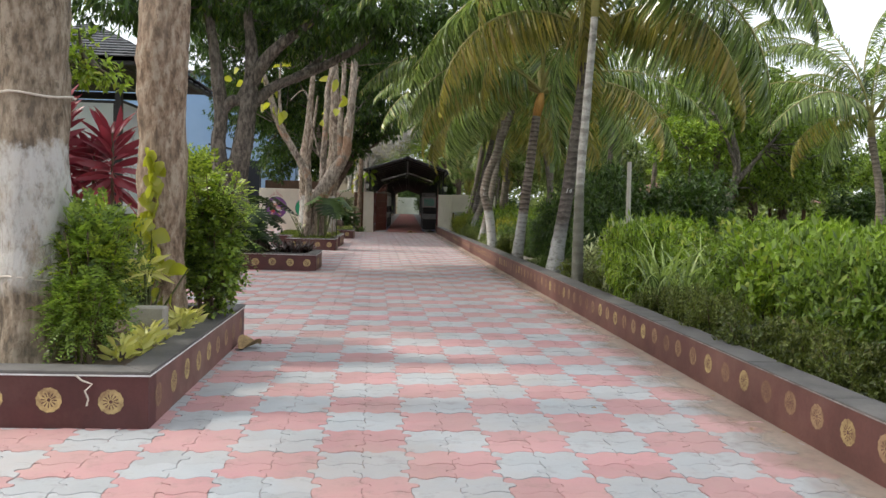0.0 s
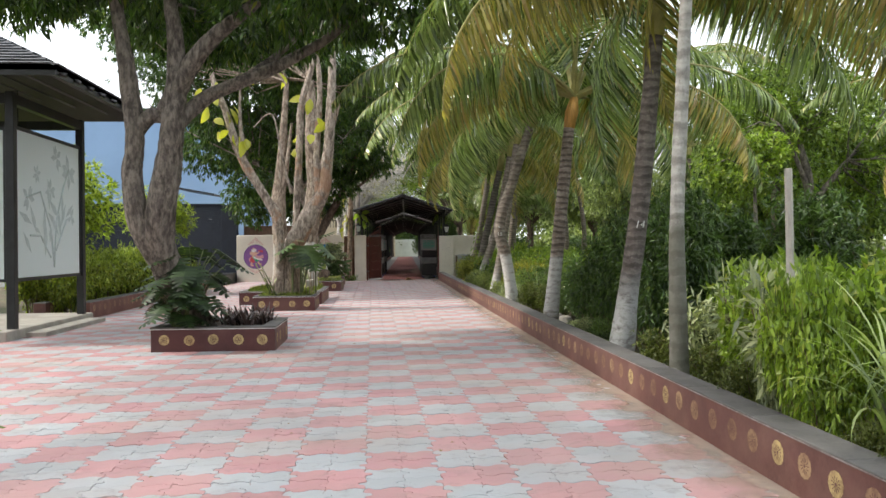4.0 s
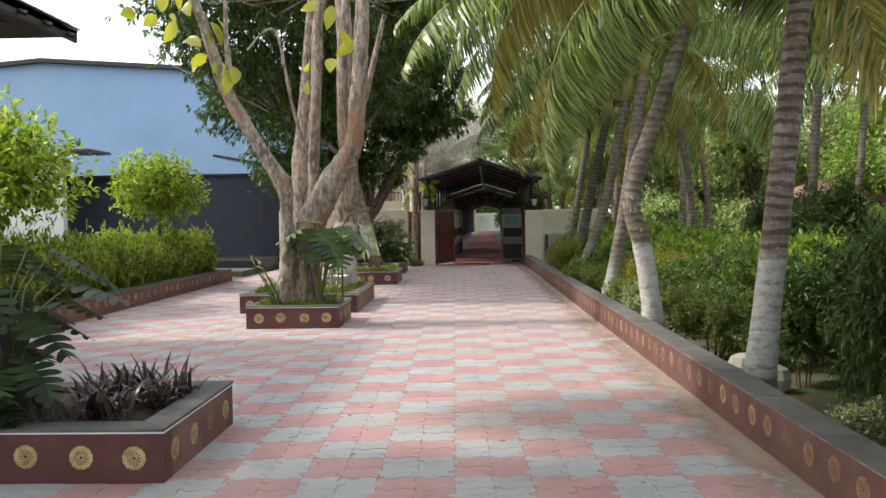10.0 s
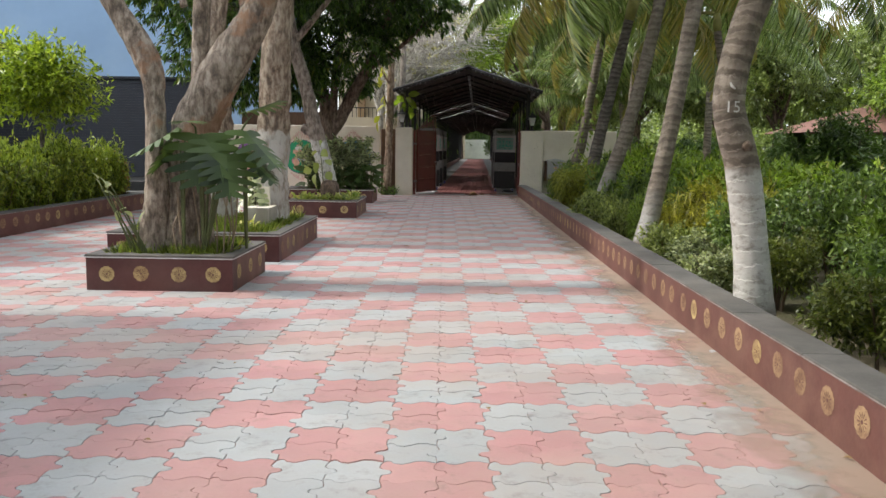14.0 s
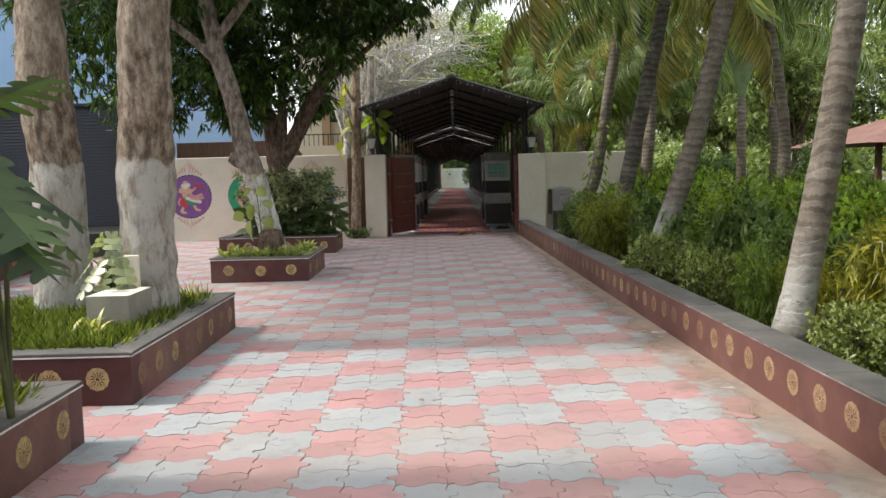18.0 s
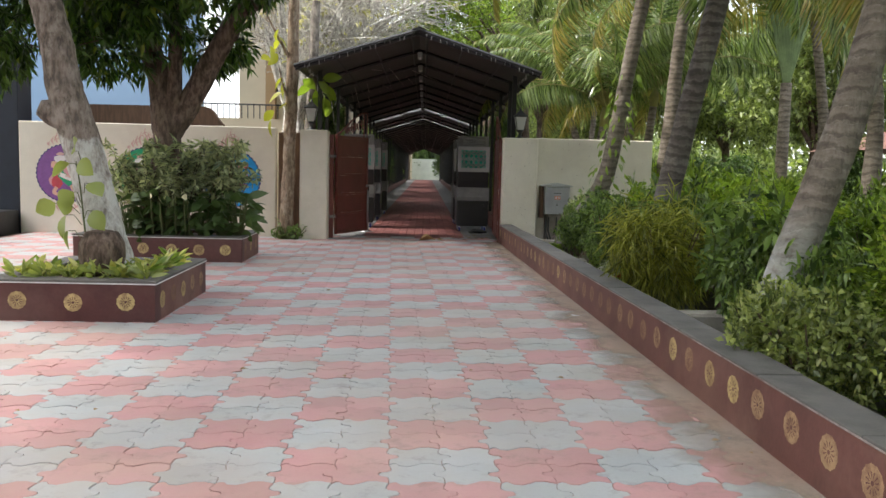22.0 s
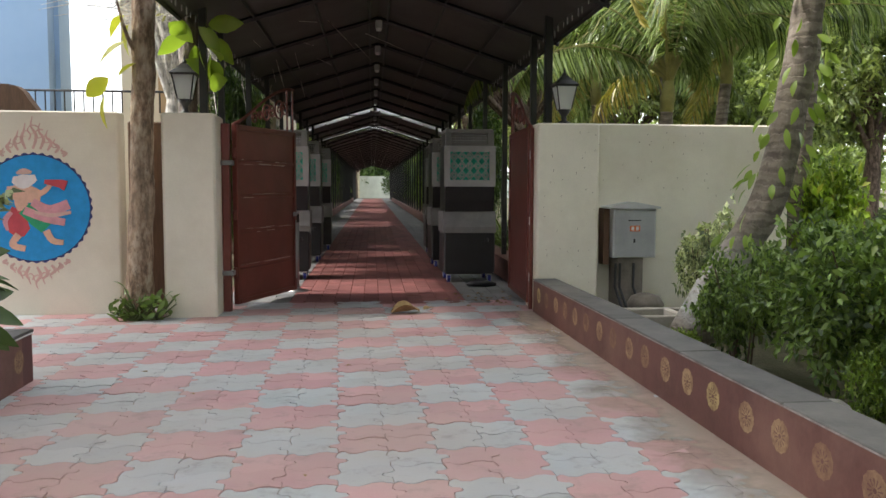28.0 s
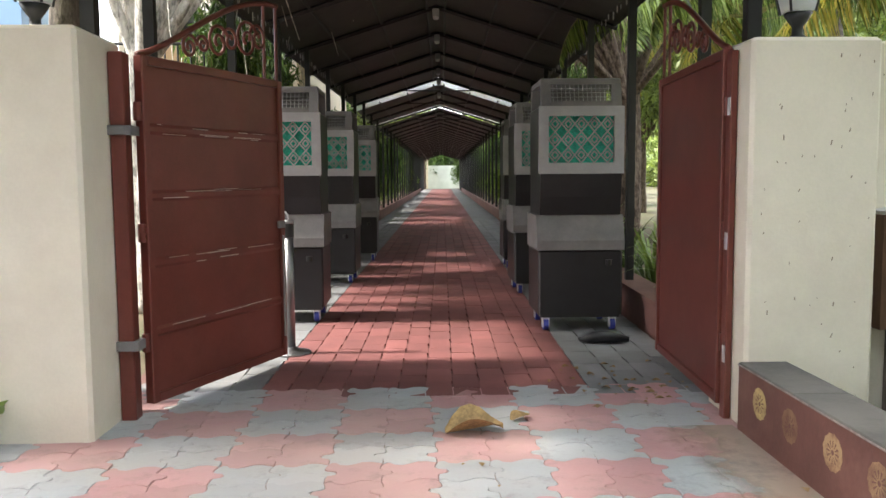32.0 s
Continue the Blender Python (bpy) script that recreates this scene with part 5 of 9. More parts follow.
# building masses beside and beyond the covered walk
cuboid("side_wall", (-1.1, -0.95, 50.6, 53.0, -0.1, 2.2), TERRA, "orange-brown wall beside the covered walk", "wall")
cuboid("end_wall", (-14.0, 1.9, 131.0, 131.4, -0.1, 4.6), BEIGE, "pinkish wall at the far end of the walk", "wall")
cuboid("end_wall", (1.9, 22.0, 133.0, 133.4, -0.1, 2.6), GREENGATE, "pale green wall at the far end of the walk", "wall")

# ---- dark slatted gate, black steps, pilaster ----
dg = thing("slatted_gate", "dark navy slatted metal gate closed between pilasters", "gate", kind="structure")
part("backing", Geo().box(-16.0, -6.98, 42.10, 42.16, -0.1, 3.40), NAVY, dg)
for k in range(38):
    z = 0.42 + 0.079 * k
    part("slat", Geo().prism([(42.055, z), (42.072, z + 0.066), (42.10, z + 0.069), (42.10, z)], "x", -14.0, -7.0), NAVY, dg)
part("top_rail", Geo().box(-16.0, -6.98, 41.98, 42.16, 3.40, 3.47), NAVY, dg)
part("latch_plate", Geo().box(-7.6, -7.45, 41.985, 42.0, 2.78, 2.80), LGREY, dg)
cuboid("pilaster", (-6.98, -6.33, 41.62, 42.2, -0.1, 3.40), NAVY, "smooth navy pilaster beside the slatted gate", "pilaster")
sp = thing("black_step", "black stone platform and step before the slatted gate", "steps", kind="structure")
part("platform", Geo().box(-14.0, -6.36, 39.15, 41.98, -0.1, 0.40, 0.015), BLACK, sp)
part("step", Geo().box(-14.0, -6.55, 37.4, 39.15, -0.1, 0.13, 0.012), COPING, sp)

# ---- blue hall and buildings behind ----
bl = thing("blue_hall", "large pale blue industrial hall with a low-pitched roof", "building")
part("wall", Geo().prism([(-40, -0.1), (-5.65, -0.1), (-5.65, 8.6), (-20.0, 9.55), (-40, 7.9)], "y", 51.5, 51.9), BLUEWALL, bl)
part("side_wall", Geo().box(-5.95, -5.55, 51.9, 52.6, -0.1, 8.6), BLUEWALL, bl)
part("roof_edge", Geo().prism([(-40, 7.9), (-20.0, 9.55), (-5.3, 8.55), (-5.3, 8.72), (-20.0, 9.75), (-40, 8.1)], "y", 51.2, 52.8), DGREY, bl, "thin dark roof edge")
part("shed_roof", Geo().prism([(-9.2, 4.3), (-7.6, 4.0), (-7.6, 3.93), (-9.2, 4.2)], "y", 43.2, 45.0), DGREY, bl)
cb = thing("beige_building", "beige concrete building with tall window bays behind the wall", "building")
part("wall", Geo().box(-4.45, -1.0, 52.6, 60.0, -0.1, 12.0), BEIGE, cb)
for k, x in enumerate((-2.9, -3.58, -1.5, -2.2)):
    part("fin", Geo().box(x, x + 0.30, 52.3, 52.6, -0.1, 12.0), OCHRE if k % 2 else BEIGE, cb)
for k, z in enumerate((0.4, 3.6, 6.8, 9.8)):
    for x in (-3.28, -2.58, -1.88):
        wd = part("window", Geo().box(x, x + 0.34, 52.56, 52.605, z, z + 2.0), DGREY, cb, "dark window")
        part("frame", Geo().box(x, x + 0.34, 52.53, 52.56, z + 0.98, z + 1.04), PALEWALL, wd)
rl = thing("roof_railing", "dark iron railing on a flat slab behind the wall", "railing")
part("slab", Geo().box(-4.7, -1.5, 47.0, 47.5, -0.06, 2.5), BEIGE, rl)
part("rail", Geo().tube([(-4.7, 47.05, 2.85), (-1.5, 47.05, 2.85)], 0.02, 6), BLACK, rl)
for k in range(22):
    part("baluster", Geo().tube([(-4.65 + 0.15 * k, 47.05, 2.5), (-4.65 + 0.15 * k, 47.05, 2.85)], 0.012, 4), BLACK, rl)
solo("dark_mound_wall", Geo().prism([(-6.3, -0.1), (-2.98, -0.1), (-2.98, 2.16), (-3.04, 2.22), (-3.12, 2.33), (-3.19, 2.44), (-3.27, 2.50), (-3.36, 2.52), (-6.3, 2.50)], "y", 43.4, 43.6), BROWN,
     "low dark brown roof edge with a swept end behind the boundary wall", "wall", "structure")

# ---- garden pavilion ----
pv = thing("pavilion", "dark timber and steel garden pavilion with slate hip roof", "pavilion")
XR, YF, YB, XL = -6.07, 19.1, 22.25, -8.4
for x, y in ((XR, YF), (XR, YB), (XL, YF), (XL, YB)):
    part("post", Geo().box(x - 0.07, x + 0.07, y - 0.07, y + 0.07, 0.0, 4.15, 0.006), BLACK, pv)
part("beam", Geo().box(XR - 0.06, XR + 0.06, YF, YB, 3.95, 4.12), BLACK, pv)
part("beam", Geo().box(XL, XR, YF - 0.06, YF + 0.06, 3.95, 4.12), BLACK, pv)
part("beam", Geo().box(XL, XR, YB - 0.06, YB + 0.06, 3.95, 4.12), BLACK, pv)
ex0, ex1, ey0, ey1, ez = -9.5, -4.88, 17.9, 23.2, 4.27
ax0, ax1, ay, az = -7.25, -7.15, 20.5, 5.45
E4 = [(ex0, ey0, ez), (ex1, ey0, ez), (ex1, ey1, ez), (ex0, ey1, ez)]
A2 = [(ax0, ay, az), (ax1, ay, az)]
for nm, q in (("roof_slope", [E4[0], E4[1], A2[1], A2[0]]), ("roof_slope", [E4[1], E4[2], A2[1]]), ("roof_slope", [E4[2], E4[3], A2[0], A2[1]]), ("roof_slope", [E4[3], E4[0], A2[0]])):
    nv = len(q)
    vs = q + [(x, y, z + 0.08) for x, y, z in q]
    sl_ = part(nm, Geo().add(vs, [tuple(range(nv - 1, -1, -1)), tuple(range(nv, 2 * nv))] + [(i, (i + 1) % nv, nv + (i + 1) % nv, nv + i) for i in range(nv)]), ROOF, pv)
    # courses of slate laid up the slope
    a, b = Vector(q[0]), Vector(q[1])
    c, d = (Vector(q[2]), Vector(q[3])) if nv == 4 else (Vector(q[2]), Vector(q[2]))
    rows_n = 13
    nrm = (b - a).cross(d - a).normalized()
    g = Geo()
    rng = random.Random(nv)
    for r in range(rows_n):
        l0, r0 = a.lerp(d, r / rows_n), b.lerp(c, r / rows_n)
        l1, r1 = a.lerp(d, (r + 1.15) / rows_n if r < rows_n - 1 else 1.0), b.lerp(c, (r + 1.15) / rows_n if r < rows_n - 1 else 1.0)
        n_t = max(2, int((r0 - l0).length / 0.32))
        for k in range(n_t):
            u0, u1 = (k + (0.5 if r % 2 else 0)) / n_t, min(1.0, (k + 0.98 + (0.5 if r % 2 else 0)) / n_t)
            if u0 >= 1:
                continue
            p = [l0.lerp(r0, u0) + nrm * 0.115, l0.lerp(r0, u1) + nrm * (0.115 + rng.uniform(0, 0.01)), l1.lerp(r1, u1) + nrm * 0.085, l1.lerp(r1, u0) + nrm * 0.085]
            pb = [w - nrm * 0.02 for w in p]
            g.add([tuple(w) for w in p + pb], [(0, 1, 2, 3), (7, 6, 5, 4), (0, 4, 5, 1), (1, 5, 6, 2), (2, 6, 7, 3), (3, 7, 4, 0)])
    tagged(part("slate_cover", g, SHINGLE, sl_), kind="stuff")
for k in range(9):
    y = 18.1 + 0.6 * k
    u = 1 - abs(y - ay) / (ey1 - ay if y > ay else ay - ey0)
    part("rafter", Geo().tube([(ex1 + 0.1, y, ez - 0.05), (ex1 + (ax1 - ex1) * u, y, ez - 0.05 + (az - ez) * u)], 0.035, 4), BLACK, pv)
for k in range(4):
    x = ex1 - 0.25 - 0.6 * k
    part("batten", Geo().tube([(x, ey0 + 0.3, ez + 0.02 + 0.1 * k), (x, ey1 - 0.3, ez + 0.02 + 0.1 * k)], 0.02, 4), BLACK, pv)
part("eave_board", Geo().box(ex1 - 0.04, ex1, ey0, ey1, ez - 0.08, ez + 0.08), BLACK, pv)
part("eave_board", Geo().box(ex0, ex1 - 0.04, ey0, ey0 + 0.04, ez - 0.08, ez + 0.08), BLACK, pv)
part("floor_slab", Geo().box(-9.3, -5.95, 18.6, 22.6, -0.1, 0.16, 0.015), CONCRETE, pv, "worn grey concrete platform")


def etched_panel(y0, y1, z0, z1, seed):
    """A frosted pane in a black frame with an etched flower spray."""
    gp = part("glass_panel", Geo().box(XR - 0.012, XR + 0.012, y0 + 0.05, y1 - 0.05, z0 + 0.05, z1 - 0.05), FROST, pv, "frosted glass pane with etched flowers")
    for q in ((y0, y1, z0, z0 + 0.06), (y0, y1, z1 - 0.06, z1), (y0, y0 + 0.06, z0, z1), (y1 - 0.06, y1, z0, z1)):
        part("pane_frame", Geo().box(XR - 0.03, XR + 0.03, *q), BLACK, gp)
    rng = random.Random(seed)
    w, h = y1 - y0, z1 - z0
    stems = [[(0.55, 0.08), (0.50, 0.35), (0.35, 0.6), (0.15, 0.55)], [(0.55, 0.08), (0.58, 0.4), (0.70, 0.65), (0.80, 0.80)], [(0.5, 0.15), (0.35, 0.3), (0.2, 0.3)], [(0.58, 0.2), (0.75, 0.42), (0.85, 0.45)]]
    X = XR + 0.014
    for s in stems:
        part("etched_stem", Geo().tube([(X, y0 + w * u, z0 + h * v) for u, v in s], 0.020, 5), ETCH, gp)
    for u, v, r in ((0.80, 0.78, 0.36), (0.60, 0.86, 0.26), (0.18, 0.55, 0.26), (0.84, 0.45, 0.2), (0.5, 0.62, 0.24), (0.3, 0.72, 0.18)):
        g = Geo()
        for k in range(6):
            a = k * math.pi / 3 + rng.random()
            cy, cz = y0 + w * u, z0 + h * v
            g.prism([(cy, cz), (cy + r * 0.6 * math.cos(a - 0.4), cz + r * 0.6 * math.sin(a - 0.4)), (cy + r * math.cos(a), cz + r * math.sin(a)), (cy + r * 0.6 * math.cos(a + 0.4), cz + r * 0.6 * math.sin(a + 0.4))], "x", X - 0.001 + k * 0.0012, X + k * 0.0012)
        part("etched_flower", g, ETCH, gp)
    for k in range(16):
        u, v, a = rng.uniform(0.2, 0.75), rng.uniform(0.08, 0.5), rng.uniform(0.3, 2.8)
        cy, cz, r = y0 + w * u, z0 + h * v, rng.uniform(0.35, 0.7)
        part("etched_leaf", Geo().prism([(cy, cz), (cy + r * 0.5 * math.cos(a - 0.25), cz + r * 0.5 * math.sin(a - 0.25)), (cy + r * math.cos(a), cz + r * math.sin(a)), (cy + r * 0.5 * math.cos(a + 0.25), cz + r * 0.5 * math.sin(a + 0.25))], "x", X - 0.001 + k * 0.0008, X + k * 0.0008), ETCH, gp)


etched_panel(19.17, 22.18, 0.95, 3.6, 1)
fp = part("glass_panel", Geo().box(XL + 0.1, XR - 0.12, YF - 0.012, YF + 0.012, 1.0, 3.5), FROST, pv, "plain frosted glass pane")
for q in ((XL + 0.05, XR - 0.07, 0.95, 1.0), (XL + 0.05, XR - 0.07, 3.5, 3.56), (XL + 0.05, XL + 0.1, 1.0, 3.5), (XR - 0.12, XR - 0.07, 1.0, 3.5)):
    part("pane_frame", Geo().box(q[0], q[1], YF - 0.03, YF + 0.03, q[2], q[3]), BLACK, fp)
part("step", Geo().box(-5.95, -5.6, 19.3, 22.3, -0.05, 0.08, 0.01), CONCRETE, pv, "low concrete step")
hl = thing("hanging_lamp", "round brown woven lampshade hanging in the pavilion", "lamp", at=(-6.6, 20.6, 2.95))
part("shade", Geo().lathe(0, 0, [(0.22, 0.0), (0.25, 0.05), (0.20, 0.42), (0.05, 0.45)], 14), BAMBOO, hl, smooth=True)
part("cord", Geo().tube([(0, 0, 0.45), (0, 0, 1.5)], 0.01, 5), BLACK, hl)
low_wall("kerb_wall", -7.3, -7.05, 22.9, 24.0, 1, "low maroon wall with rosettes behind the pavilion")
cuboid("shed_wall", (-18.5, -13.6, 40.2, 40.5, -0.1, 4.15), PALEWALL, "white plastered shed wall behind the hedge", "wall")
cuboid("shed_roof", (-18.5, -12.45, 39.8, 41.6, 4.18, 4.28), ROOF, "thin dark lean-to roof of the white shed", "roof")

# garden hut beyond the palms
ht = thing("garden_hut", "small open garden hut with a faded red tiled roof", "hut")
hx, hy = 16.6, 49.0
part("roof", Geo().add([(hx - 2.9, hy - 2.9, 2.2), (hx + 2.9, hy - 2.9, 2.2), (hx + 2.9, hy + 2.9, 2.2), (hx - 2.9, hy + 2.9, 2.2), (hx, hy, 3.3)],
                       [(3, 2, 1, 0), (0, 1, 4), (1, 2, 4), (2, 3, 4), (3, 0, 4)]), TERRA, ht)
for sx in (-2.1, 2.1):
    for sy in (-2.1, 2.1):
        part("post", Geo().box(hx + sx - 0.08, hx + sx + 0.08, hy + sy - 0.08, hy + sy + 0.08, -0.06, 2.22), BROWN, ht)
part("low_wall", Geo().box(hx - 2.1, hx + 2.1, hy - 2.15, hy - 2.0, -0.06, 0.7), TERRA, ht)
copy_thing(ht, pose(5.4, -1.0, 0))

solo("garden_post", Geo().tube([(3.22, 10.75, -0.06), (3.19, 10.75, 2.06)], [0.034, 0.030], 8, True, 0.1), CONCRETE, "weathered grey wooden post standing in the bushes", "post")

# ---- palms ----
def frond_mesh(name, seed, length=3.4, droop=1.0, leaflet=0.62, n=58, hang=0.7, material=L_PALM):
    """A feather frond that leaves the origin along +x, arching down, leaflets on both sides."""
    rng = np.random.default_rng(seed)
    u = np.linspace(0, 1, 15)
    ang = 0.95 - droop * 1.75 * u ** 1.25
    dx, dz = np.cos(ang) * length / 14, np.sin(ang) * length / 14
    X, Z = np.concatenate([[0], np.cumsum(dx[:-1])]), np.concatenate([[0], np.cumsum(dz[:-1])])
    g = Geo()
    g.tube([(x, 0, z) for x, z in zip(X, Z)], [0.028 * (1 - 0.9 * k) + 0.004 + 0.035 * math.exp(-k * 14) for k in u], 5)
    rib_v, rib_f = np.array(g.v), g.f
    t = np.linspace(0.14, 0.995, n)
    bx, bz = np.interp(t, u, X), np.interp(t, u, Z)
    a = np.interp(t, u, ang)
    V, F = [rib_v], []
    base = len(rib_v)
    for s in (-1, 1):
        P = np.stack([bx, np.zeros(n), bz], 1)
        fwd = np.stack([np.cos(a), np.zeros(n), np.sin(a)], 1)
        L = leaflet * np.sin(np.clip(t * 1.05, 0, 1) * math.pi * 0.86 + 0.28) * rng.uniform(0.85, 1.1, n) + 0.05
        out = fwd * 0.62 + np.array([0, s, 0]) * rng.uniform(0.55, 1.0, (n, 1)) + np.array([0, 0, -1]) * (hang * rng.uniform(0.5, 1.2, (n, 1)))
        out = unit(out)
        mid = P + out * L[:, None] * 0.5
        out2 = unit(out + np.array([0, 0, -0.75]) * hang)
        tip = mid + out2 * L[:, None] * 0.5
        w = unit(np.cross(out, np.array([0, 0, 1.0])) + rng.normal(size=(n, 3)) * 0.35) * 0.020
        quad = np.stack([P - w * 0.5, P + w * 0.5, mid + w, tip, mid - w], 1).reshape(-1, 3)
        V.append(quad)
        i = base + np.arange(n)[:, None] * 5
        F += [tuple(r) for r in np.concatenate([i + [0, 1, 2], i + [0, 2, 4], i + [4, 2, 3]], 1).reshape(-1, 3)]
        base += len(quad)
    me = bpy.data.meshes.new(name)
    me.from_pydata(np.concatenate(V).tolist(), [], list(rib_f) + F)
    me.materials.append(RACHIS)
    me.materials.append(material)
    idx = np.ones(len(me.polygons), dtype=np.int32)
    idx[: len(rib_f)] = 0
    me.polygons.foreach_set("material_index", idx)
    return me


FRONDS = [frond_mesh("frond", 1, 4.3, 0.95, 0.82, 112, 0.9), frond_mesh("frond", 2, 4.5, 1.10, 0.92, 116, 1.5), frond_mesh("frond", 3, 3.9, 0.60, 0.68, 100, 0.45),
          frond_mesh("old_frond", 4, 4.0, 1.25, 0.80, 84, 1.4, L_PALMOLD), frond_mesh("frond", 5, 4.4, 1.20, 0.98, 116, 2.0)]


def palm(path, radius, crown_at, seed, bark, label, nfr=22, size=1.0, shaft=False, old=3, lower=0.0, more=()):
    """A palm: ringed trunk along a path, crown of arching fronds, old ones hanging."""
    p = thing("palm_tree", label, "palm tree", "palms along the path")
    rng = random.Random(seed)
    g = Geo()
    pts = [(*q, radius * (1.25 if i == 0 else 1.0 - 0.3 * i / max(1, len(path) - 1))) for i, q in enumerate(path)]
    Q = smooth_path(pts, 24)
    rr = [q[3] * (1 + 0.05 * noise.noise((q[2] * 1.3, seed, 0)) + 0.02 * noise.noise((q[2] * 5, seed, 3))) for q in Q]
    g.tube([q[:3] for q in Q], rr, 18, True, 0.05)
    part("trunk", g, bark, p, "", True)
    c = Vector(crown_at)
    top = Vector(path[-1])
    if (c - top).length > 0.05:
        part("crownshaft", Geo().tube([top, top.lerp(c, 0.5), c], [radius * 0.72, radius * 0.85, radius * 0.5], 12, True, 0.1), SHAFT if shaft else RACHIS, p,
             "orange fibrous crownshaft" if shaft else "", True)
    for k in range(nfr):
        if k < nfr - old:
            u = k / max(1, nfr - old - 1)
            i = 2 if u < 0.2 else (0, 1, 4)[k % 3]
            tilt = -38 + 74 * u + rng.uniform(-10, 10) + lower
        else:
            i, tilt = 3, rng.uniform(22, 46)
        turn = k * 137.5 + rng.uniform(-20, 20)
        if tilt > 4 and abs((turn - 270) % 360 - 180) > 142:
            continue
        m = pose(c.x, c.y, c.z, 0, 0, turn) @ pose(0, 0, 0, rng.uniform(-25, 25), tilt, 0)
        s = size * rng.uniform(0.85, 1.12)
        part("frond", FRONDS[i], None, p, "", m=m @ Matrix.Diagonal((s, s, s, 1)))
    for k, (turn, tilt, *kind) in enumerate(more):
        m = pose(c.x, c.y, c.z, 0, 0, turn) @ pose(0, 0, 0, rng.uniform(-15, 15), tilt, 0)
        s = size * rng.uniform(0.9, 1.08)
        part("frond", FRONDS[kind[0] if kind else (1, 4, 0)[k % 3]], None, p, "", m=m @ Matrix.Diagonal((s, s, s, 1)))
    return p


G0 = 0.0
numbered = palm([(2.99, 22.62, G0), (2.93, 22.62, 0.6), (2.82, 22.62, 1.3), (2.69, 22.62, 1.8), (2.79, 22.62, 2.35), (2.97, 22.62, 2.85), (3.38, 22.62, 4.1)], 0.138, (3.5, 22.6, 4.6), 11, P_LIMED, "leaning coconut palm with whitewashed foot in the garden bed", nfr=18, more=((180, 4), (160, 20), (205, 14), (0, 34), (-28, 40)))
palm([(3.04, 19.0, G0), (3.12, 19.0, 0.7), (3.30, 19.0, 2.4), (3.42, 19.0, 3.55)], 0.135, (3.52, 19.0, 4.1), 12, P_BANDED, "coconut palm with whitewashed foot and orange crownshaft", shaft=True, nfr=19, more=((170, 8), (200, 20), (-10, 25)))
dark_palm = palm([(2.97, 14.45, G0), (3.07, 14.45, 0.85), (3.21, 14.45, 1.8), (3.32, 14.45, 2.8), (3.43, 14.45, 4.0)], 0.135, (3.48, 14.42, 4.5), 13, P_DARK, "dark-barked coconut palm with grey limewashed foot", nfr=15, more=((-12, 34, 3), (18, 30), (-48, 30, 3), (180, 5), (150, 24, 3)))
palm([(2.92, 12.3, G0), (2.90, 12.3, 1.6), (2.96, 12.3, 3.0), (3.03, 12.3, 4.3)], 0.078, (3.05, 12.3, 4.9), 14, P_PALE, "slender pale areca palm with straight trunk", nfr=13, more=((-8, 22), (-30, 26), (20, 20)))
palm([(3.15, 27.3, G0), (3.28, 27.3, 0.65), (3.52, 27.3, 2.0), (3.85, 27.3, 4.3)], 0.135, (3.95, 27.3, 4.9), 15, P_BARK, "leaning coconut palm with pale foot behind shrubs", nfr=18, more=((175, 4), (195, 24), (150, 28), (185, -14)))
palm([(3.22, 31.4, G0), (3.42, 31.4, 0.76), (3.60, 31.4, 1.3), (3.77, 31.4, 1.85), (4.06, 31.4, 3.1), (4.3, 31.4, 4.4)], 0.148, (4.4, 31.4, 5.0), 16, P_MOTTLED, "thick leaning coconut palm with mottled white foot", nfr=18, more=((175, 4), (195, 24), (155, 28)))
palm([(3.64, 35.3, G0), (3.80, 35.3, 1.0), (4.0, 35.3, 2.0), (4.28, 35.3, 3.3), (4.5, 35.3, 4.3)], 0.155, (4.65, 35.3, 5.0), 17, P_DARK, "dark coconut palm leaning away from the path", nfr=18, more=((180, 8), (160, 18)))
palm([(5.86, 42.3, G0), (5.97, 42.3, 1.2), (6.09, 42.3, 2.35), (6.16, 42.3, 3.6), (6.25, 42.3, 4.6)], 0.165, (6.4, 42.3, 5.2), 18, P_PLAIN, "slim coconut palm behind the boundary wall", nfr=16)
palm([(3.36, 39.2, G0), (3.62, 39.2, 0.55), (4.02, 39.2, 1.2), (4.2, 39.2, 2.0), (4.35, 39.2, 3.0), (4.58, 39.2, 4.4)], 0.155, (4.75, 39.2, 5.0), 19, P_BARK, "leaning coconut palm wrapped in climbing leaves near the gate", nfr=16)
# the tree's painted number, a brush mark over it, and a knot hole below
def trunk_number(text, size, cx, cy, z, r, label, owner, tip=0.0):
    """A number brushed on a round trunk whose axis stands at (cx, cy)."""
    fc = bpy.data.curves.new("number", "FONT")
    fc.body, fc.size, fc.align_x = text, size, "CENTER"
    fo = bpy.data.objects.new("number", fc)
    nm = bpy.data.meshes.new_from_object(fo)
    bpy.data.objects.remove(fo)
    for v in nm.vertices:
        x, zz = v.co.x + tip * v.co.y, v.co.y
        v.co = (cx - 0.02 + x, cy - math.sqrt(max(0.0, r * r - (x - 0.02) ** 2)) - 0.008, z + zz)
    nm.name = "painted_number"
    nm.materials.clear()
    part("painted_number", nm, GREYPAINT, owner, label)


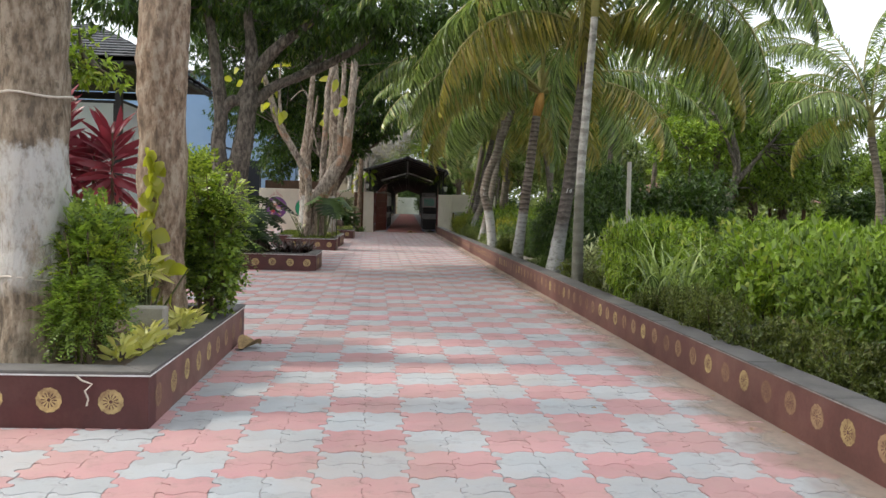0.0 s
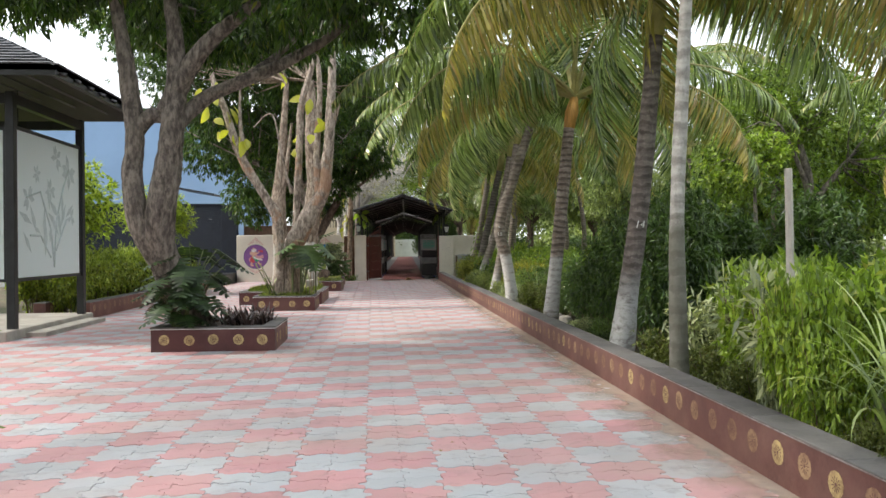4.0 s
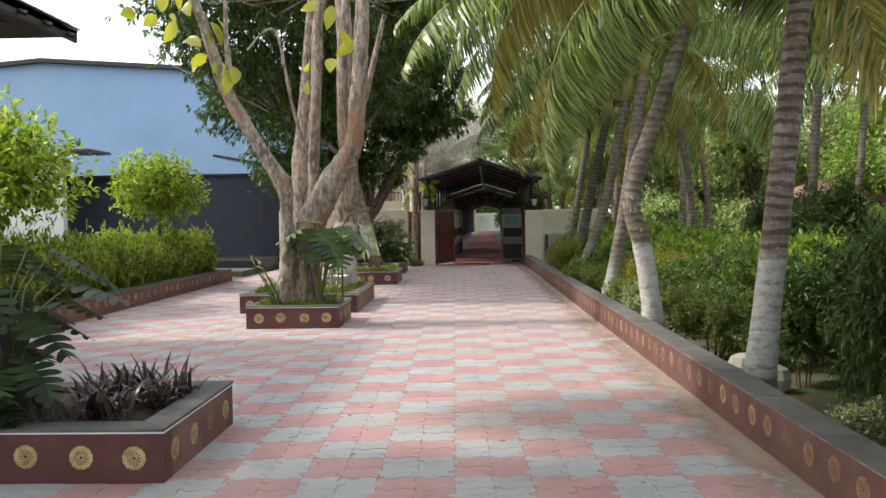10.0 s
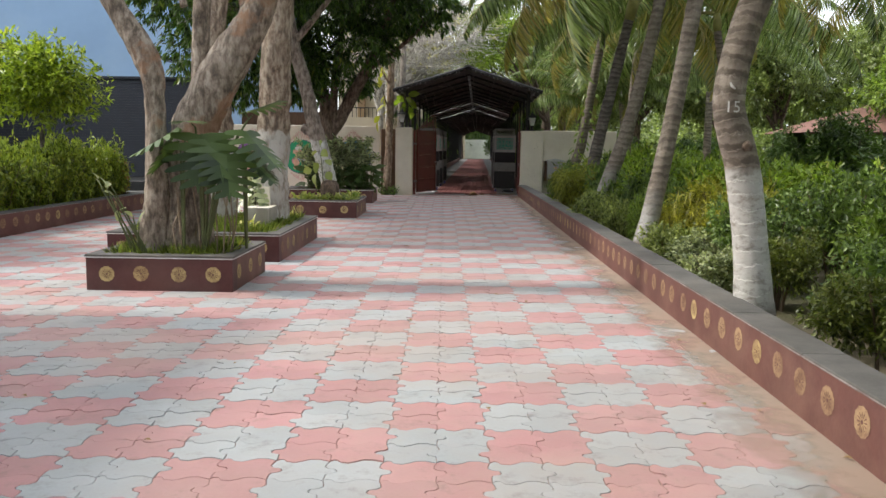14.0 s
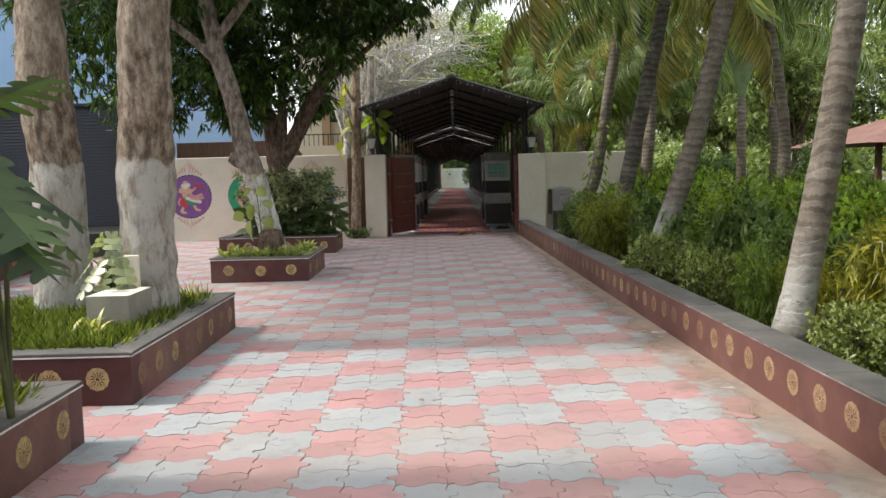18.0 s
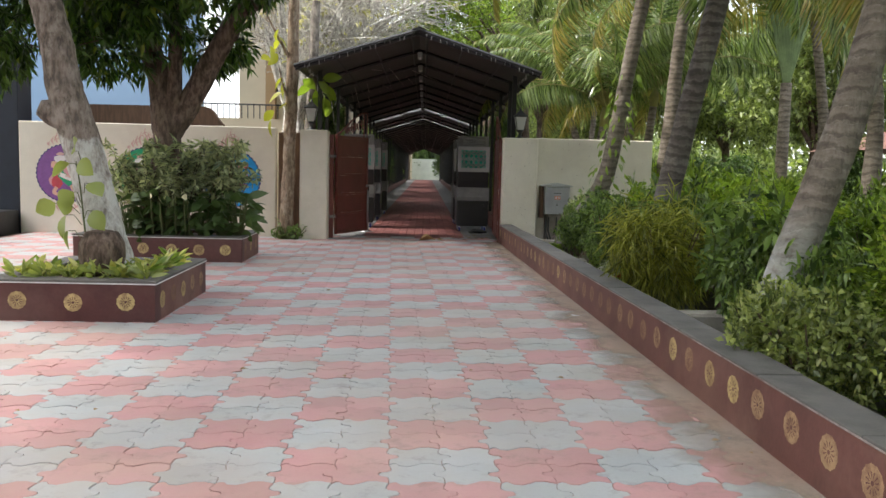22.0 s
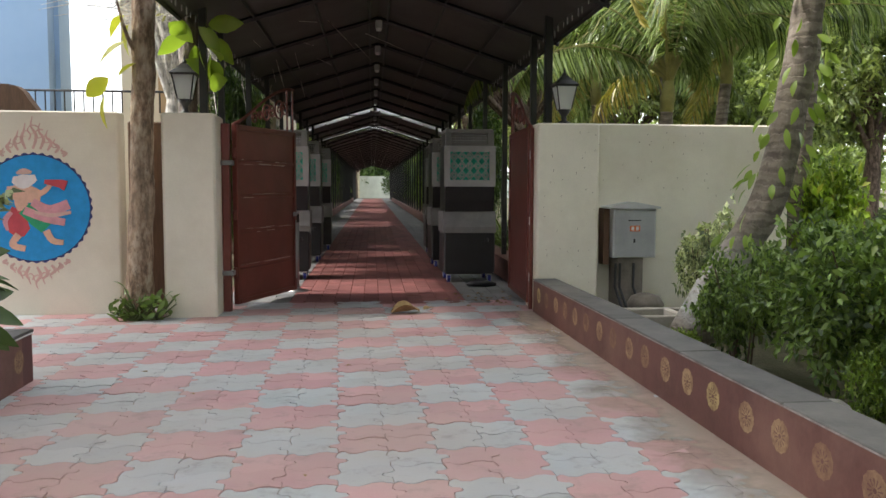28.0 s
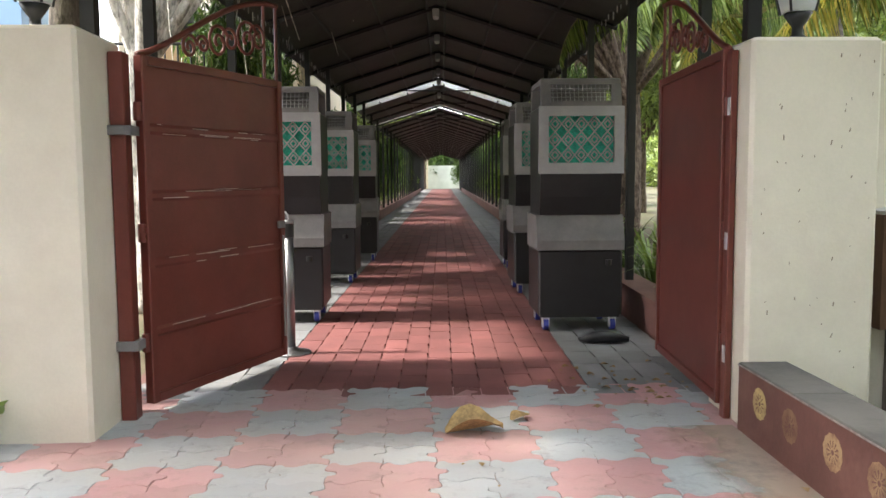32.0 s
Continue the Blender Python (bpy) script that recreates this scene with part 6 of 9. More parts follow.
trunk_number("15", 0.115, 2.70, 22.62, 1.72, 0.125, "white painted number 15", numbered)
trunk_number("14", 0.12, 3.20, 14.45, 1.70, 0.135, "white painted number 14", dark_palm, 0.25)
part("brush_mark", Geo().tube([(2.655, 22.495, 1.93), (2.665, 22.49, 1.905), (2.69, 22.485, 1.885)], [0.006, 0.011, 0.005], 5), GREYPAINT, numbered, "white paint mark")
part("knot_hole", Geo().tube([(2.80, 22.56, 1.48), (2.805, 22.498, 1.475), (2.81, 22.488, 1.47)], [0.045, 0.042, 0.02], 9, True, 0.25), B_DARK, numbered, "dark knot in the bark", True)
rv = np.random.default_rng(17)
VP = np.array([(3.62, 39.2, 0.55), (4.02, 39.2, 1.2), (4.2, 39.2, 2.0), (4.35, 39.2, 3.0), (4.58, 39.2, 4.4)])
# palms further into the garden and behind the wall
for k, (x, y, h, s) in enumerate(((5.05, 44.6, 2.4, 0.72), (5.4, 47.6, 2.8, 0.72), (6.6, 46.0, 3.0, 0.85), (7.4, 37.5, 4.4, 1.0), (8.2, 30.5, 4.8, 1.0), (9.5, 43.0, 4.6, 1.0), (10.5, 26.0, 5.6, 1.0), (7.2, 49.5, 4.6, 0.9), (11.6, 35.5, 4.8, 1.0), (12.7, 20.5, 3.5, 0.9), (7.5, 56.0, 4.0, 0.9))):
    palm([(x, y, -0.06), (x + 0.1, y, h * 0.5), (x + 0.25 * (-1) ** k, y, h)], 0.13, (x + 0.28 * (-1) ** k, y, h + 0.45), 40 + k, P_PLAIN, "coconut palm deeper in the garden", nfr=15 if k > 2 else 20, size=s, old=1, lower=0.0 if k > 2 else -16.0)

# a fan-shaped traveller's palm
tp = thing("travellers_palm", "traveller's palm with an upright fan of pale green stalks", "palm tree")
TX, TY, TZ = 8.64, 42.8, 3.2
part("trunk", Geo().tube([(TX, TY, -0.06), (TX, TY, TZ + 0.1)], [0.14, 0.11], 10, True, 0.1), P_PLAIN, tp, "", True)
for k in range(9):
    a = radians(-15 + 3.75 * k)
    L = 2.7
    pts = [(TX + math.sin(a) * L * u, TY, TZ + math.cos(a) * L * u) for u in (0, 0.35, 0.7, 1.0)]
    st_ = part("stalk", Geo().tube(pts, [0.06, 0.04, 0.028, 0.012], 5), STALK, tp)
    rng = np.random.default_rng(k)
    u = np.linspace(0.55, 1.2, 26)
    P = np.stack([TX + math.sin(a) * L * u, np.full(26, TY), TZ + math.cos(a) * L * u], 1)
    D = np.stack([np.where(np.arange(26) % 2, 1, -1) * math.cos(a) + math.sin(a) * 0.8, rng.normal(0, 0.2, 26), -np.where(np.arange(26) % 2, 1, -1) * math.sin(a) + math.cos(a) * 0.6 - 0.3], 1)
    part("leaf_blade", leaf_mesh("leaf_blade", rng, P, D, 0.5, 0.09), L_PALM, st_)


# ---- trees in the planters ----
def tree(name, label, limbs, bark, blobs, whorls, per, L, W, leaf, seed, droop=0.5, ntw=18, group="trees in planters", sides=18):
    """A tree of limbs (points with radius), thin branches and leaves in blobs."""
    t = thing(name, label, "tree", group)
    g = Geo()
    ends = []
    for i, pts in enumerate(limbs):
        lg = Geo()
        Q = limb(lg, pts, sides)
        ends += [tuple(q[:3]) for q in Q[len(Q) // 2:]]
        part("trunk" if i == 0 else "limb", lg, bark, t, "", True)
    rng = np.random.default_rng(seed)
    if blobs:
        tg = Geo()
        P, _ = blob_points(rng, blobs, ntw, 0.2)
        twigs(tg, rng, ends, P.tolist())
        part("branch_work", tg, bark, t, "", True)
        part("crown", crown("crown", seed, blobs, whorls, per, L, W, droop), leaf, t, "")
    return t


# crown blobs away from the trunk are added overhead, unseen, to shade the floor
tree("tree", "thick straight trunk with grey limewash and a tied cord",
     [[(-2.36, 5.68, 0.2, 0.28), (-2.37, 5.68, 0.6, 0.235), (-2.39, 5.69, 2.4, 0.215), (-2.42, 5.7, 6.5, 0.19)], [(-2.4, 5.7, 4.6, 0.10), (-1.6, 5.0, 6.0, 0.06)]], B_WASH_A,
     [((-2.4, 5.6, 7.4), (2.4, 2.0, 1.0)), ((-1.2, 4.6, 6.9), (1.3, 1.2, 0.7)), ((-4.6, 2.6, 7.6), (2.0, 1.9, 0.9)), ((-2.6, 1.2, 8.0), (2.0, 1.7, 0.8)), ((-6.0, 4.6, 7.4), (1.6, 1.6, 0.8))], 1700, 9, 0.19, 0.05, L_MANGO, 1, 0.7)
tree("tree", "small bright-green leafy tree behind the cordylines",
     [[(-3.85, 8.05, 0.2, 0.05), (-3.8, 8.1, 1.4, 0.04), (-3.7, 8.15, 2.5, 0.025)], [(-3.75, 8.1, 2.0, 0.02), (-3.3, 8.15, 2.5, 0.012), (-2.95, 8.2, 2.72, 0.006)]], B_GREY,
     [((-3.5, 8.15, 2.75), (0.45, 0.35, 0.22)), ((-3.1, 8.2, 2.66), (0.40, 0.3, 0.16)), ((-2.75, 8.2, 2.56), (0.24, 0.2, 0.09)), ((-3.9, 8.1, 2.9), (0.45, 0.4, 0.3)), ((-3.25, 8.2, 2.9), (0.35, 0.3, 0.14))], 420, 6, 0.085, 0.040, L_LIGHT, 21, 0.3, 26)
for z in (2.05, 0.86):
    cd = solo("cord", Geo().tube([(-2.38 + 0.245 * math.cos(a * math.pi / 10), 5.69 + 0.245 * math.sin(a * math.pi / 10), z + 0.012 * math.sin(a)) for a in range(21)], 0.008, 5), ROPE, "pale cord tied round the trunk", "cord")
cd = solo("cord", Geo().tube([(-1.86, 5.0, 0.33), (-1.82, 4.995, 0.30), (-1.76, 4.99, 0.28), (-1.80, 4.985, 0.24), (-1.78, 4.985, 0.19), (-1.79, 4.985, 0.15)], 0.006, 5), ROPE, "loose white cord hanging over the planter edge", "cord")
# the far-spread crown blobs are unseen additions that throw shade on the paving
tree("tree", "bare pale brown trunk with knots in the large planter",
     [[(-1.97, 7.3, 0.2, 0.23), (-1.97, 7.3, 0.8, 0.2), (-1.98, 7.3, 2.2, 0.205), (-1.95, 7.3, 4.0, 0.19), (-1.9, 7.3, 6.8, 0.16)], [(-1.95, 7.2, 4.8, 0.09), (-2.9, 7.8, 6.0, 0.05)]], B_BROWN,
     [((-2.2, 7.4, 7.6), (1.9, 1.8, 0.9)), ((-4.8, 9.6, 7.8), (2.2, 2.0, 0.9)), ((-2.8, 11.2, 8.2), (2.2, 1.8, 0.8)), ((-6.4, 12.0, 7.6), (1.8, 1.8, 0.8)), ((-4.2, 7.6, 7.9), (1.8, 1.6, 0.8)), ((-8.2, 10.4, 7.6), (2.0, 2.0, 0.8)), ((-8.0, 14.0, 7.4), (2.0, 2.0, 0.8)), ((-5.8, 14.6, 7.6), (1.8, 1.6, 0.8))], 3900, 9, 0.19, 0.05, L_MANGO, 2, 0.7)
tree("tree", "forked grey tree with spreading limbs and hanging leaves",
     [[(-2.62, 17.45, 0.2, 0.31), (-2.85, 17.3, 0.8, 0.245), (-3.04, 17.0, 1.4, 0.22), (-3.01, 16.8, 2.0, 0.20), (-2.88, 16.75, 2.75, 0.185), (-2.80, 16.75, 3.4, 0.16), (-2.78, 16.8, 4.3, 0.12), (-2.9, 16.8, 5.6, 0.07)],
      [(-3.02, 17.05, 1.15, 0.17), (-3.30, 16.85, 1.85, 0.165), (-3.40, 16.8, 2.5, 0.15), (-3.36, 16.8, 3.1, 0.14), (-3.5, 16.8, 4.3, 0.11), (-3.7, 16.8, 5.6, 0.06)]]
     + [[(-3.38, 16.81, 3.10, 0.11), (-3.16, 16.81, 3.38, 0.11), (-2.94, 16.81, 3.38, 0.1)],
      [(-2.92, 16.81, 3.43, 0.15), (-2.59, 16.71, 4.04, 0.13), (-2.17, 16.62, 4.51, 0.11), (-1.51, 16.43, 4.99, 0.08), (-0.85, 16.15, 5.65, 0.04)],
      [(-2.88, 16.85, 3.19, 0.12), (-2.36, 16.99, 3.71, 0.105), (-1.51, 17.18, 4.14, 0.09), (-0.75, 17.37, 4.61, 0.07), (0.09, 17.56, 5.27, 0.045)],
      [(-1.79, 17.09, 4.04, 0.06), (-1.23, 17.75, 4.70, 0.04), (-0.94, 18.31, 5.36, 0.02)]], B_GREY,
     [((-4.9, 16.6, 5.3), (1.1, 1.1, 0.6)), ((-3.2, 16.8, 5.7), (1.3, 1.2, 0.7)), ((-1.2, 16.6, 5.3), (1.2, 1.0, 0.6)), ((0.2, 17.2, 5.2), (1.1, 0.9, 0.55)), ((1.5, 17.2, 5.4), (1.0, 0.9, 0.5)), ((-0.3, 15.8, 5.2), (0.9, 0.8, 0.45)), ((-2.2, 18.4, 5.0), (1.1, 0.8, 0.5)), ((-1.0, 18.8, 5.3), (1.0, 0.8, 0.45)), ((-3.4, 18.6, 5.6), (1.2, 0.9, 0.6))],
     2600, 9, 0.20, 0.048, L_MANGO, 3, 0.8, 26)
tree("tree", "multi-stemmed brown-barked tree with a few large yellow-green leaves",
     [[(-2.10, 24.95, 0.2, 0.32), (-2.08, 24.95, 0.7, 0.24), (-2.05, 24.95, 1.2, 0.225), (-1.98, 24.95, 1.62, 0.23), (-1.79, 24.95, 2.0, 0.22), (-1.53, 24.95, 2.42, 0.195), (-1.27, 24.92, 2.9, 0.165), (-1.18, 24.9, 3.6, 0.135), (-1.08, 24.85, 5.0, 0.105), (-1.05, 24.8, 6.2, 0.085), (-1.2, 24.8, 7.4, 0.05)],
      [(-2.40, 24.8, 0.25, 0.20), (-2.34, 24.8, 1.0, 0.125), (-2.34, 24.8, 1.9, 0.105), (-2.42, 24.8, 2.3, 0.125), (-2.73, 24.8, 2.82, 0.105), (-3.28, 24.8, 3.8, 0.10), (-3.6, 24.8, 4.8, 0.085), (-3.9, 24.8, 5.6, 0.06), (-4.0, 24.8, 6.8, 0.03)]]
     + [[(-1.97, 25.05, 1.8, 0.10), (-1.95, 25.1, 2.5, 0.09), (-1.86, 25.1, 4.2, 0.088), (-1.82, 25.1, 5.0, 0.08), (-1.54, 25.1, 6.0, 0.06), (-1.4, 25.1, 7.2, 0.04)],
      [(-1.42, 24.95, 2.8, 0.10), (-1.44, 25.0, 4.0, 0.08), (-1.36, 25.0, 5.4, 0.065), (-1.5, 25.0, 7.0, 0.04)],
      [(-2.05, 24.9, 2.8, 0.035), (-2.25, 24.9, 3.6, 0.028), (-2.5, 24.9, 4.7, 0.022), (-2.95, 24.9, 4.4, 0.012)],
      [(-3.2, 24.8, 3.9, 0.06), (-3.25, 24.8, 4.7, 0.04), (-3.2, 24.7, 5.6, 0.02)]], B_TEAK, [], 0, 0, 0, 0, None, 4)


def broad_leaf(rng, p, d, L, W):
    """One oval leaf with a pointed tip, cupped along its rib and curling down."""
    sd = np.cross(d, rng.normal(size=3))
    sd /= np.linalg.norm(sd)
    nn = np.cross(sd, d)
    if nn[2] < 0:
        nn, sd = -nn, -sd
    V, F = [], []
    prof = [(0.0, 0.04), (0.12, 0.5), (0.32, 0.92), (0.55, 1.0), (0.76, 0.72), (0.92, 0.3), (1.0, 0.02)]
    for u, w in prof:
        c = p + d * L * u - nn * L * 0.25 * u * u
        V += [c + sd * W / 2 * w + nn * W * 0.14 * w, c, c - sd * W / 2 * w + nn * W * 0.14 * w]
    for i in range(len(prof) - 1):
        for k in range(2):
            a = 3 * i + k
            F.append((a, a + 1, a + 4, a + 3))
    return mesh_np("leaf", V, F, True)


def big_leaves(name, label, category, P, D, L, W, material, seed, stems=None, group=""):
    """Large single leaves on stalks."""
    t = thing(name, label, category, group)
    rng = np.random.default_rng(seed)
    P, D = np.array(P, float), np.array(D, float)
    for p, d in zip(P, unit(D)):
        part("leaf", broad_leaf(rng, p, d, L * rng.uniform(0.75, 1.2), W), material, t)
    if stems:
        for q, p in zip(stems, P):
            part("stalk", Geo().tube([q, p], [0.012, 0.006], 4, False), STEM, t)
    return t


rg = np.random.default_rng(5)
P = np.array([[-4.0, 24.7, 5.3], [-3.7, 24.7, 5.0], [-3.3, 24.7, 4.9], [-4.2, 24.7, 5.0], [-3.9, 24.6, 4.8], [-3.2, 24.7, 4.2], [-3.0, 24.7, 5.5], [-3.5, 24.7, 5.6], [-1.9, 24.8, 3.9], [-1.5, 24.8, 4.0], [-1.7, 24.9, 5.2], [-3.1, 24.6, 4.0], [-4.4, 24.7, 5.1], [-3.6, 24.6, 4.4], [-2.1, 24.8, 5.5], [-1.2, 24.7, 4.6]])
P = np.repeat(P, 2, 0) + rg.normal(0, 0.14, (32, 3))
big_leaves("teak_leaves", "large yellow-green hanging teak leaves on thin shoots", "leaves", P, rg.normal(0, 0.6, (32, 3)) + [0, -0.2, -0.7], 0.36, 0.20, L_YELLOW, 6)

# the highest crown blobs are added above the view to shade the plaza
tree("tree", "limewashed trunk with flaking brown bark in the grassy planter",
     [[(-2.02, 28.35, 0.2, 0.29), (-1.97, 28.35, 0.7, 0.245), (-1.93, 28.3, 1.6, 0.225), (-1.88, 28.25, 2.4, 0.215), (-1.8, 28.2, 3.6, 0.2), (-1.9, 28.2, 6.2, 0.14)], [(-1.86, 28.2, 3.0, 0.10), (-1.4, 27.9, 4.2, 0.07), (-1.0, 27.6, 5.6, 0.04)]], B_WASH,
     [((-2.0, 30.2, 8.8), (1.4, 1.3, 0.7)), ((-1.2, 29.6, 7.2), (1.4, 1.2, 0.8)), ((-3.0, 29.8, 7.0), (1.5, 1.2, 0.9)), ((-0.2, 30.4, 6.4), (1.1, 1.0, 0.6)), ((-3.6, 30.6, 9.0), (2.0, 1.6, 0.9)), ((-2.6, 32.4, 8.8), (2.0, 2.0, 0.8))], 3400, 9, 0.19, 0.05, L_MANGO, 7, 0.7)
# this crown, set well off the trunk, is an unseen addition for shade
tree("tree", "second limewashed trunk with a hollow in the grassy planter",
     [[(-2.78, 28.5, 0.2, 0.27), (-2.75, 28.5, 0.7, 0.225), (-2.76, 28.45, 1.6, 0.21), (-2.80, 28.4, 2.6, 0.2), (-2.72, 28.4, 4.0, 0.13), (-2.55, 28.4, 6.2, 0.07)], [(-2.8, 28.4, 2.5, 0.10), (-2.6, 28.3, 3.5, 0.07), (-2.4, 28.2, 5.0, 0.03)]], B_WASH,
     [((-5.6, 31.4, 8.6), (2.2, 1.8, 1.0)), ((-4.0, 31.4, 8.2), (1.6, 1.4, 0.8)), ((-7.4, 30.0, 8.8), (2.0, 2.0, 0.9))], 1900, 9, 0.19, 0.05, L_MANGO, 8, 0.7)
# outer crown blobs above z 8 are added for the shade they cast
tree("tree", "leaning mango tree with limewashed foot in a planter",
     [[(-1.90, 33.75, 0.2, 0.23), (-1.95, 33.7, 0.65, 0.175), (-2.12, 33.7, 1.3, 0.165), (-2.28, 33.7, 1.9, 0.155), (-2.45, 33.7, 2.7, 0.14), (-2.7, 33.7, 3.6, 0.12), (-2.9, 33.7, 5.0, 0.08)],
      [(-2.28, 33.7, 1.72, 0.12), (-2.42, 33.68, 1.78, 0.11), (-2.52, 33.66, 1.82, 0.07)],
      [(-2.6, 33.7, 3.2, 0.08), (-3.4, 33.5, 3.9, 0.05), (-4.1, 33.3, 4.3, 0.03)], [(-2.7, 33.7, 3.5, 0.08), (-1.9, 33.5, 4.4, 0.05), (-1.2, 33.2, 5.2, 0.03)]], B_WASH_E,
     [((-4.1, 33.4, 3.9), (1.0, 1.1, 0.75)), ((-3.3, 33.8, 4.9), (1.3, 1.3, 0.9)), ((-1.9, 33.5, 5.2), (1.4, 1.3, 0.8)), ((-4.6, 33.2, 3.3), (0.6, 0.7, 0.5)), ((-2.8, 33.4, 6.2), (1.6, 1.5, 0.8)), ((-4.6, 34.6, 5.4), (1.3, 1.3, 1.1)), ((-3.2, 35.0, 7.2), (2.0, 1.6, 1.1)), ((-6.2, 34.8, 7.0), (1.9, 1.8, 1.3)), ((-5.4, 32.6, 6.0), (1.0, 1.2, 0.9)), ((-4.4, 33.4, 8.2), (2.2, 2.0, 1.2)), ((-1.0, 34.6, 6.6), (1.5, 1.4, 0.9)), ((-6.6, 32.6, 8.6), (2.2, 2.2, 1.0)), ((-7.4, 36.0, 8.4), (2.2, 2.0, 1.1))],
     4900, 10, 0.19, 0.05, L_MANGO, 9, 0.8, 36)
tree("tree", "dark spreading mango tree with dense hanging leaves by the wall",
     [[(-2.62, 38.0, 0.2, 0.27), (-2.62, 38.0, 1.0, 0.22), (-2.62, 38.05, 1.8, 0.2), (-2.76, 38.1, 2.6, 0.17), (-3.05, 38.1, 3.5, 0.14), (-3.4, 38.2, 5.0, 0.08)],
      [(-2.6, 38.05, 1.75, 0.18), (-2.28, 38.05, 2.25, 0.165), (-1.75, 38.0, 3.2, 0.15), (-1.35, 37.9, 4.0, 0.12), (-0.9, 37.7, 5.2, 0.07)],
      [(-2.5, 38.0, 2.0, 0.10), (-2.45, 37.9, 3.2, 0.09), (-2.2, 37.6, 4.6, 0.05)], [(-1.6, 38.0, 3.4, 0.07), (-0.7, 37.7, 4.0, 0.05), (0.0, 37.4, 4.6, 0.03)]], B_DARK,
     [((-3.9, 37.9, 4.0), (1.2, 1.3, 0.9)), ((-2.6, 37.6, 4.9), (1.4, 1.4, 0.9)), ((-1.1, 37.6, 4.9), (1.3, 1.3, 0.75)), ((-0.1, 37.4, 5.0), (0.8, 1.0, 0.6)), ((-4.9, 37.5, 3.15), (0.85, 0.9, 0.8)), ((-3.3, 37.2, 3.55), (0.9, 0.8, 0.6)), ((-1.5, 37.2, 3.8), (0.8, 0.7, 0.42)), ((-2.2, 38.2, 6.2), (2.2, 1.8, 0.9))]
     + [ ((-2.9, 37.4, 3.5), (0.8, 0.8, 0.5)), ((-3.3, 37.5, 2.85), (0.55, 0.6, 0.38)), ((-2.1, 38.6, 3.1), (0.6, 0.5, 0.4)), ((-4.2, 38.0, 5.4), (1.3, 1.3, 1.0)), ((-6.4, 38.2, 5.6), (1.6, 1.6, 1.2)), ((-5.2, 39.5, 5.3), (1.2, 1.0, 0.8)), ((-3.4, 39.8, 6.2), (1.4, 1.1, 0.8)), ((-6.8, 40.5, 6.6), (1.6, 1.2, 1.0)), ((-2.4, 38.0, 7.4), (2.0, 1.8, 1.2)), ((-1.1, 36.8, 7.6), (1.5, 1.3, 1.2)), ((-0.2, 36.4, 6.1), (1.0, 1.0, 0.6))],
     7000, 10, 0.19, 0.05, L_MANGO, 10, 0.8, 52)
tree("tree", "slender brown teak trunk growing against the gate pillar",
     [[(-1.40, 41.32, -0.05, 0.15), (-1.38, 41.32, 0.3, 0.125), (-1.34, 41.32, 1.2, 0.118), (-1.31, 41.35, 2.2, 0.11), (-1.27, 41.36, 3.6, 0.10), (-1.25, 41.36, 6.5, 0.07)], [(-1.28, 41.35, 3.2, 0.035), (-1.55, 41.2, 3.7, 0.022), (-1.8, 41.1, 4.2, 0.008)], [(-1.30, 41.34, 2.5, 0.03), (-1.42, 41.24, 2.75, 0.02), (-1.5, 41.2, 3.1, 0.008)]], B_BROWN, [], 0, 0, 0, 0, None, 11, group="")
rg = np.random.default_rng(9)
P = np.array([[-1.35, 41.2, z] for z in (2.5, 2.7, 2.9, 3.1, 3.3, 3.5, 3.8, 4.1)]) + rg.normal(0, 0.14, (8, 3))
P = np.repeat(P, 2, 0) + rg.normal(0, 0.08, (16, 3))
big_leaves("teak_leaves", "bright yellow-green teak leaves hanging by the slender trunk", "leaves", P + [-0.12, 0, 0], rg.normal(0, 0.5, (16, 3)) + [-0.3, -0.3, -0.6], 0.30, 0.17, L_YELLOW, 6)
big_leaves("teak_leaves", "green teak leaves behind the gate pillar", "leaves", np.array([-0.85, 42.0, 2.75]) + rg.normal(0, 0.16, (14, 3)), rg.normal(0, 0.6, (14, 3)) + [0.3, -0.3, -0.5], 0.34, 0.2, L_LIGHT, 7)
solo("bare_tree", Geo().tube([(-1.12, 42.2, -0.05), (-1.05, 42.2, 2.0), (-0.95, 42.2, 4.5)], [0.12, 0.10, 0.08], 10, True, 0.15), B_GREY, "pale bare trunk behind the gate pillar", "tree", smooth=True)


# ---- shrubs ----
def shrub_mesh(seed, r, n, L, W, blobs=7, br=(0.4, 0.65), shell=0.35, droop=0.0):
    rng = np.random.default_rng(seed)
    bl = []
    for k in range(blobs):
        a, q = rng.uniform(0, 2 * math.pi), rng.uniform(0.1, 0.95 - br[1] * 0.6)
        bl.append(((r[0] * q * math.cos(a), r[1] * q * math.sin(a), r[2] * rng.uniform(0.75, 1.25)), (r[0] * rng.uniform(*br), r[1] * rng.uniform(*br), r[2] * rng.uniform(br[0] + 0.05, br[1] + 0.15))))
    return crown("foliage", seed, bl, n // 5, 5, L, W, droop, shell)


def shrub_stems(seed, r, n=9):
    rng = np.random.default_rng(seed)
    g = Geo()
    for k in range(n):
        a, q = rng.uniform(0, 2 * math.pi), rng.uniform(0.3, 0.75)
        g.tube([(0.08 * math.cos(a), 0.08 * math.sin(a), -0.03), (r[0] * q * 0.5 * math.cos(a), r[1] * q * 0.5 * math.sin(a), r[2] * 0.7), (r[0] * q * math.cos(a), r[1] * q * math.sin(a), r[2] * 1.4)], [0.014, 0.010, 0.004], 5, False)
    return g


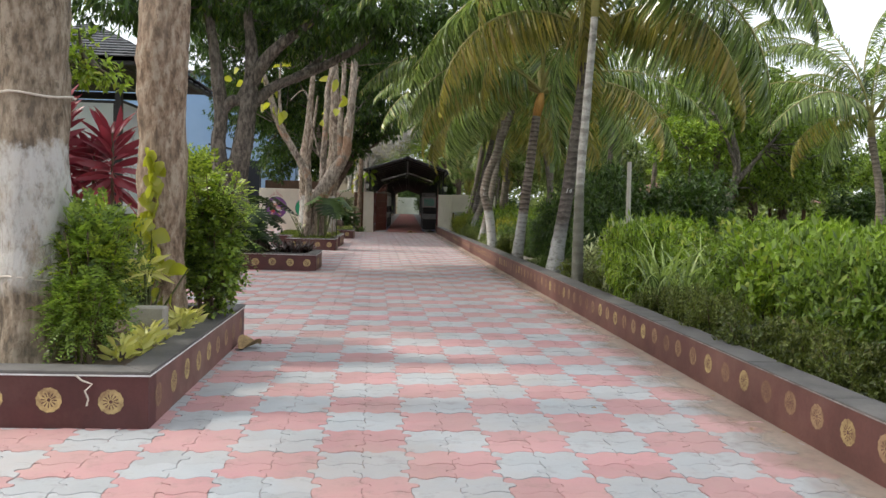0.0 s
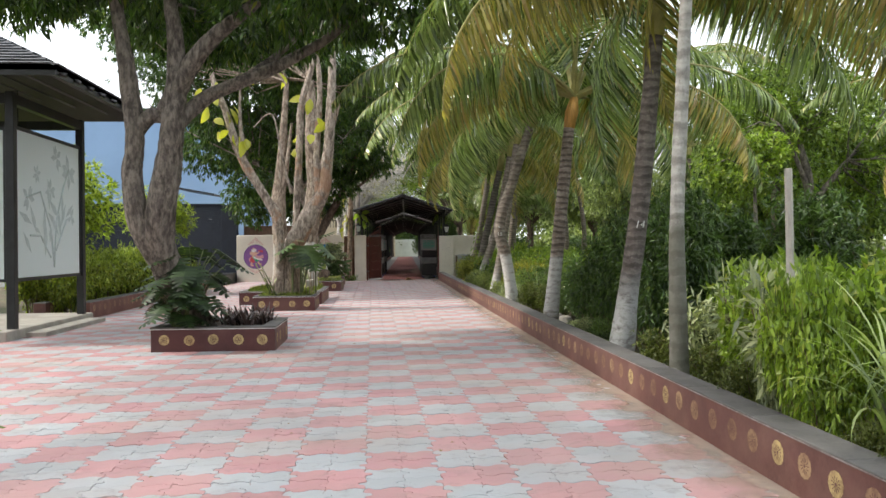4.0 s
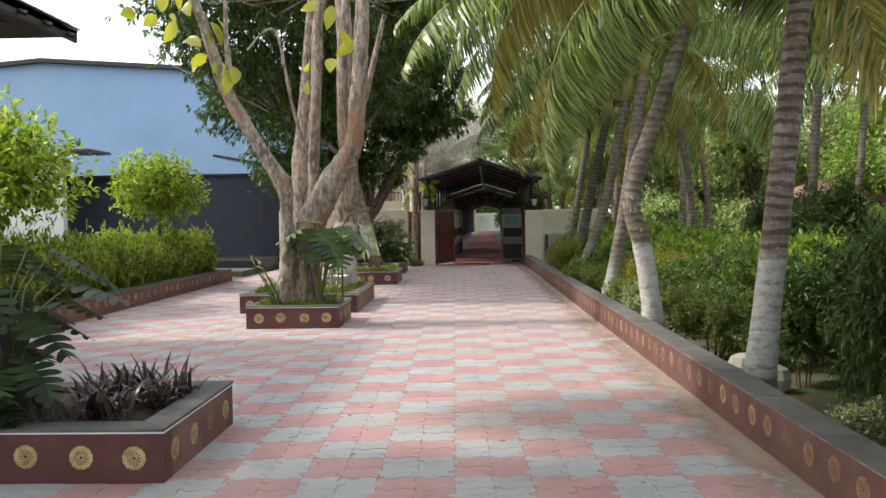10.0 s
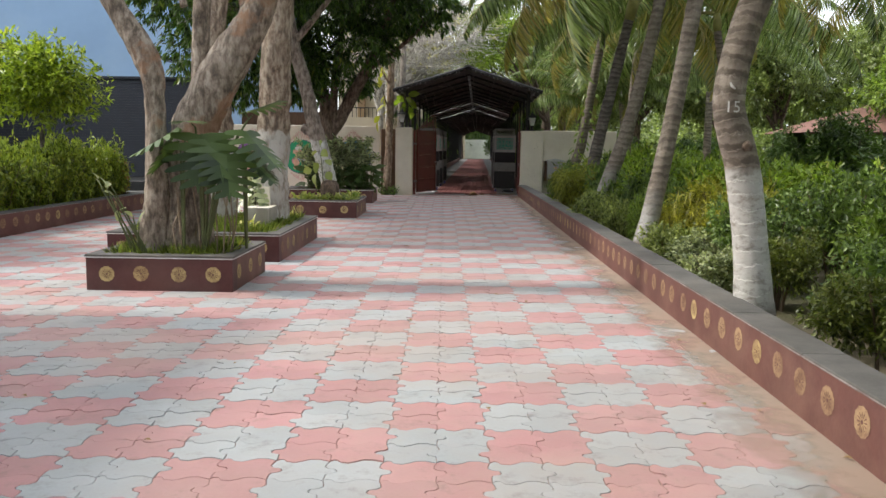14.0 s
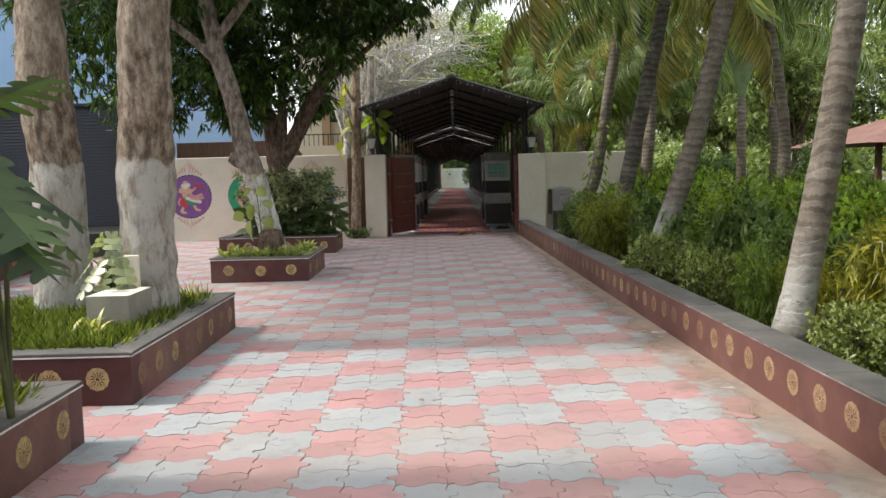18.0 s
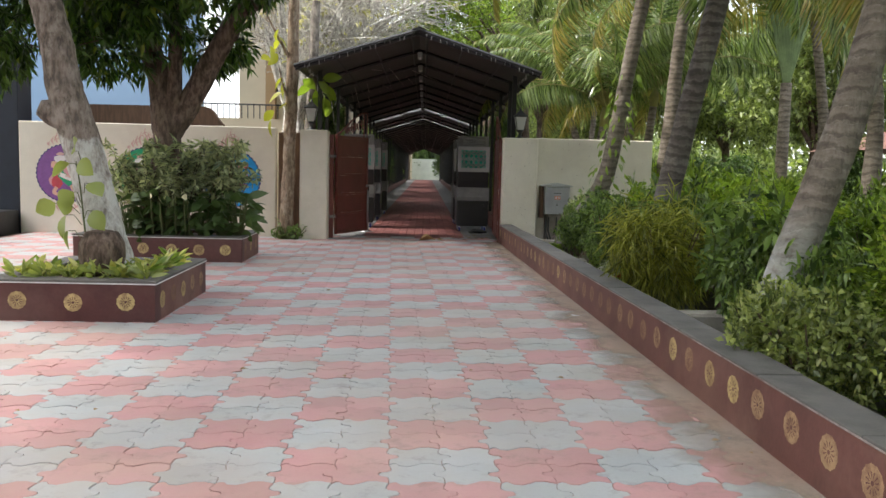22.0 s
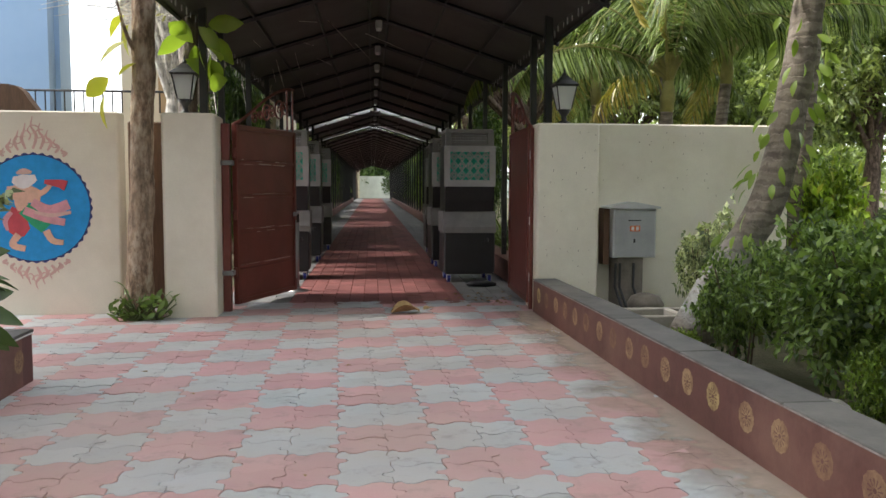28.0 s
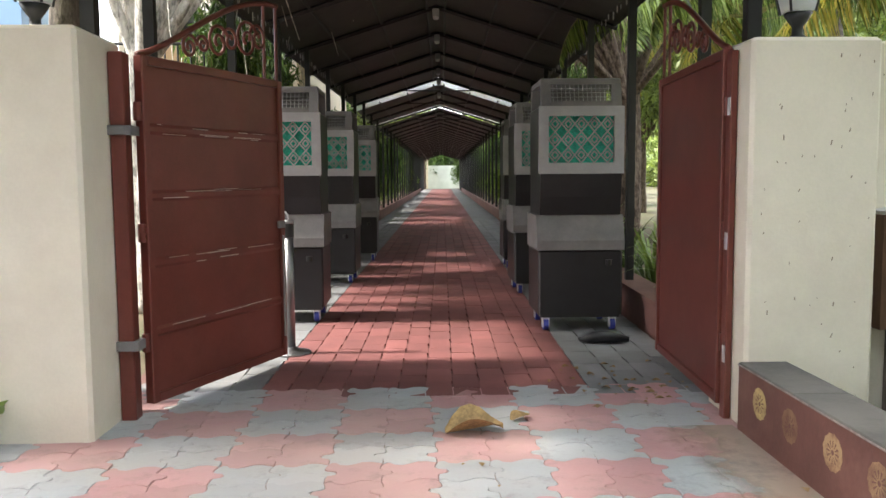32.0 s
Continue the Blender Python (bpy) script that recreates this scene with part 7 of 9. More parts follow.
def shrub(proto, label, at, turn=0.0, s=1.0, sz=None, group="garden shrubs"):
    me_f, me_s, leaf = proto
    t = thing("shrub", label, "shrub", group, at=at, rz=turn)
    m = Matrix.Diagonal((s, s, sz or s, 1))
    part("foliage", me_f, leaf, t, "", m=m)
    part("stem_work", me_s, TWIG, t, "", m=m)
    return t


def proto(seed, r, n, L, W, leaf, blobs=7, **k):
    f = shrub_mesh(seed, r, n, L, W, blobs, **k)
    f.materials.append(leaf)
    s = shrub_stems(seed, r).mesh("stem_work")
    s.materials.append(TWIG)
    return f, s, leaf


def spray_proto(seed, r, n, reach, L, W, leaf, blobs=8, pairs=8, droop=0.35):
    """A shrub of flat feathered sprays: leaflets in pairs along arching ribs."""
    rng = np.random.default_rng(seed)
    bl = []
    for k in range(blobs):
        a, q = rng.uniform(0, 2 * math.pi), rng.uniform(0.1, 0.7)
        bl.append(((r[0] * q * math.cos(a), r[1] * q * math.sin(a), r[2] * rng.uniform(0.7, 1.35)), (r[0] * 0.35, r[1] * 0.35, r[2] * 0.4)))
    P, U = blob_points(rng, bl, n, 0.4)
    D = unit(U + rng.normal(size=P.shape) * 0.35 + [0, 0, 0.25])
    S = unit(np.cross(D, [0, 0, 1.0]) + rng.normal(size=P.shape) * 0.15)
    V = []
    for j in range(pairs):
        u = (j + 0.6) / pairs
        c = P + D * reach * u - np.array([0, 0, 1.0]) * reach * droop * u * u
        for sg in (-1, 1):
            d = unit(S * sg * 0.9 + D * 0.45 - [0, 0, 0.12] + rng.normal(size=P.shape) * 0.12)
            w = unit(np.cross(d, np.cross(S, D))) * W / 2
            ln = L * (1.15 - 0.55 * abs(u - 0.4) * 1.6) * rng.uniform(0.85, 1.15, (n, 1))
            V.append(np.stack([c, c + d * ln * 0.45 + w, c + d * ln, c + d * ln * 0.45 - w], 1).reshape(-1, 3))
    V = np.concatenate(V)
    i = np.arange(len(V) // 4)[:, None] * 4
    f = mesh_np("foliage", V, np.concatenate([i + [0, 1, 2], i + [0, 2, 3]], 1).reshape(-1, 3))
    f.materials.append(leaf)
    st = shrub_stems(seed, r).mesh("stem_work")
    st.materials.append(TWIG)
    return f, st, leaf


def open_proto(seed, n, h, spread, L, W, leaf, per=26):
    """A see-through shrub: thin arching canes with pointed leaves along their upper part."""
    rng = np.random.default_rng(seed)
    g, P, D = Geo(), [], []
    for k in range(n):
        a, q, hh = rng.uniform(0, 2 * math.pi), rng.uniform(0.25, 1.0) * spread, h * rng.uniform(0.65, 1.05)
        pts = smooth_path([(0.05 * math.cos(a), 0.05 * math.sin(a), -0.03, 0.011), (q * 0.35 * math.cos(a), q * 0.35 * math.sin(a), hh * 0.45, 0.008), (q * 0.75 * math.cos(a), q * 0.75 * math.sin(a), hh * 0.85, 0.005), (q * 1.05 * math.cos(a), q * 1.05 * math.sin(a), hh * (1.0 - 0.1 * q), 0.002)], 4)
        g.tube([p[:3] for p in pts], [p[3] for p in pts], 5, False)
        for j in range(per):
            u = rng.uniform(0.38, 1.0) * (len(pts) - 1)
            i = min(int(u), len(pts) - 2)
            c = pts[i] + (pts[i + 1] - pts[i]) * (u - i)
            P.append(c[:3] + rng.normal(size=3) * 0.02)
            D.append(rng.normal(size=3) * [1, 1, 0.5] + [0, 0, -0.1])
    f = leaf_mesh("foliage", rng, np.array(P), np.array(D), L * rng.uniform(0.7, 1.2, len(P)), W, curl=0.12)
    f.materials.append(leaf)
    st = g.mesh("stem_work")
    st.materials.append(TWIG)
    return f, st, leaf


S_HEDGE = proto(101, (0.75, 0.75, 0.55), 7500, 0.085, 0.030, L_HEDGE, 22, br=(0.22, 0.42), shell=0.3)
S_LIGHT = proto(102, (0.75, 0.75, 0.60), 5600, 0.10, 0.046, L_LIGHT, 24, br=(0.2, 0.42), shell=0.3)
S_DARK = proto(103, (0.70, 0.70, 0.55), 9500, 0.062, 0.029, L_DARK, 20, br=(0.22, 0.42), shell=0.3)
S_SMALL = proto(105, (0.50, 0.50, 0.28), 5500, 0.050, 0.024, L_HEDGE, 9)
S_TALL = proto(106, (0.70, 0.70, 0.85), 9500, 0.105, 0.027, L_BAMBOO, 14, droop=0.45, br=(0.25, 0.5))
S_FERN = proto(107, (0.55, 0.55, 0.45), 5000, 0.13, 0.020, L_HEDGE, 7, droop=0.3)

S_SPRAY = spray_proto(160, (0.62, 0.62, 0.60), 330, 0.34, 0.085, 0.026, L_LIGHT, 9)
S_SPRAYTIP = spray_proto(161, (0.40, 0.40, 0.46), 190, 0.20, 0.055, 0.022, L_LIME, 8, 7)
S_SPRAYLOW = spray_proto(162, (0.42, 0.42, 0.60), 420, 0.20, 0.058, 0.024, L_HEDGE, 12, 7)
S_GLOSS = proto(163, (0.68, 0.68, 0.56), 2600, 0.125, 0.055, L_DARK, 18, br=(0.22, 0.42), droop=0.2)
rs = random.Random(21)
S_OLIVE = proto(112, (0.70, 0.62, 0.48), 8000, 0.055, 0.022, L_BRUSH, 20, br=(0.2, 0.4), shell=0.3)
S_RIBBON = proto(113, (0.62, 0.60, 0.55), 6500, 0.17, 0.013, L_OLIVE, 9, droop=0.75, br=(0.3, 0.5))
S_LANCE = proto(114, (0.55, 0.55, 0.60), 900, 0.17, 0.045, L_BLUEGREEN, 14, br=(0.25, 0.45), droop=0.25)
S_DOME = proto(110, (0.55, 0.50, 0.34), 5200, 0.050, 0.028, L_DOME, 16, br=(0.3, 0.5), shell=0.75)
S_GREYLEAF = proto(108, (0.55, 0.45, 0.62), 3600, 0.07, 0.036, L_BLUEGREEN, 16, br=(0.22, 0.42))
S_GOLD = proto(111, (0.70, 0.70, 0.55), 6000, 0.13, 0.016, L_GOLD, 16, br=(0.25, 0.45), droop=0.45)
# low brushy growth along the kerb at the start of the bed, bright bushes behind it
for y in np.arange(1.5, 12.0, 0.72):
    for j, x in enumerate((3.14, 3.8, 4.7, 5.7, 6.8)):
        pr = (S_OLIVE, S_HEDGE if int(y * 10) % 3 else S_LIGHT, S_LIGHT, S_LIGHT, S_LIGHT)[j]
        if j < 2 and y > 9.1 or j == 1 and y > 8.6:
            continue
        shrub(pr, "low olive-green brushy shrub beside the kerb" if j == 0 else "dense green shrub behind the kerb growth" if j == 1 else "bright light-green bush behind the shrubs",
              (x + rs.uniform(-0.08, 0.12), y + rs.uniform(-0.25, 0.25), -0.03), rs.uniform(0, 360), (0.60, 0.85, 1.05, 1.15, 1.2)[j] * rs.uniform(0.88, 1.12), (0.90, 1.32, 1.36, 1.40, 1.42)[j] * rs.uniform(0.84, 1.06))
# open bushes, then tall bamboo-like shrubs, then mixed low shrubs towards the gate
NEAR_BED = [(2.99, 10.15, S_LIGHT, 0.45, 1.35), (3.0, 9.9, S_LIGHT, 0.40, 1.0), (3.02, 10.6, S_LANCE, 0.5, 1.15), (3.06, 9.4, S_OLIVE, 0.42, 0.66), (3.12, 10.45, S_LANCE, 0.45, 1.1), (3.08, 11.1, S_OLIVE, 0.5, 0.8), (3.45, 10.45, S_LIGHT, 0.7, 1.35), (3.4, 11.2, S_LANCE, 0.8, 1.2), (3.5, 11.7, S_LIGHT, 0.75, 1.3), (3.65, 12.6, S_LANCE, 0.9, 1.2), (3.35, 13.1, S_LANCE, 0.6, 0.95), (4.4, 12.6, S_LIGHT, 1.1, 1.35), (3.35, 12.5, S_OLIVE, 0.8, 0.7), (3.4, 13.4, S_OLIVE, 0.8, 0.75), (4.5, 13.8, S_LIGHT, 1.1, 1.4),
            (3.75, 15.6, S_TALL, 0.85, 1.25), (4.3, 16.2, S_TALL, 1.1, 1.5), (3.85, 16.8, S_TALL, 0.85, 1.35), (4.6, 17.4, S_TALL, 1.1, 1.45), (3.75, 17.9, S_TALL, 0.7, 1.1), (4.3, 18.9, S_DARK, 1.0, 1.2), (5.2, 18.4, S_TALL, 1.2, 1.6),
            (3.3, 16.2, S_DARK, 0.45, 0.55), (3.28, 17.5, S_GREYLEAF, 0.5, 0.4), (3.85, 20.0, S_TALL, 0.75, 0.8), (4.5, 20.3, S_TALL, 0.9, 0.95), (3.45, 21.6, S_OLIVE, 0.95, 0.92), (3.95, 22.3, S_DARK, 0.9, 0.95), (3.75, 21.1, S_DARK, 0.6, 0.75)]
MIDDLE_BED = [(3.3, 24.4, S_GREYLEAF, 0.75, 0.55), (3.45, 25.5, S_GREYLEAF, 0.85, 0.6), (3.32, 26.5, S_DOME, 0.8, 0.95), (3.75, 24.2, S_OLIVE, 0.8, 0.9), (4.0, 25.4, S_DARK, 0.9, 1.1), (4.1, 27.2, S_GOLD, 0.95, 1.25), (4.2, 26.1, S_GOLD, 0.85, 1.2), (3.8, 28.3, S_GOLD, 0.45, 0.8),
              (3.45, 28.5, S_FERN, 0.45, 0.95), (4.05, 28.9, S_DARK, 0.85, 1.15), (3.32, 29.45, S_DOME, 0.78, 1.12), (3.22, 30.6, S_DOME, 1.0, 1.22), (3.12, 31.0, S_DOME, 0.6, 1.15), (3.62, 31.15, S_GLOSS, 0.5, 1.0), (4.1, 30.2, S_GLOSS, 0.95, 1.2), (3.95, 30.6, S_SPRAY, 0.8, 1.25), (3.75, 29.9, S_GLOSS, 0.5, 1.1),
              (3.75, 32.3, S_GLOSS, 0.85, 1.2), (4.2, 32.8, S_SPRAY, 0.9, 1.30), (3.5, 32.15, S_GLOSS, 0.38, 0.8), (3.36, 33.9, S_RIBBON, 0.98, 1.15), (3.42, 34.85, S_DARK, 0.62, 1.15), (3.9, 35.0, S_GLOSS, 0.7, 1.25), (4.3, 33.4, S_SPRAY, 1.0, 1.32), (4.2, 34.3, S_GLOSS, 1.0, 1.15), (3.32, 35.25, S_GREYLEAF, 0.48, 0.45), (4.3, 35.4, S_SPRAY, 1.0, 1.25)]
GATE_BED = [(4.2, 36.4, S_GLOSS, 0.95, 1.25), (4.0, 37.0, S_SPRAY, 0.85, 1.22), (3.9, 37.6, S_DARK, 1.0, 1.28), (3.5, 38.5, S_DARK, 0.62, 1.0), (3.5, 36.2, S_DARK, 0.7, 1.12), (4.6, 38.4, S_DARK, 1.0, 1.25), (3.98, 39.95, S_GREYLEAF, 0.85, 1.12), (3.78, 39.75, S_GREYLEAF, 0.6, 0.95), (4.6, 40.6, S_DARK, 0.75, 1.0), (3.5, 37.0, S_SMALL, 0.5, 0.9), (3.2, 38.9, S_SMALL, 0.3, 0.5),
            (5.4, 39.2, S_HEDGE, 1.1, 1.2)]
# taller bright bushes further in, their tops about at eye height
BACK_BED = [(4.75 + 0.95 * (k % 3) + rs.uniform(-0.2, 0.2), 19.6 + 0.62 * k + rs.uniform(-0.2, 0.2), (S_LIGHT, S_HEDGE, S_LIGHT, S_LIGHT, S_DARK)[k % 5], rs.uniform(0.95, 1.2), rs.uniform(1.22, 1.45)) for k in range(29)]
BACK_BED += [(6.4, 14.0, S_LIGHT, 1.3, 1.4), (5.4, 15.2, S_LIGHT, 1.2, 1.4), (6.4, 16.5, S_TALL, 1.3, 1.5), (6.6, 19.6, S_TALL, 1.3, 1.4)]
NAMES = {id(S_HEDGE): "green leafy shrub in the garden bed", id(S_LIGHT): "light-green leafy bush in the garden bed", id(S_DARK): "dark green glossy shrub in the garden bed",
         id(S_SMALL): "low clipped shrub beside the kerb", id(S_TALL): "tall dark bamboo-like shrub by the palms", id(S_FERN): "feathery green fern shrub in the garden bed",
         id(S_OLIVE): "olive-green brushy shrub with brown stems", id(S_RIBBON): "yellow-green shrub of long narrow drooping leaves", id(S_LANCE): "open shrub with pale lance-shaped leaves", id(S_DOME): "rounded pale small-leaved shrub beside the kerb",
         id(S_GREYLEAF): "low grey-green shrub in the garden bed", id(S_GOLD): "golden-green shrub of narrow arching leaves",
         id(S_SPRAY): "bright green shrub of feathery leaf sprays", id(S_GLOSS): "dark green shrub with large glossy leaves"}
for x, y, pr, s, sz in NEAR_BED + MIDDLE_BED + GATE_BED + BACK_BED:
    shrub(pr, NAMES[id(pr)], (x, y, -0.03), rs.uniform(0, 360), s * rs.uniform(0.95, 1.05), sz)


# strap-leaved clump, red anthurium, concrete ring
def blades(name, label, category, at, n, L, W, spread, material, seed, group="", up=1.0, arch=1.0):
    """A clump of long arching blades."""
    rng = np.random.default_rng(seed)
    t = thing(name, label, category, group, at=at)
    V, F = [], []
    for k in range(n):
        a, sp, ln = rng.uniform(0, 2 * math.pi), rng.uniform(0.15, 1.0) * spread, L * rng.uniform(0.6, 1.1)
        d, s = np.array([math.cos(a), math.sin(a), 0]), np.array([-math.sin(a), math.cos(a), 0]) * W * rng.uniform(0.7, 1.2) / 2
        b = np.array([rng.normal(0, 0.05), rng.normal(0, 0.05), 0])
        lean, bend, o, m = 0.12 + 0.55 * sp, (0.5 + 1.3 * sp) * arch * rng.uniform(0.7, 1.2), len(V), 10
        c = b
        for j in range(m + 1):
            u = j / m
            w = s * (0.55 + 0.45 * min(1.0, u * 4)) * (1 - u ** 2.5) + s * 0.02
            V += [c - w, c + w]
            q = lean + bend * u * u * 1.25
            c = c + (d * math.sin(q) + np.array([0, 0, math.cos(q) * up])) * ln / m
        F += [(o + 2 * j, o + 2 * j + 1, o + 2 * j + 3, o + 2 * j + 2) for j in range(m)]
    tagged(part("foliage_tuft", mesh_np("foliage_tuft", V, F), material, t), kind="stuff")
    return t


for k, (x, y) in enumerate(((3.15, 9.3), (3.35, 9.55), (3.42, 9.15), (3.7, 9.4), (3.95, 9.7))):
    blades("strap_lily", "clump of long pale-green strap leaves among the bushes", "plant", (x, y, 0.30), 38, 1.12, 0.030, 1.0, L_STRAP, 60 + k, "strap-leaved clumps", 1.0, 1.55)
n = 90
zv = rv.uniform(0.9, 3.3, n)
av = rv.uniform(0, 2 * math.pi, n)
P = np.stack([np.interp(zv, VP[:, 2], VP[:, 0]) + 0.19 * np.cos(av), np.interp(zv, VP[:, 2], VP[:, 1]) + 0.19 * np.sin(av), zv], 1)
big_leaves("climbing_vine", "green climbing leaves hanging around the leaning palm", "vine", P, np.stack([np.cos(av), np.sin(av), np.full(n, -1.3)], 1) + rv.normal(0, 0.4, (n, 3)), 0.14, 0.055, L_HEDGE, 23)
shrub(S_LIGHT, "bright yellow-green bush beyond the boundary wall", (6.3, 42.6, -0.06), 12, 1.0, 1.75)
shrub(S_LIGHT, "light-green bush beyond the boundary wall", (7.4, 40.6, -0.06), 80, 1.1, 1.3)
blades("anthurium", "low plant with broad leaves and red flowers", "plant", (3.14, 34.35, -0.03), 14, 0.40, 0.12, 0.9, L_DARK, 70)
rg = np.random.default_rng(3)
big_leaves("red_flowers", "small red flowers on thin stalks at the kerb", "flowers", np.array([3.14, 34.3, 0.33]) + rg.normal(0, 0.08, (7, 3)), rg.normal(0, 0.6, (7, 3)) + [-0.6, -0.5, 0.2], 0.10, 0.07, PETAL_R, 4, [(3.14, 34.35, 0.0)] * 7)
for x, y, r in ((3.05, 27.85, 0.09), (3.02, 13.6, 0.10), (3.12, 36.4, 0.13), (3.3, 36.0, 0.10), (3.45, 20.5, 0.16), (3.5, 19.8, 0.14), (3.2, 36.9, 0.09)):
    solo("garden_stone", Geo().lathe(x, y, [(r, -0.03), (r * 1.15, 0.08), (r * 0.9, 0.17), (r * 0.4, 0.20)], 9), CONCRETE, "pale weathered edging stone in the bed", "stone")

S_CLIP = proto(109, (0.70, 0.70, 0.50), 6500, 0.075, 0.036, L_CLIP, 14, br=(0.3, 0.55), shell=0.3)
# hedge on the far side of the plaza
for y in np.arange(23.6, 34.6, 0.8):
    for j, x in enumerate((-6.85, -7.6)):
        shrub(S_CLIP, "clipped yellow-green hedge shrub behind the low wall", (x + rs.uniform(-0.05, 0.05), y, -0.03), rs.uniform(0, 360), 0.92, 1.62 * rs.uniform(0.95, 1.05), "clipped hedge")
S_BRONZE = proto(121, (0.55, 0.55, 0.45), 3600, 0.085, 0.034, L_BRONZE, 14, br=(0.25, 0.45))
shrub(S_BRONZE, "bronze and yellow croton at the hedge end", (-6.85, 34.35, -0.03), 40, 0.85, 1.6, "clipped hedge")
shrub(S_BRONZE, "bronze and yellow croton by the hedge", (-7.4, 33.9, -0.03), 130, 0.8, 1.7, "clipped hedge")
BALL = proto(120, (1.15, 1.15, 0.95), 9000, 0.11, 0.045, L_LIME, 11)
def standard(at, h, s, label):
    t = thing("small_tree", label, "tree", at=at)
    part("trunk", Geo().tube([(0, 0, -0.05), (0.03, 0, h)], [0.06, 0.045], 8), B_GREY, t)
    part("crown", BALL[0], L_LIME, t, "", m=pose(0, 0, h - 0.25) @ Matrix.Diagonal((s, s, s, 1)))
standard((-7.1, 31.9, 0), 1.75, 1.08, "round-headed lime-green small tree behind the hedge")
standard((-8.5, 27.0, 0), 1.5, 1.6, "broad green small tree behind the hedge")
standard((-8.3, 24.4, 0), 1.4, 1.2, "leafy green small tree by the pavilion")

# ---- plants in the planters ----
S_BOX = proto(130, (0.42, 0.42, 0.62), 5200, 0.062, 0.034, L_HEDGE, 12, shell=0.25)
shrub(S_BOX, "bushy small-leaved dark green shrub in the planter", (-1.62, 7.62, 0.3), 20, 1.05, 0.95, "planter plants")
shrub(S_SPRAYLOW, "layered feathery green shrub in the planter", (-1.58, 7.7, 0.3), 80, 1.0, 1.15, "planter plants")
shrub(S_SPRAYTIP, "yellow-green feathery new growth of the planter's bush", (-1.60, 7.65, 0.98), 40, 0.95, 1.0, "planter plants")
shrub(S_BOX, "upright small-leaved green shrub in the planter", (-2.05, 5.72, 0.28), 140, 0.60, 0.80, "planter plants")
shrub(S_SPRAYLOW, "feathery olive-green shrub beside the limewashed trunk", (-2.0, 5.62, 0.28), 15, 0.78, 1.05, "planter plants")
shrub(S_SPRAYLOW, "low feathery shrub at the planter's corner", (-1.96, 5.42, 0.28), 95, 0.62, 0.62, "planter plants")
shrub(S_SPRAYTIP, "light green new sprays on the corner shrub", (-2.0, 5.6, 0.62), 200, 0.66, 0.85, "planter plants")
shrub(S_SPRAYLOW, "feathery green shrub between the trunks", (-2.2, 6.5, 0.3), 10, 0.75, 1.05, "planter plants")
shrub(S_SPRAYTIP, "light yellow-green sprays among the planter's shrubs", (-2.25, 6.45, 0.75), 70, 0.7, 0.7, "planter plants")
def cordyline(at, low, high, n, seed):
    """A cane ringed from low to high with broad leaves: upright at the tip, arching below."""
    rng = np.random.default_rng(seed)
    t = thing("cordyline", "crimson cordyline with broad pink-edged leaves on a brown cane", "plant", "cordylines", at=at)
    part("stem", Geo().tube([(0.03, 0, -0.03), (0.0, 0.02, low * 0.6), (0, 0, high - 0.25)], [0.026, 0.022, 0.012], 7), TWIG, t, "thin brown stem")
    for k in range(n):
        u = k / (n - 1)
        a = k * 2.4 + rng.uniform(-0.3, 0.3)
        rise = -0.55 + 2.6 * u ** 1.6 + rng.uniform(-0.25, 0.25)
        p = np.array([0.02 * math.cos(a), 0.02 * math.sin(a), low + (high - 0.28 - low) * u])
        d = np.array([math.cos(a), math.sin(a), rise])
        part("leaf", broad_leaf(rng, p, d / np.linalg.norm(d), rng.uniform(0.22, 0.36), rng.uniform(0.050, 0.075)), L_RED, t)


for k, (x, y, low, high, n) in enumerate(((-3.03, 7.75, 1.52, 2.42, 78), (-2.56, 7.8, 1.45, 2.24, 74), (-2.80, 8.0, 1.50, 2.08, 54), (-3.32, 7.9, 1.5, 2.3, 56))):
    cordyline((x, y, 0.27), low - 0.27, high - 0.27, n, 80 + k)
rg = np.random.default_rng(8)
n = 64
zc = np.linspace(0.75, 1.82, n)
P = np.stack([-2.0 + 0.025 * np.sin(zc * 9) + rg.normal(0, 0.022, n), 7.075 + rg.normal(0, 0.015, n), zc], 1)
big_leaves("pothos_vine", "yellow-green pothos vine climbing the trunk", "vine", P, rg.normal(0, 0.30, (n, 3)) + [0, -0.35, -0.9], 0.115, 0.105, L_YELLOW, 9)
n = 30
P = np.stack([-2.05 + rg.normal(0, 0.13, n), 6.80 + rg.normal(0, 0.07, n), rg.uniform(0.55, 1.15, n)], 1)
big_leaves("pothos", "bushy yellow-green pothos below the climbing vine", "plant", P, rg.normal(0, 0.5, (n, 3)) + [0, -0.5, -0.35], 0.18, 0.145, L_YELLOW, 10, [(-1.98, 6.9, 0.28)] * n)
for k, (x, y) in enumerate(((-1.72, 5.72), (-1.70, 6.0), (-1.72, 6.4), (-1.68, 6.75), (-1.76, 5.5), (-1.66, 7.1), (-1.80, 6.2), (-1.70, 6.95))):
    n = 32
    a = rg.uniform(0, 2 * math.pi, n)
    D = np.stack([np.cos(a), np.sin(a), rg.uniform(0.3, 1.6, n)], 1)
    P = np.array([x, y, 0.30]) + np.stack([np.cos(a) * 0.04, np.sin(a) * 0.04, rg.uniform(0, 0.14, n)], 1)
    big_leaves("dieffenbachia", "low variegated cream and green leafy plant", "plant", P, D, 0.115, 0.034, L_VARI, 90 + k, None, "variegated plants")
n = 34
a = rg.uniform(0, 2 * math.pi, n)
P = np.array([-1.86, 6.5, 0.78]) + np.stack([np.cos(a) * 0.03, np.sin(a) * 0.03, rg.uniform(0, 0.12, n)], 1)
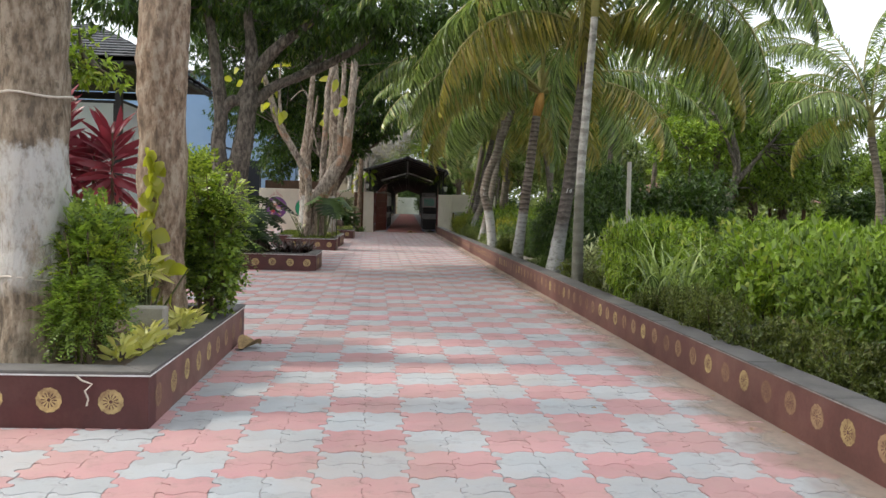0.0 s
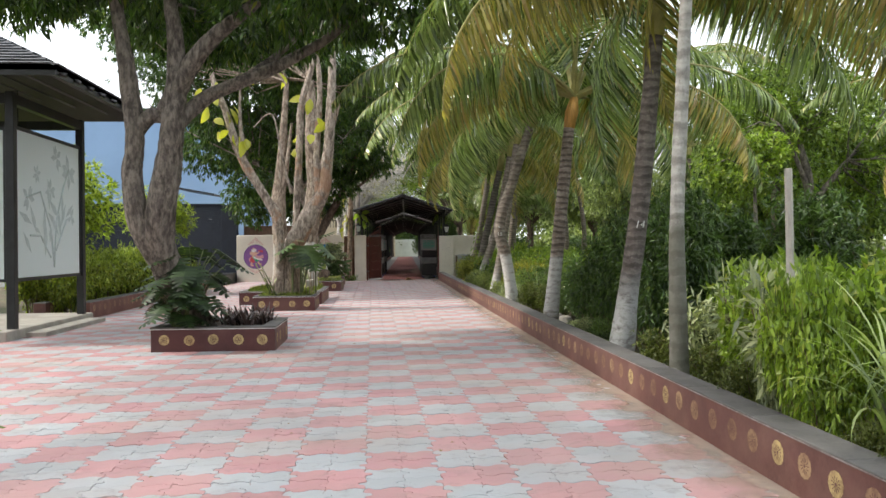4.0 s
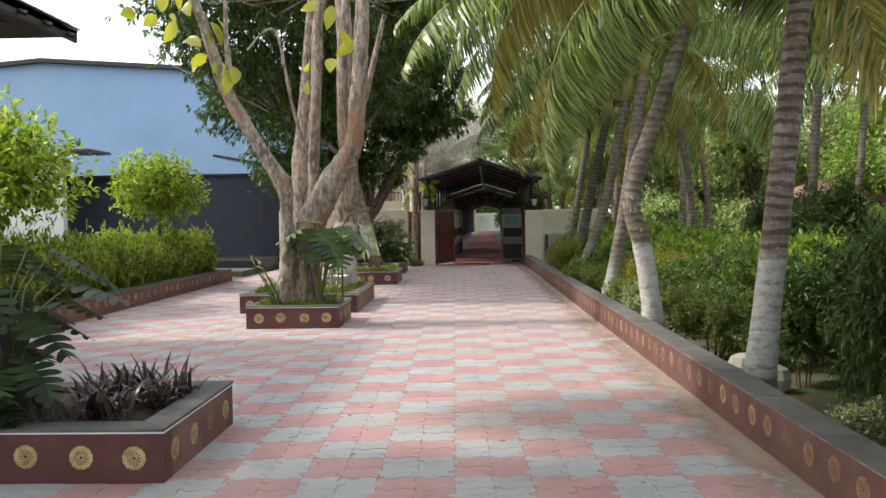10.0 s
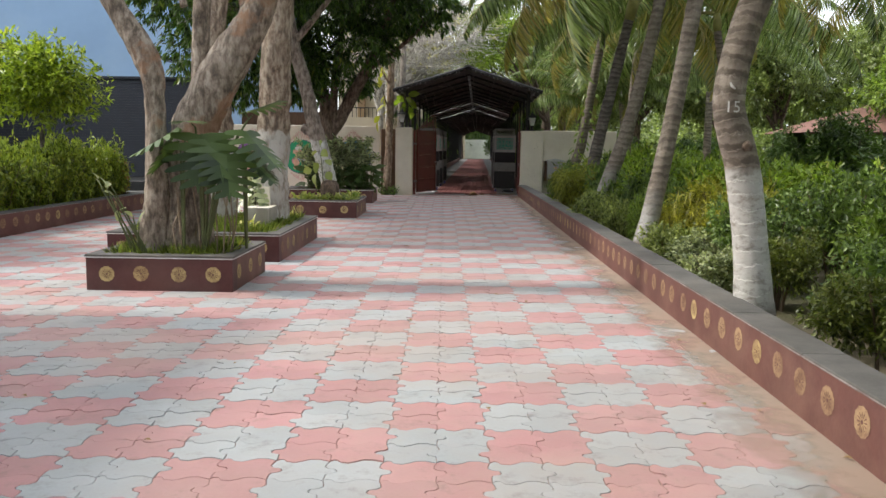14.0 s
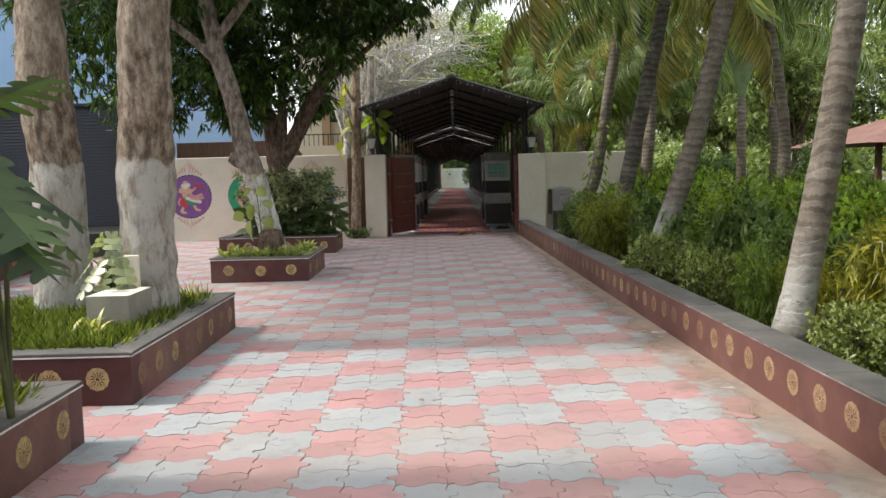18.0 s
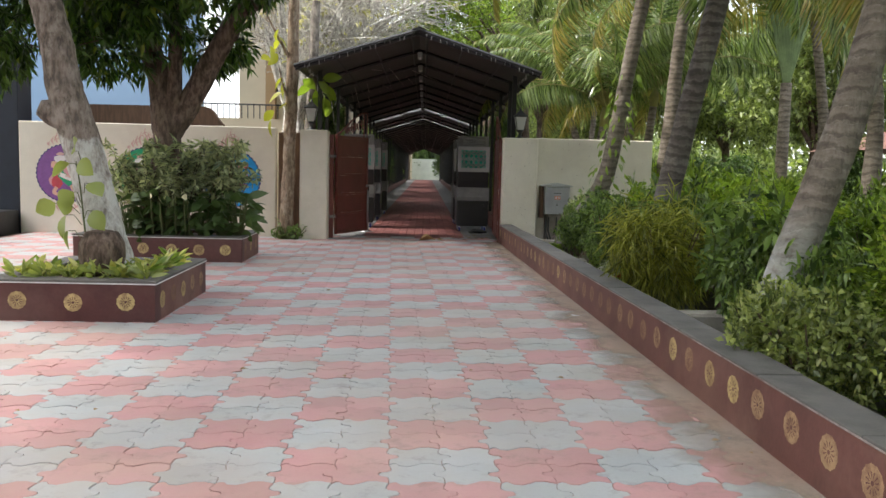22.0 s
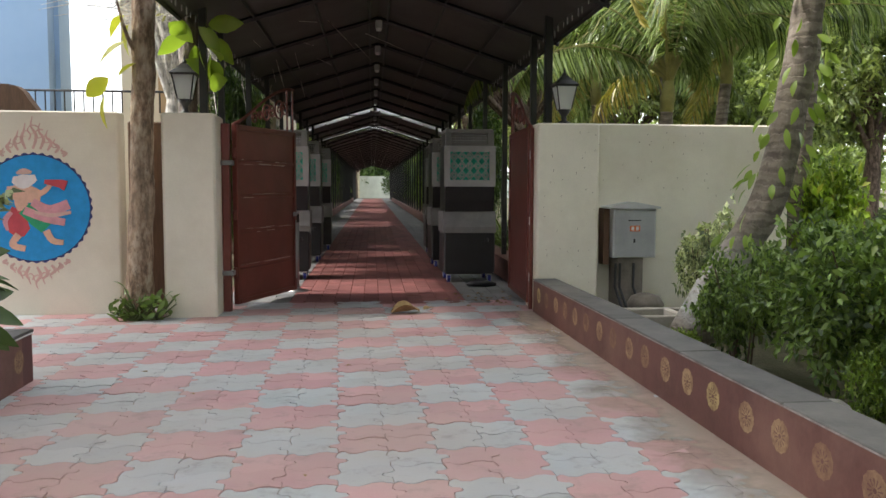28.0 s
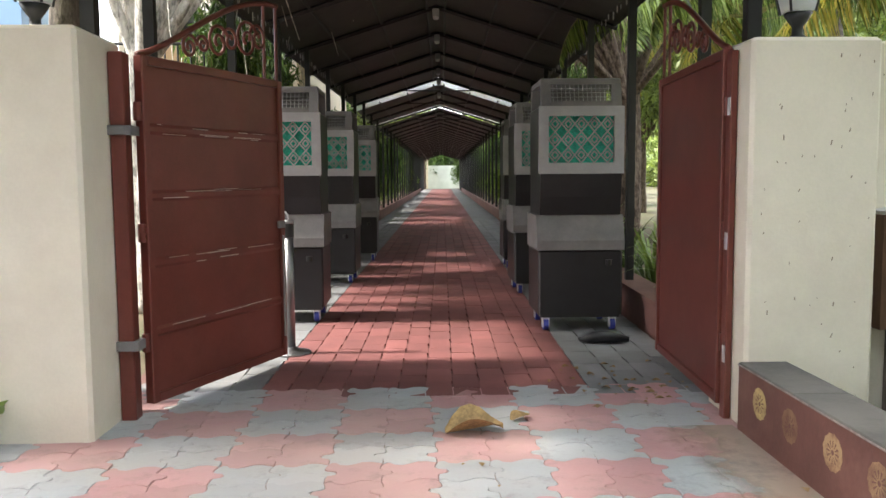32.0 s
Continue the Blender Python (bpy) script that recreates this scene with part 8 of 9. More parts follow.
big_leaves("dracaena", "pale striped dracaena rosette on a short stem", "plant", P, np.stack([np.cos(a), np.sin(a), rg.uniform(-0.2, 1.2, n)], 1), 0.20, 0.034, L_VARI, 97, [(-1.86, 6.5, 0.28)] * 2)
solo("brick_block", Geo().box(-1.94, -1.68, 6.28, 6.42, 0.27, 0.58, 0.012), CONCRETE, "weathered concrete block standing in the planter", "block")
solo("white_tag", Geo().box(-2.12, -2.06, 5.75, 5.755, 1.12, 1.22), HUB, "small white tag hanging on the shrub", "tag")

# planter with the dark plants
for k, (x, y) in enumerate(((-1.9, 17.3), (-1.75, 17.6), (-2.0, 17.7), (-1.7, 17.95), (-2.1, 17.35), (-1.95, 18.1), (-2.25, 17.75), (-2.2, 18.05))):
    blades("spiky_plant", "low dark purple-brown spiky plant", "plant", (x, y, 0.27), 34, 0.42, 0.035, 0.95, L_BLACK, 110 + k, "dark spiky plants")


def split_leaves(name, label, at, n, size, material, seed, rise=0.9, spread=0.7, group="monstera plants", lobes=9, wide=0.62, cut=0.72, dip=0.6):
    """Large cut leaves: each a rib with finger lobes to both sides, on a long stalk."""
    rng = np.random.default_rng(seed)
    t = thing(name, label, "plant", group, at=at)
    for k in range(n):
        a = rng.uniform(0, 2 * math.pi)
        h, q, s = rise * rng.uniform(0.35, 1.15), spread * rng.uniform(0.35, 1.1), size * rng.uniform(0.7, 1.15)
        p = np.array([q * math.cos(a), q * math.sin(a), h])
        stalk = Geo().tube([(0.05 * math.cos(a), 0.05 * math.sin(a), 0.0), tuple(p * [0.5, 0.5, 0.75]), tuple(p)], [0.014, 0.010, 0.007], 5, False)
        d = np.array([math.cos(a) * 0.75, math.sin(a) * 0.75, -dip + rng.uniform(-0.2, 0.35)])
        d /= np.linalg.norm(d)
        sd = np.cross(d, [0, 0, 1.0])
        sd /= np.linalg.norm(sd)
        nn = np.cross(sd, d)
        V, F = [], []
        m = lobes
        for i in range(m):
            u = i / m
            w = s * wide * math.sin(min(1, u * 0.8 + 0.2) * math.pi) ** 0.8 * (1.05 - 0.2 * u)
            for sg in (-1, 1):
                at_ = lambda v, k, back: p + d * s * (v + back) + sd * sg * w * k - nn * w * (0.03 + 0.16 * k) * k
                back = -0.12 * (1 - u) + 0.16 * u
                e = 1.0 / m
                o = len(V)
                V += [at_(u, 0, 0), at_(u + e, 0, 0), at_(u + e * (0.5 + 0.48 * cut), 0.5, back * 0.5), at_(u + e * (0.5 - 0.48 * cut), 0.5, back * 0.5),
                      at_(u + e * 0.90, 0.86, back), at_(u + e * 0.12, 0.86, back), at_(u + e * 0.55, 1.03, back)]
                F += [(o, o + 1, o + 2, o + 3), (o + 3, o + 2, o + 4, o + 5), (o + 5, o + 4, o + 6, o + 6)]
        o = len(V)
        V += [p + d * s * 0.97, p + d * s * 0.9 + sd * 0.05 * s, p + d * s * 1.14, p + d * s * 0.9 - sd * 0.05 * s]
        F.append((o, o + 1, o + 2, o + 3))
        F = [f if f[3] != f[2] else f[:3] for f in F]
        T = [t3 for f in F for t3 in ([f] if len(f) == 3 else [f[:3], (f[0], f[2], f[3])])]
        F = T
        lf = part("cut_leaf", mesh_np("cut_leaf", V, F), material, t)
        part("stalk", stalk, STEM, lf, "", True)
    return t


split_leaves("philodendron", "dark green cut-leaved philodendron around the forked trunk", (-2.68, 17.25, 0.42), 46, 0.36, L_PHILO, 1, 0.95, 0.50, lobes=6, wide=0.58, cut=0.98)
split_leaves("philodendron", "dark green cut-leaved philodendron at the trunk's foot", (-2.85, 17.1, 0.3), 26, 0.32, L_PHILO, 2, 0.55, 0.42, lobes=6, wide=0.58, cut=0.98)
def monstera_leaf(rng, p, d, L):
    """A heart-shaped blade slit towards its rib into fingers that fan out from it."""
    sd = np.cross(d, [0, 0, 1.0])
    sd /= np.linalg.norm(sd)
    nn = np.cross(sd, d)
    V, F, m = [], [], 6
    put = lambda along, out, sg: p + d * L * along + sd * sg * L * out + nn * L * (0.16 * math.exp(-along * 3) - 0.30 * out * out - 0.10 * along * along)
    for sg in (-1, 1):
        for i in range(m):
            a0, a1 = i / m, (i + 1) / m
            reach = 0.60 * math.sin(math.pi * (0.26 + 0.68 * (i + 0.5) / m)) ** 0.7
            lean = -0.22 + 0.62 * (i + 0.5) / m
            rows = []
            for q, (lo, hi) in ((0.0, (-0.02, 1.02)), (0.30, (-0.08, 1.08)), (0.52, (0.05, 0.95)), (0.85, (0.16, 0.86)), (1.0, (0.38, 0.68))):
                rows.append([put(0.12 + 0.78 * (a0 + (a1 - a0) * w) + lean * q * reach * 1.1, reach * q, sg) for w in (lo, hi)])
            o = len(V)
            V += [v for r in rows for v in r]
            F += [(o + 2 * k, o + 2 * k + 1, o + 2 * k + 3, o + 2 * k + 2) for k in range(4)]
    o = len(V)
    V += [put(0.86, -0.05, 1), put(0.86, 0.05, 1), put(1.08, 0.0, 1), put(0.97, -0.02, 1)]
    F.append((o, o + 1, o + 2, o + 3))
    return mesh_np("cut_leaf", V, F)


def monstera(label, at, leaves, seed):
    """Great split leaves, each (base, way, length), on stalks that rise from the foot."""
    rng = np.random.default_rng(seed)
    t = thing("monstera", label, "plant", "monstera plants", at=at)
    for b, d, L in leaves:
        p, d = np.array(b, float) - at, np.array(d, float)
        lf = part("cut_leaf", monstera_leaf(rng, p, d / np.linalg.norm(d), L), L_BIG, t)
        q = np.array([0.1 * math.copysign(1, p[0]), 0.0, 0.0])
        part("stalk", Geo().tube([tuple(q), tuple(q * 0.5 + p * [0.55, 0.6, 0.75]), tuple(p - [0, 0, 0.02]), tuple(p + d / np.linalg.norm(d) * 0.06)], [0.016, 0.013, 0.010, 0.006], 6, False), STEM, lf, "", True)


monstera("great glossy split monstera leaves hanging before the multi-stemmed tree", (-1.92, 24.62, 0.28),
         [((-1.77, 24.46, 1.56), (0.05, -0.45, -0.9), 0.60), ((-1.93, 24.48, 1.55), (-0.85, -0.25, -0.32), 0.58), ((-1.43, 24.52, 1.55), (0.75, -0.25, -0.5), 0.58), ((-1.53, 24.44, 1.36), (0.2, -0.5, -0.85), 0.50),
          ((-1.36, 24.62, 1.70), (0.6, -0.1, 0.35), 0.42), ((-1.83, 24.46, 1.62), (-0.15, -0.5, 0.1), 0.30), ((-1.66, 24.48, 1.48), (0.35, -0.55, -0.75), 0.48), ((-2.03, 24.62, 1.45), (-0.7, 0.1, -0.6), 0.46)], 3)
monstera("broad monstera leaves on the far side of the trunk", (-1.60, 25.05, 0.28),
         [((-1.50, 24.95, 1.52), (0.75, 0.25, -0.45), 0.52), ((-1.52, 25.15, 1.36), (0.6, 0.5, -0.6), 0.46), ((-1.48, 24.82, 1.30), (0.85, -0.15, -0.5), 0.46)], 4)
rr_ = random.Random(4)
ar = thing("aerial_root", "brown hanging aerial roots at the monstera's foot", "roots")
for k in range(11):
    x, y = -1.9 + rr_.uniform(-0.28, 0.35), 24.68 + rr_.uniform(-0.1, 0.2)
    part("root_strand", Geo().tube([(x, y, 0.27), (x + rr_.uniform(-0.1, 0.1), y, 0.6), (x + rr_.uniform(-0.12, 0.12), y + 0.1, 1.05)], 0.009, 5, False), ROOT, ar, "", True)
# a young plant with few leaves on thin canes
yp = [(-2.72, 24.55, 1.05), (-2.66, 24.5, 0.92), (-2.80, 24.55, 0.98), (-2.55, 24.5, 0.80), (-2.48, 24.5, 0.72), (-2.62, 24.48, 0.78), (-2.86, 24.6, 1.08), (-2.42, 24.5, 0.66), (-2.7, 24.45, 0.99)]
big_leaves("young_plant", "thin young plant with a few pale leaves on bare canes", "plant", yp, np.random.default_rng(2).normal(0, 0.6, (9, 3)) + [0, -0.2, 0.2], 0.13, 0.06, L_BLUEGREEN, 21, [(-2.35 - 0.02 * k, 24.6, 0.28) for k in range(9)])


def grass(name, x0, x1, y0, y1, n, L, seed, label):
    rng = np.random.default_rng(seed)
    P = np.stack([rng.uniform(x0, x1, n), rng.uniform(y0, y1, n), np.full(n, 0.26)], 1)
    D = rng.normal(0, 0.45, (n, 3))
    D[:, 2] = np.abs(D[:, 2]) + 0.55
    me = leaf_mesh(name, rng, P, D, L * rng.uniform(0.6, 1.3, n), 0.0065, mid=0.4, curl=0.25)
    return solo(name, me, L_GRASS, label, "grass", "stuff")


grass("grass", -2.72, -1.65, 24.56, 25.56, 9000, 0.17, 1, "tufts of thin green grass in the planter")
grass("grass", -3.4, -1.66, 26.68, 29.1, 15000, 0.17, 2, "short green grass in the planter")
blades("dry_tuft", "dry reddish grass tuft at the planter's corner", "plant", (-1.75, 28.85, 0.27), 40, 0.35, 0.012, 0.8, L_VARI, 131)
blades("bromeliad", "small dry brown bromeliad on a stone", "plant", (-2.02, 27.2, 0.30), 24, 0.26, 0.035, 0.8, L_VARI, 132)
sb = thing("stone_basin", "cream square stone basin with a round bowl standing in the planter", "basin")
ring = [(0.085 * math.cos(k * math.pi / 8), 0.07 * math.sin(k * math.pi / 8)) for k in range(16)]
sq_ = [(max(-0.16, min(0.16, 0.3 * math.cos(k * math.pi / 8))), max(-0.26, min(0.26, 0.45 * math.sin(k * math.pi / 8)))) for k in range(16)]
tp_ = Geo().add([(-1.96 + u, 27.66 + v, 0.60) for u, v in sq_] + [(-1.96 + u, 27.66 + v, 0.60) for u, v in ring] + [(-1.96 + u * 0.7, 27.66 + v * 0.7, 0.55) for u, v in ring],
                [(k, (k + 1) % 16, 16 + (k + 1) % 16, 16 + k) for k in range(16)] + [(16 + k, 16 + (k + 1) % 16, 32 + (k + 1) % 16, 32 + k) for k in range(16)] + [tuple(range(32, 48))])
part("top_slab", tp_, CREAM, sb, "cream top with a shallow bowl")
part("body", Geo().box(-2.12, -1.80, 27.40, 27.92, 0.26, 0.597), CONCRETE, sb, "weathered grey sides")
part("upstand", Geo().box(-2.12, -1.90, 27.925, 27.965, 0.30, 0.86, 0.008), CREAM, sb, "cream slab standing behind the bowl")
split_leaves("pale_aroid", "pale drooping broad-leaved plant by the limewashed trunk", (-2.12, 27.98, 0.55), 9, 0.30, L_BLUEGREEN, 5, 0.5, 0.16, lobes=5, wide=0.30, cut=1.0, dip=1.2)
rg = np.random.default_rng(61)
cl = thing("climbing_vine", "thin-caned climber with broad pale lobed leaves by the leaning trunk", "vine")
cane = smooth_path([(-2.0, 33.42, 0.27, 0.010), (-2.03, 33.38, 0.70, 0.009), (-2.06, 33.36, 1.12, 0.007), (-2.10, 33.38, 1.34, 0.004)], 6)
part("cane", Geo().tube([q[:3] for q in cane], [q[3] for q in cane], 6), STEM, cl, "", True)
for x, z, sx, sz in ((-2.14, 1.27, -0.8, -0.5), (-2.05, 1.30, 0.5, -0.5), (-1.98, 1.10, 0.9, -0.5), (-1.95, 0.86, 0.6, -0.9), (-2.14, 0.97, -0.4, -1.0), (-2.18, 0.82, -0.2, -1.2), (-2.27, 0.92, -0.9, -0.5), (-2.11, 1.02, -0.6, -0.6), (-2.16, 0.68, -0.1, -1.2), (-2.09, 1.38, 0.1, 0.3)):
    d = np.array([sx, -0.45, sz])
    lf = part("leaf", broad_leaf(rg, np.array([x, 33.34, z + 0.05]), d / np.linalg.norm(d), 0.19 * rg.uniform(0.85, 1.2), 0.17), L_DOME, cl)
    part("leaf_stalk", Geo().tube([(-2.05 + 0.02 * sx, 33.37, z - 0.04), ((x - 2.05) / 2, 33.35, z + 0.05), (x, 33.34, z + 0.05)], 0.004, 4, False), STEM, lf, "", True)
for k in range(24):
    n = 22
    a = rg.uniform(0, 2 * math.pi, n)
    gx, gy = (-2.50 + 0.072 * k, 33.14 + 0.11 * (k % 3)) if k < 16 else (-1.50 - 0.03 * (k % 2), 33.5 + 0.13 * (k - 16))
    P = np.array([gx, gy, 0.29]) + np.stack([np.cos(a) * 0.04, np.sin(a) * 0.04, rg.uniform(0, 0.12, n)], 1)
    big_leaves("ground_cover", "low leafy ground cover with pale-edged leaves", "plant", P, np.stack([np.cos(a), np.sin(a), rg.uniform(0.2, 1.7, n)], 1), 0.14, 0.040, (L_DOME, L_VARI, L_HEDGE)[k % 3], 240 + k, None, "ground cover")
knob = Geo().lathe(-1.90, 33.42, [(0.12, 0.26), (0.17, 0.34), (0.20, 0.50), (0.195, 0.62), (0.14, 0.72), (0.04, 0.74)], 14)
solo("tree_stump", knob, B_DARK, "dark swollen stump at the leaning trunk's foot", "stump", smooth=True)
S_WILLOW = open_proto(150, 22, 1.32, 0.62, 0.135, 0.052, L_BLUEGREEN, 44)
S_WILLOW_B = open_proto(151, 20, 1.12, 0.55, 0.125, 0.048, L_BLUEGREEN, 44)
for pr, x, y, turn, s, sz in ((S_WILLOW, -2.45, 37.95, 15, 1.0, 1.0), (S_WILLOW_B, -1.80, 37.95, 80, 0.95, 1.12), (S_WILLOW_B, -3.0, 38.0, 200, 0.8, 1.1), (S_WILLOW, -2.1, 38.1, 130, 0.8, 1.0), (S_WILLOW, -2.75, 37.8, 310, 0.8, 0.85), (S_WILLOW_B, -2.35, 37.8, 260, 0.9, 1.0)):
    shrub(pr, "open shrub with thin canes and pale grey-green leaves", (x, y, 0.28), turn, s * 1.08, sz * 1.1, "planter plants")
rg = np.random.default_rng(12)
for k in range(7):
    n = 28
    x = -3.05 + 0.255 * k
    a = rg.uniform(0, 2 * math.pi, n)
    P = np.array([x, 37.62 + 0.06 * (k % 2), 0.30]) + np.stack([np.cos(a) * 0.12, np.sin(a) * 0.08, rg.uniform(0.08, 0.60, n)], 1)
    big_leaves("peace_lily", "dark glossy broad-leaved peace lily along the planter edge", "plant", P, np.stack([np.cos(a), np.sin(a) - 0.4, rg.uniform(-0.5, 0.6, n)], 1), 0.30, 0.125, L_BIG, 151 + k, [(x, 37.65, 0.28)] * n, "peace lilies")
P = np.array([[-2.64, 37.30, 0.88], [-2.52, 37.30, 0.84], [-2.33, 37.30, 0.93], [-2.20, 37.29, 0.94], [-2.15, 37.30, 0.89]])
big_leaves("peace_lily_flowers", "white peace lily flowers above dark leaves", "flowers", P, rg.normal(0, 0.25, (5, 3)) + [0.3, -0.6, 0.15], 0.13, 0.085, PETAL_W, 13, [(p[0], p[1] + 0.12, 0.35) for p in P.tolist()])
rw = np.random.default_rng(44)
for wx_, wy_, n in ((-1.36, 41.12, 52), (-1.18, 41.15, 26)):
    P = np.array([wx_, wy_, 0.12]) + rw.normal(0, 1, (n, 3)) * [0.12, 0.06, 0.06]
    big_leaves("weed", "low broad-leaved weed at the foot of the trunk", "plant", P, rw.normal(0, 0.7, (n, 3)) + [0, -0.4, 0.45], 0.12, 0.048, L_DARK, n, [(wx_, wy_, 0.0)] * n)

# ---- garden behind ----
rb = np.random.default_rng(77)


def far_tree(seed, h, r, leaf):
    """A broad garden tree as one crown mesh and one trunk mesh about the origin."""
    rng = np.random.default_rng(seed)
    bl = [((rng.uniform(-0.6, 0.6) * r, rng.uniform(-0.6, 0.6) * r, h * rng.uniform(0.45, 0.95)), (r * rng.uniform(0.35, 0.6), r * rng.uniform(0.35, 0.6), h * rng.uniform(0.13, 0.22))) for _ in range(13)]
    c = crown("crown", seed, bl, 4600, 5, 0.19, 0.075, 0.3, 0.3)
    c.materials.append(leaf)
    g = Geo()
    Q = limb(g, [(0, 0, -0.06, 0.2), (0.1, 0, h * 0.3, 0.16), (0, 0.1, h * 0.6, 0.1)], 8)
    for b in bl[:9]:
        g.tube([(0.08, 0, h * 0.3), tuple(np.array(b[0]) * 0.55 + [0, 0, h * 0.18]), b[0]], [0.08, 0.05, 0.015], 5, False)
    s = g.mesh("trunk", True)
    s.materials.append(B_DARK)
    return c, s


def high_tree(seed, leaf, pale=False, shift=0.0):
    """A tall tree that carries its crown above the walkway roof; a pale one is nearly bare."""
    rng = np.random.default_rng(seed)
    bl = [((rng.uniform(-1, 1) * 2.2 + shift, rng.uniform(-1, 1) * 2.2, rng.uniform(5.4, 8.6)), (1.2, 1.2, 0.8)) for _ in range(12)]
    c = crown("crown", seed, bl, 220 if pale else 3600, 5, 0.16, 0.06, 0.2, 0.2)
    c.materials.append(leaf)
    g = Geo()
    limb(g, [(0, 0, -0.06, 0.2), (0.1, 0, 2.5, 0.16), (0, 0.1, 5.0, 0.1)], 8)
    for b in bl:
        m = np.array(b[0]) * [0.5, 0.5, 1] + [0, 0, -1.2]
        g.tube([(0.05, 0, 3.2), tuple(m), b[0]], [0.09, 0.06, 0.03], 5, False)
        for q in range(46 if pale else 4):
            e = np.array(b[0]) + rng.normal(size=3) * [1.1, 1.1, 0.8]
            h = m + (np.array(b[0]) - m) * rng.uniform(0.4, 1.0)
            g.tube([tuple(h), tuple((h + e) / 2 + rng.normal(size=3) * 0.15), tuple(e)], [0.02, 0.012, 0.004], 4, False)
    sk = g.mesh("trunk", True)
    sk.materials.append(B_PALE if pale else B_DARK)
    return c, sk


B_PALE = bark_mat("bleached_bark", (0.56, 0.53, 0.48), (0.76, 0.73, 0.67))
L_PALE = leaf_mat("pale_leaf", (0.30, 0.32, 0.20), (0.52, 0.53, 0.38), trans=0.45)
HIGH = [high_tree(301, L_FAR), high_tree(302, L_PALE, True), high_tree(303, L_LIGHT), high_tree(304, L_PALE, True, 2.4), high_tree(305, L_LIGHT, False, -2.2)]
for x, y, i, s in ((-1.75, 45.6, 3, 0.74), (-1.7, 48.2, 3, 0.8), (-1.6, 51.6, 3, 0.9), (4.4, 51.0, 4, 0.8), (-2.0, 46.4, 1, 0.78), (-1.8, 50.0, 1, 0.85), (-2.4, 54.0, 1, 0.9), (-1.9, 60.0, 1, 1.0), (1.5, 126.5, 0, 0.9), (6.4, 125.5, 2, 0.9), (5.6, 55.0, 0, 0.95), (5.6, 63.0, 0, 1.0), (-3.0, 72.0, 0, 1.0), (6.6, 74.0, 0, 1.0), (-1.5, 84.0, 2, 1.0), (7.0, 88.0, 2, 1.1), (-0.5, 104.0, 0, 1.0), (7.2, 106.0, 0, 1.0)):
    t = thing("tree", "tall nearly bare bleached tree behind the gate" if i in (1, 3) else "tall leafy tree beside the covered walk", "tree", "background trees", at=(x, y, 0), rz=x * 77 if i < 3 else 0.0)
    part("crown", HIGH[i][0], None, t, "", m=Matrix.Diagonal((s, s, s, 1)))
    part("trunk", HIGH[i][1], None, t, "", m=Matrix.Diagonal((s, s, s, 1)))

tree("tree", "broad dark garden tree with pale forked limbs",
     [[(10.0, 24.0, -0.06, 0.16), (10.15, 24.0, 1.5, 0.13), (10.35, 24.0, 2.2, 0.12), (10.45, 24.0, 3.0, 0.10), (10.2, 24.1, 4.2, 0.06)], [(10.38, 24.0, 2.3, 0.09), (10.85, 23.9, 2.9, 0.07), (11.3, 23.8, 3.5, 0.045)], [(10.42, 24.0, 2.8, 0.07), (10.0, 23.8, 3.6, 0.05), (9.6, 23.7, 4.3, 0.03)]], B_GREY,
     [((9.6, 24.3, 4.5), (1.3, 1.0, 0.8)), ((11.2, 24.2, 4.6), (1.5, 1.0, 0.9)), ((12.4, 24.4, 3.6), (1.2, 1.0, 0.8)), ((10.4, 25.0, 5.4), (2.0, 1.4, 0.8)), ((8.8, 24.8, 3.6), (0.8, 0.7, 0.6)), ((12.6, 25.0, 2.4), (1.2, 0.9, 0.8)), ((10.4, 25.6, 3.2), (1.4, 0.7, 0.9))], 2600, 6, 0.15, 0.07, L_HEDGE, 22, 0.3, 40, "background trees", 12)
tree("tree", "young lime-green tree among the garden trees",
     [[(8.6, 23.0, -0.06, 0.07), (8.65, 23.0, 1.8, 0.05), (8.6, 23.0, 3.2, 0.03)]], B_GREY,
     [((8.5, 23.0, 3.2), (0.75, 0.6, 0.4)), ((9.0, 23.1, 3.7), (0.6, 0.5, 0.35)), ((8.2, 23.1, 3.8), (0.5, 0.5, 0.35))], 420, 7, 0.13, 0.06, L_LIGHT, 23, 0.3, 16, "background trees", 10)
FAR = [far_tree(201, 6.0, 2.6, L_FAR), far_tree(202, 7.0, 2.9, L_FAR), far_tree(203, 5.2, 2.4, L_HEDGE)]
SPOTS = [(14.6, 29.5, 2), (16.5, 36.0, 0), (12.2, 28.5, 2), (13.4, 33.5, 2), (18.5, 40.0, 1), (15.5, 55.0, 0), (18.5, 47.0, 2), (10.0, 60.0, 1),
         (9.0, 67.0, 1), (10.5, 76.0, 0), (-3.2, 66.0, 0), (-4.0, 76.0, 2), (-4.0, 86.0, 1), (11.5, 95.0, 1), (-5.0, 98.0, 0), (15.0, 62.0, 1), (21.0, 56.0, 0), (-13.5, 11.0, 1), (-15.5, 26.0, 0), (26.0, 40.0, 2),
         (-2.0, 122.0, 1), (9.5, 118.0, 0), (-9.5, -7.0, 1), (10.0, -8.0, 0), (2.0, -14.0, 1)]
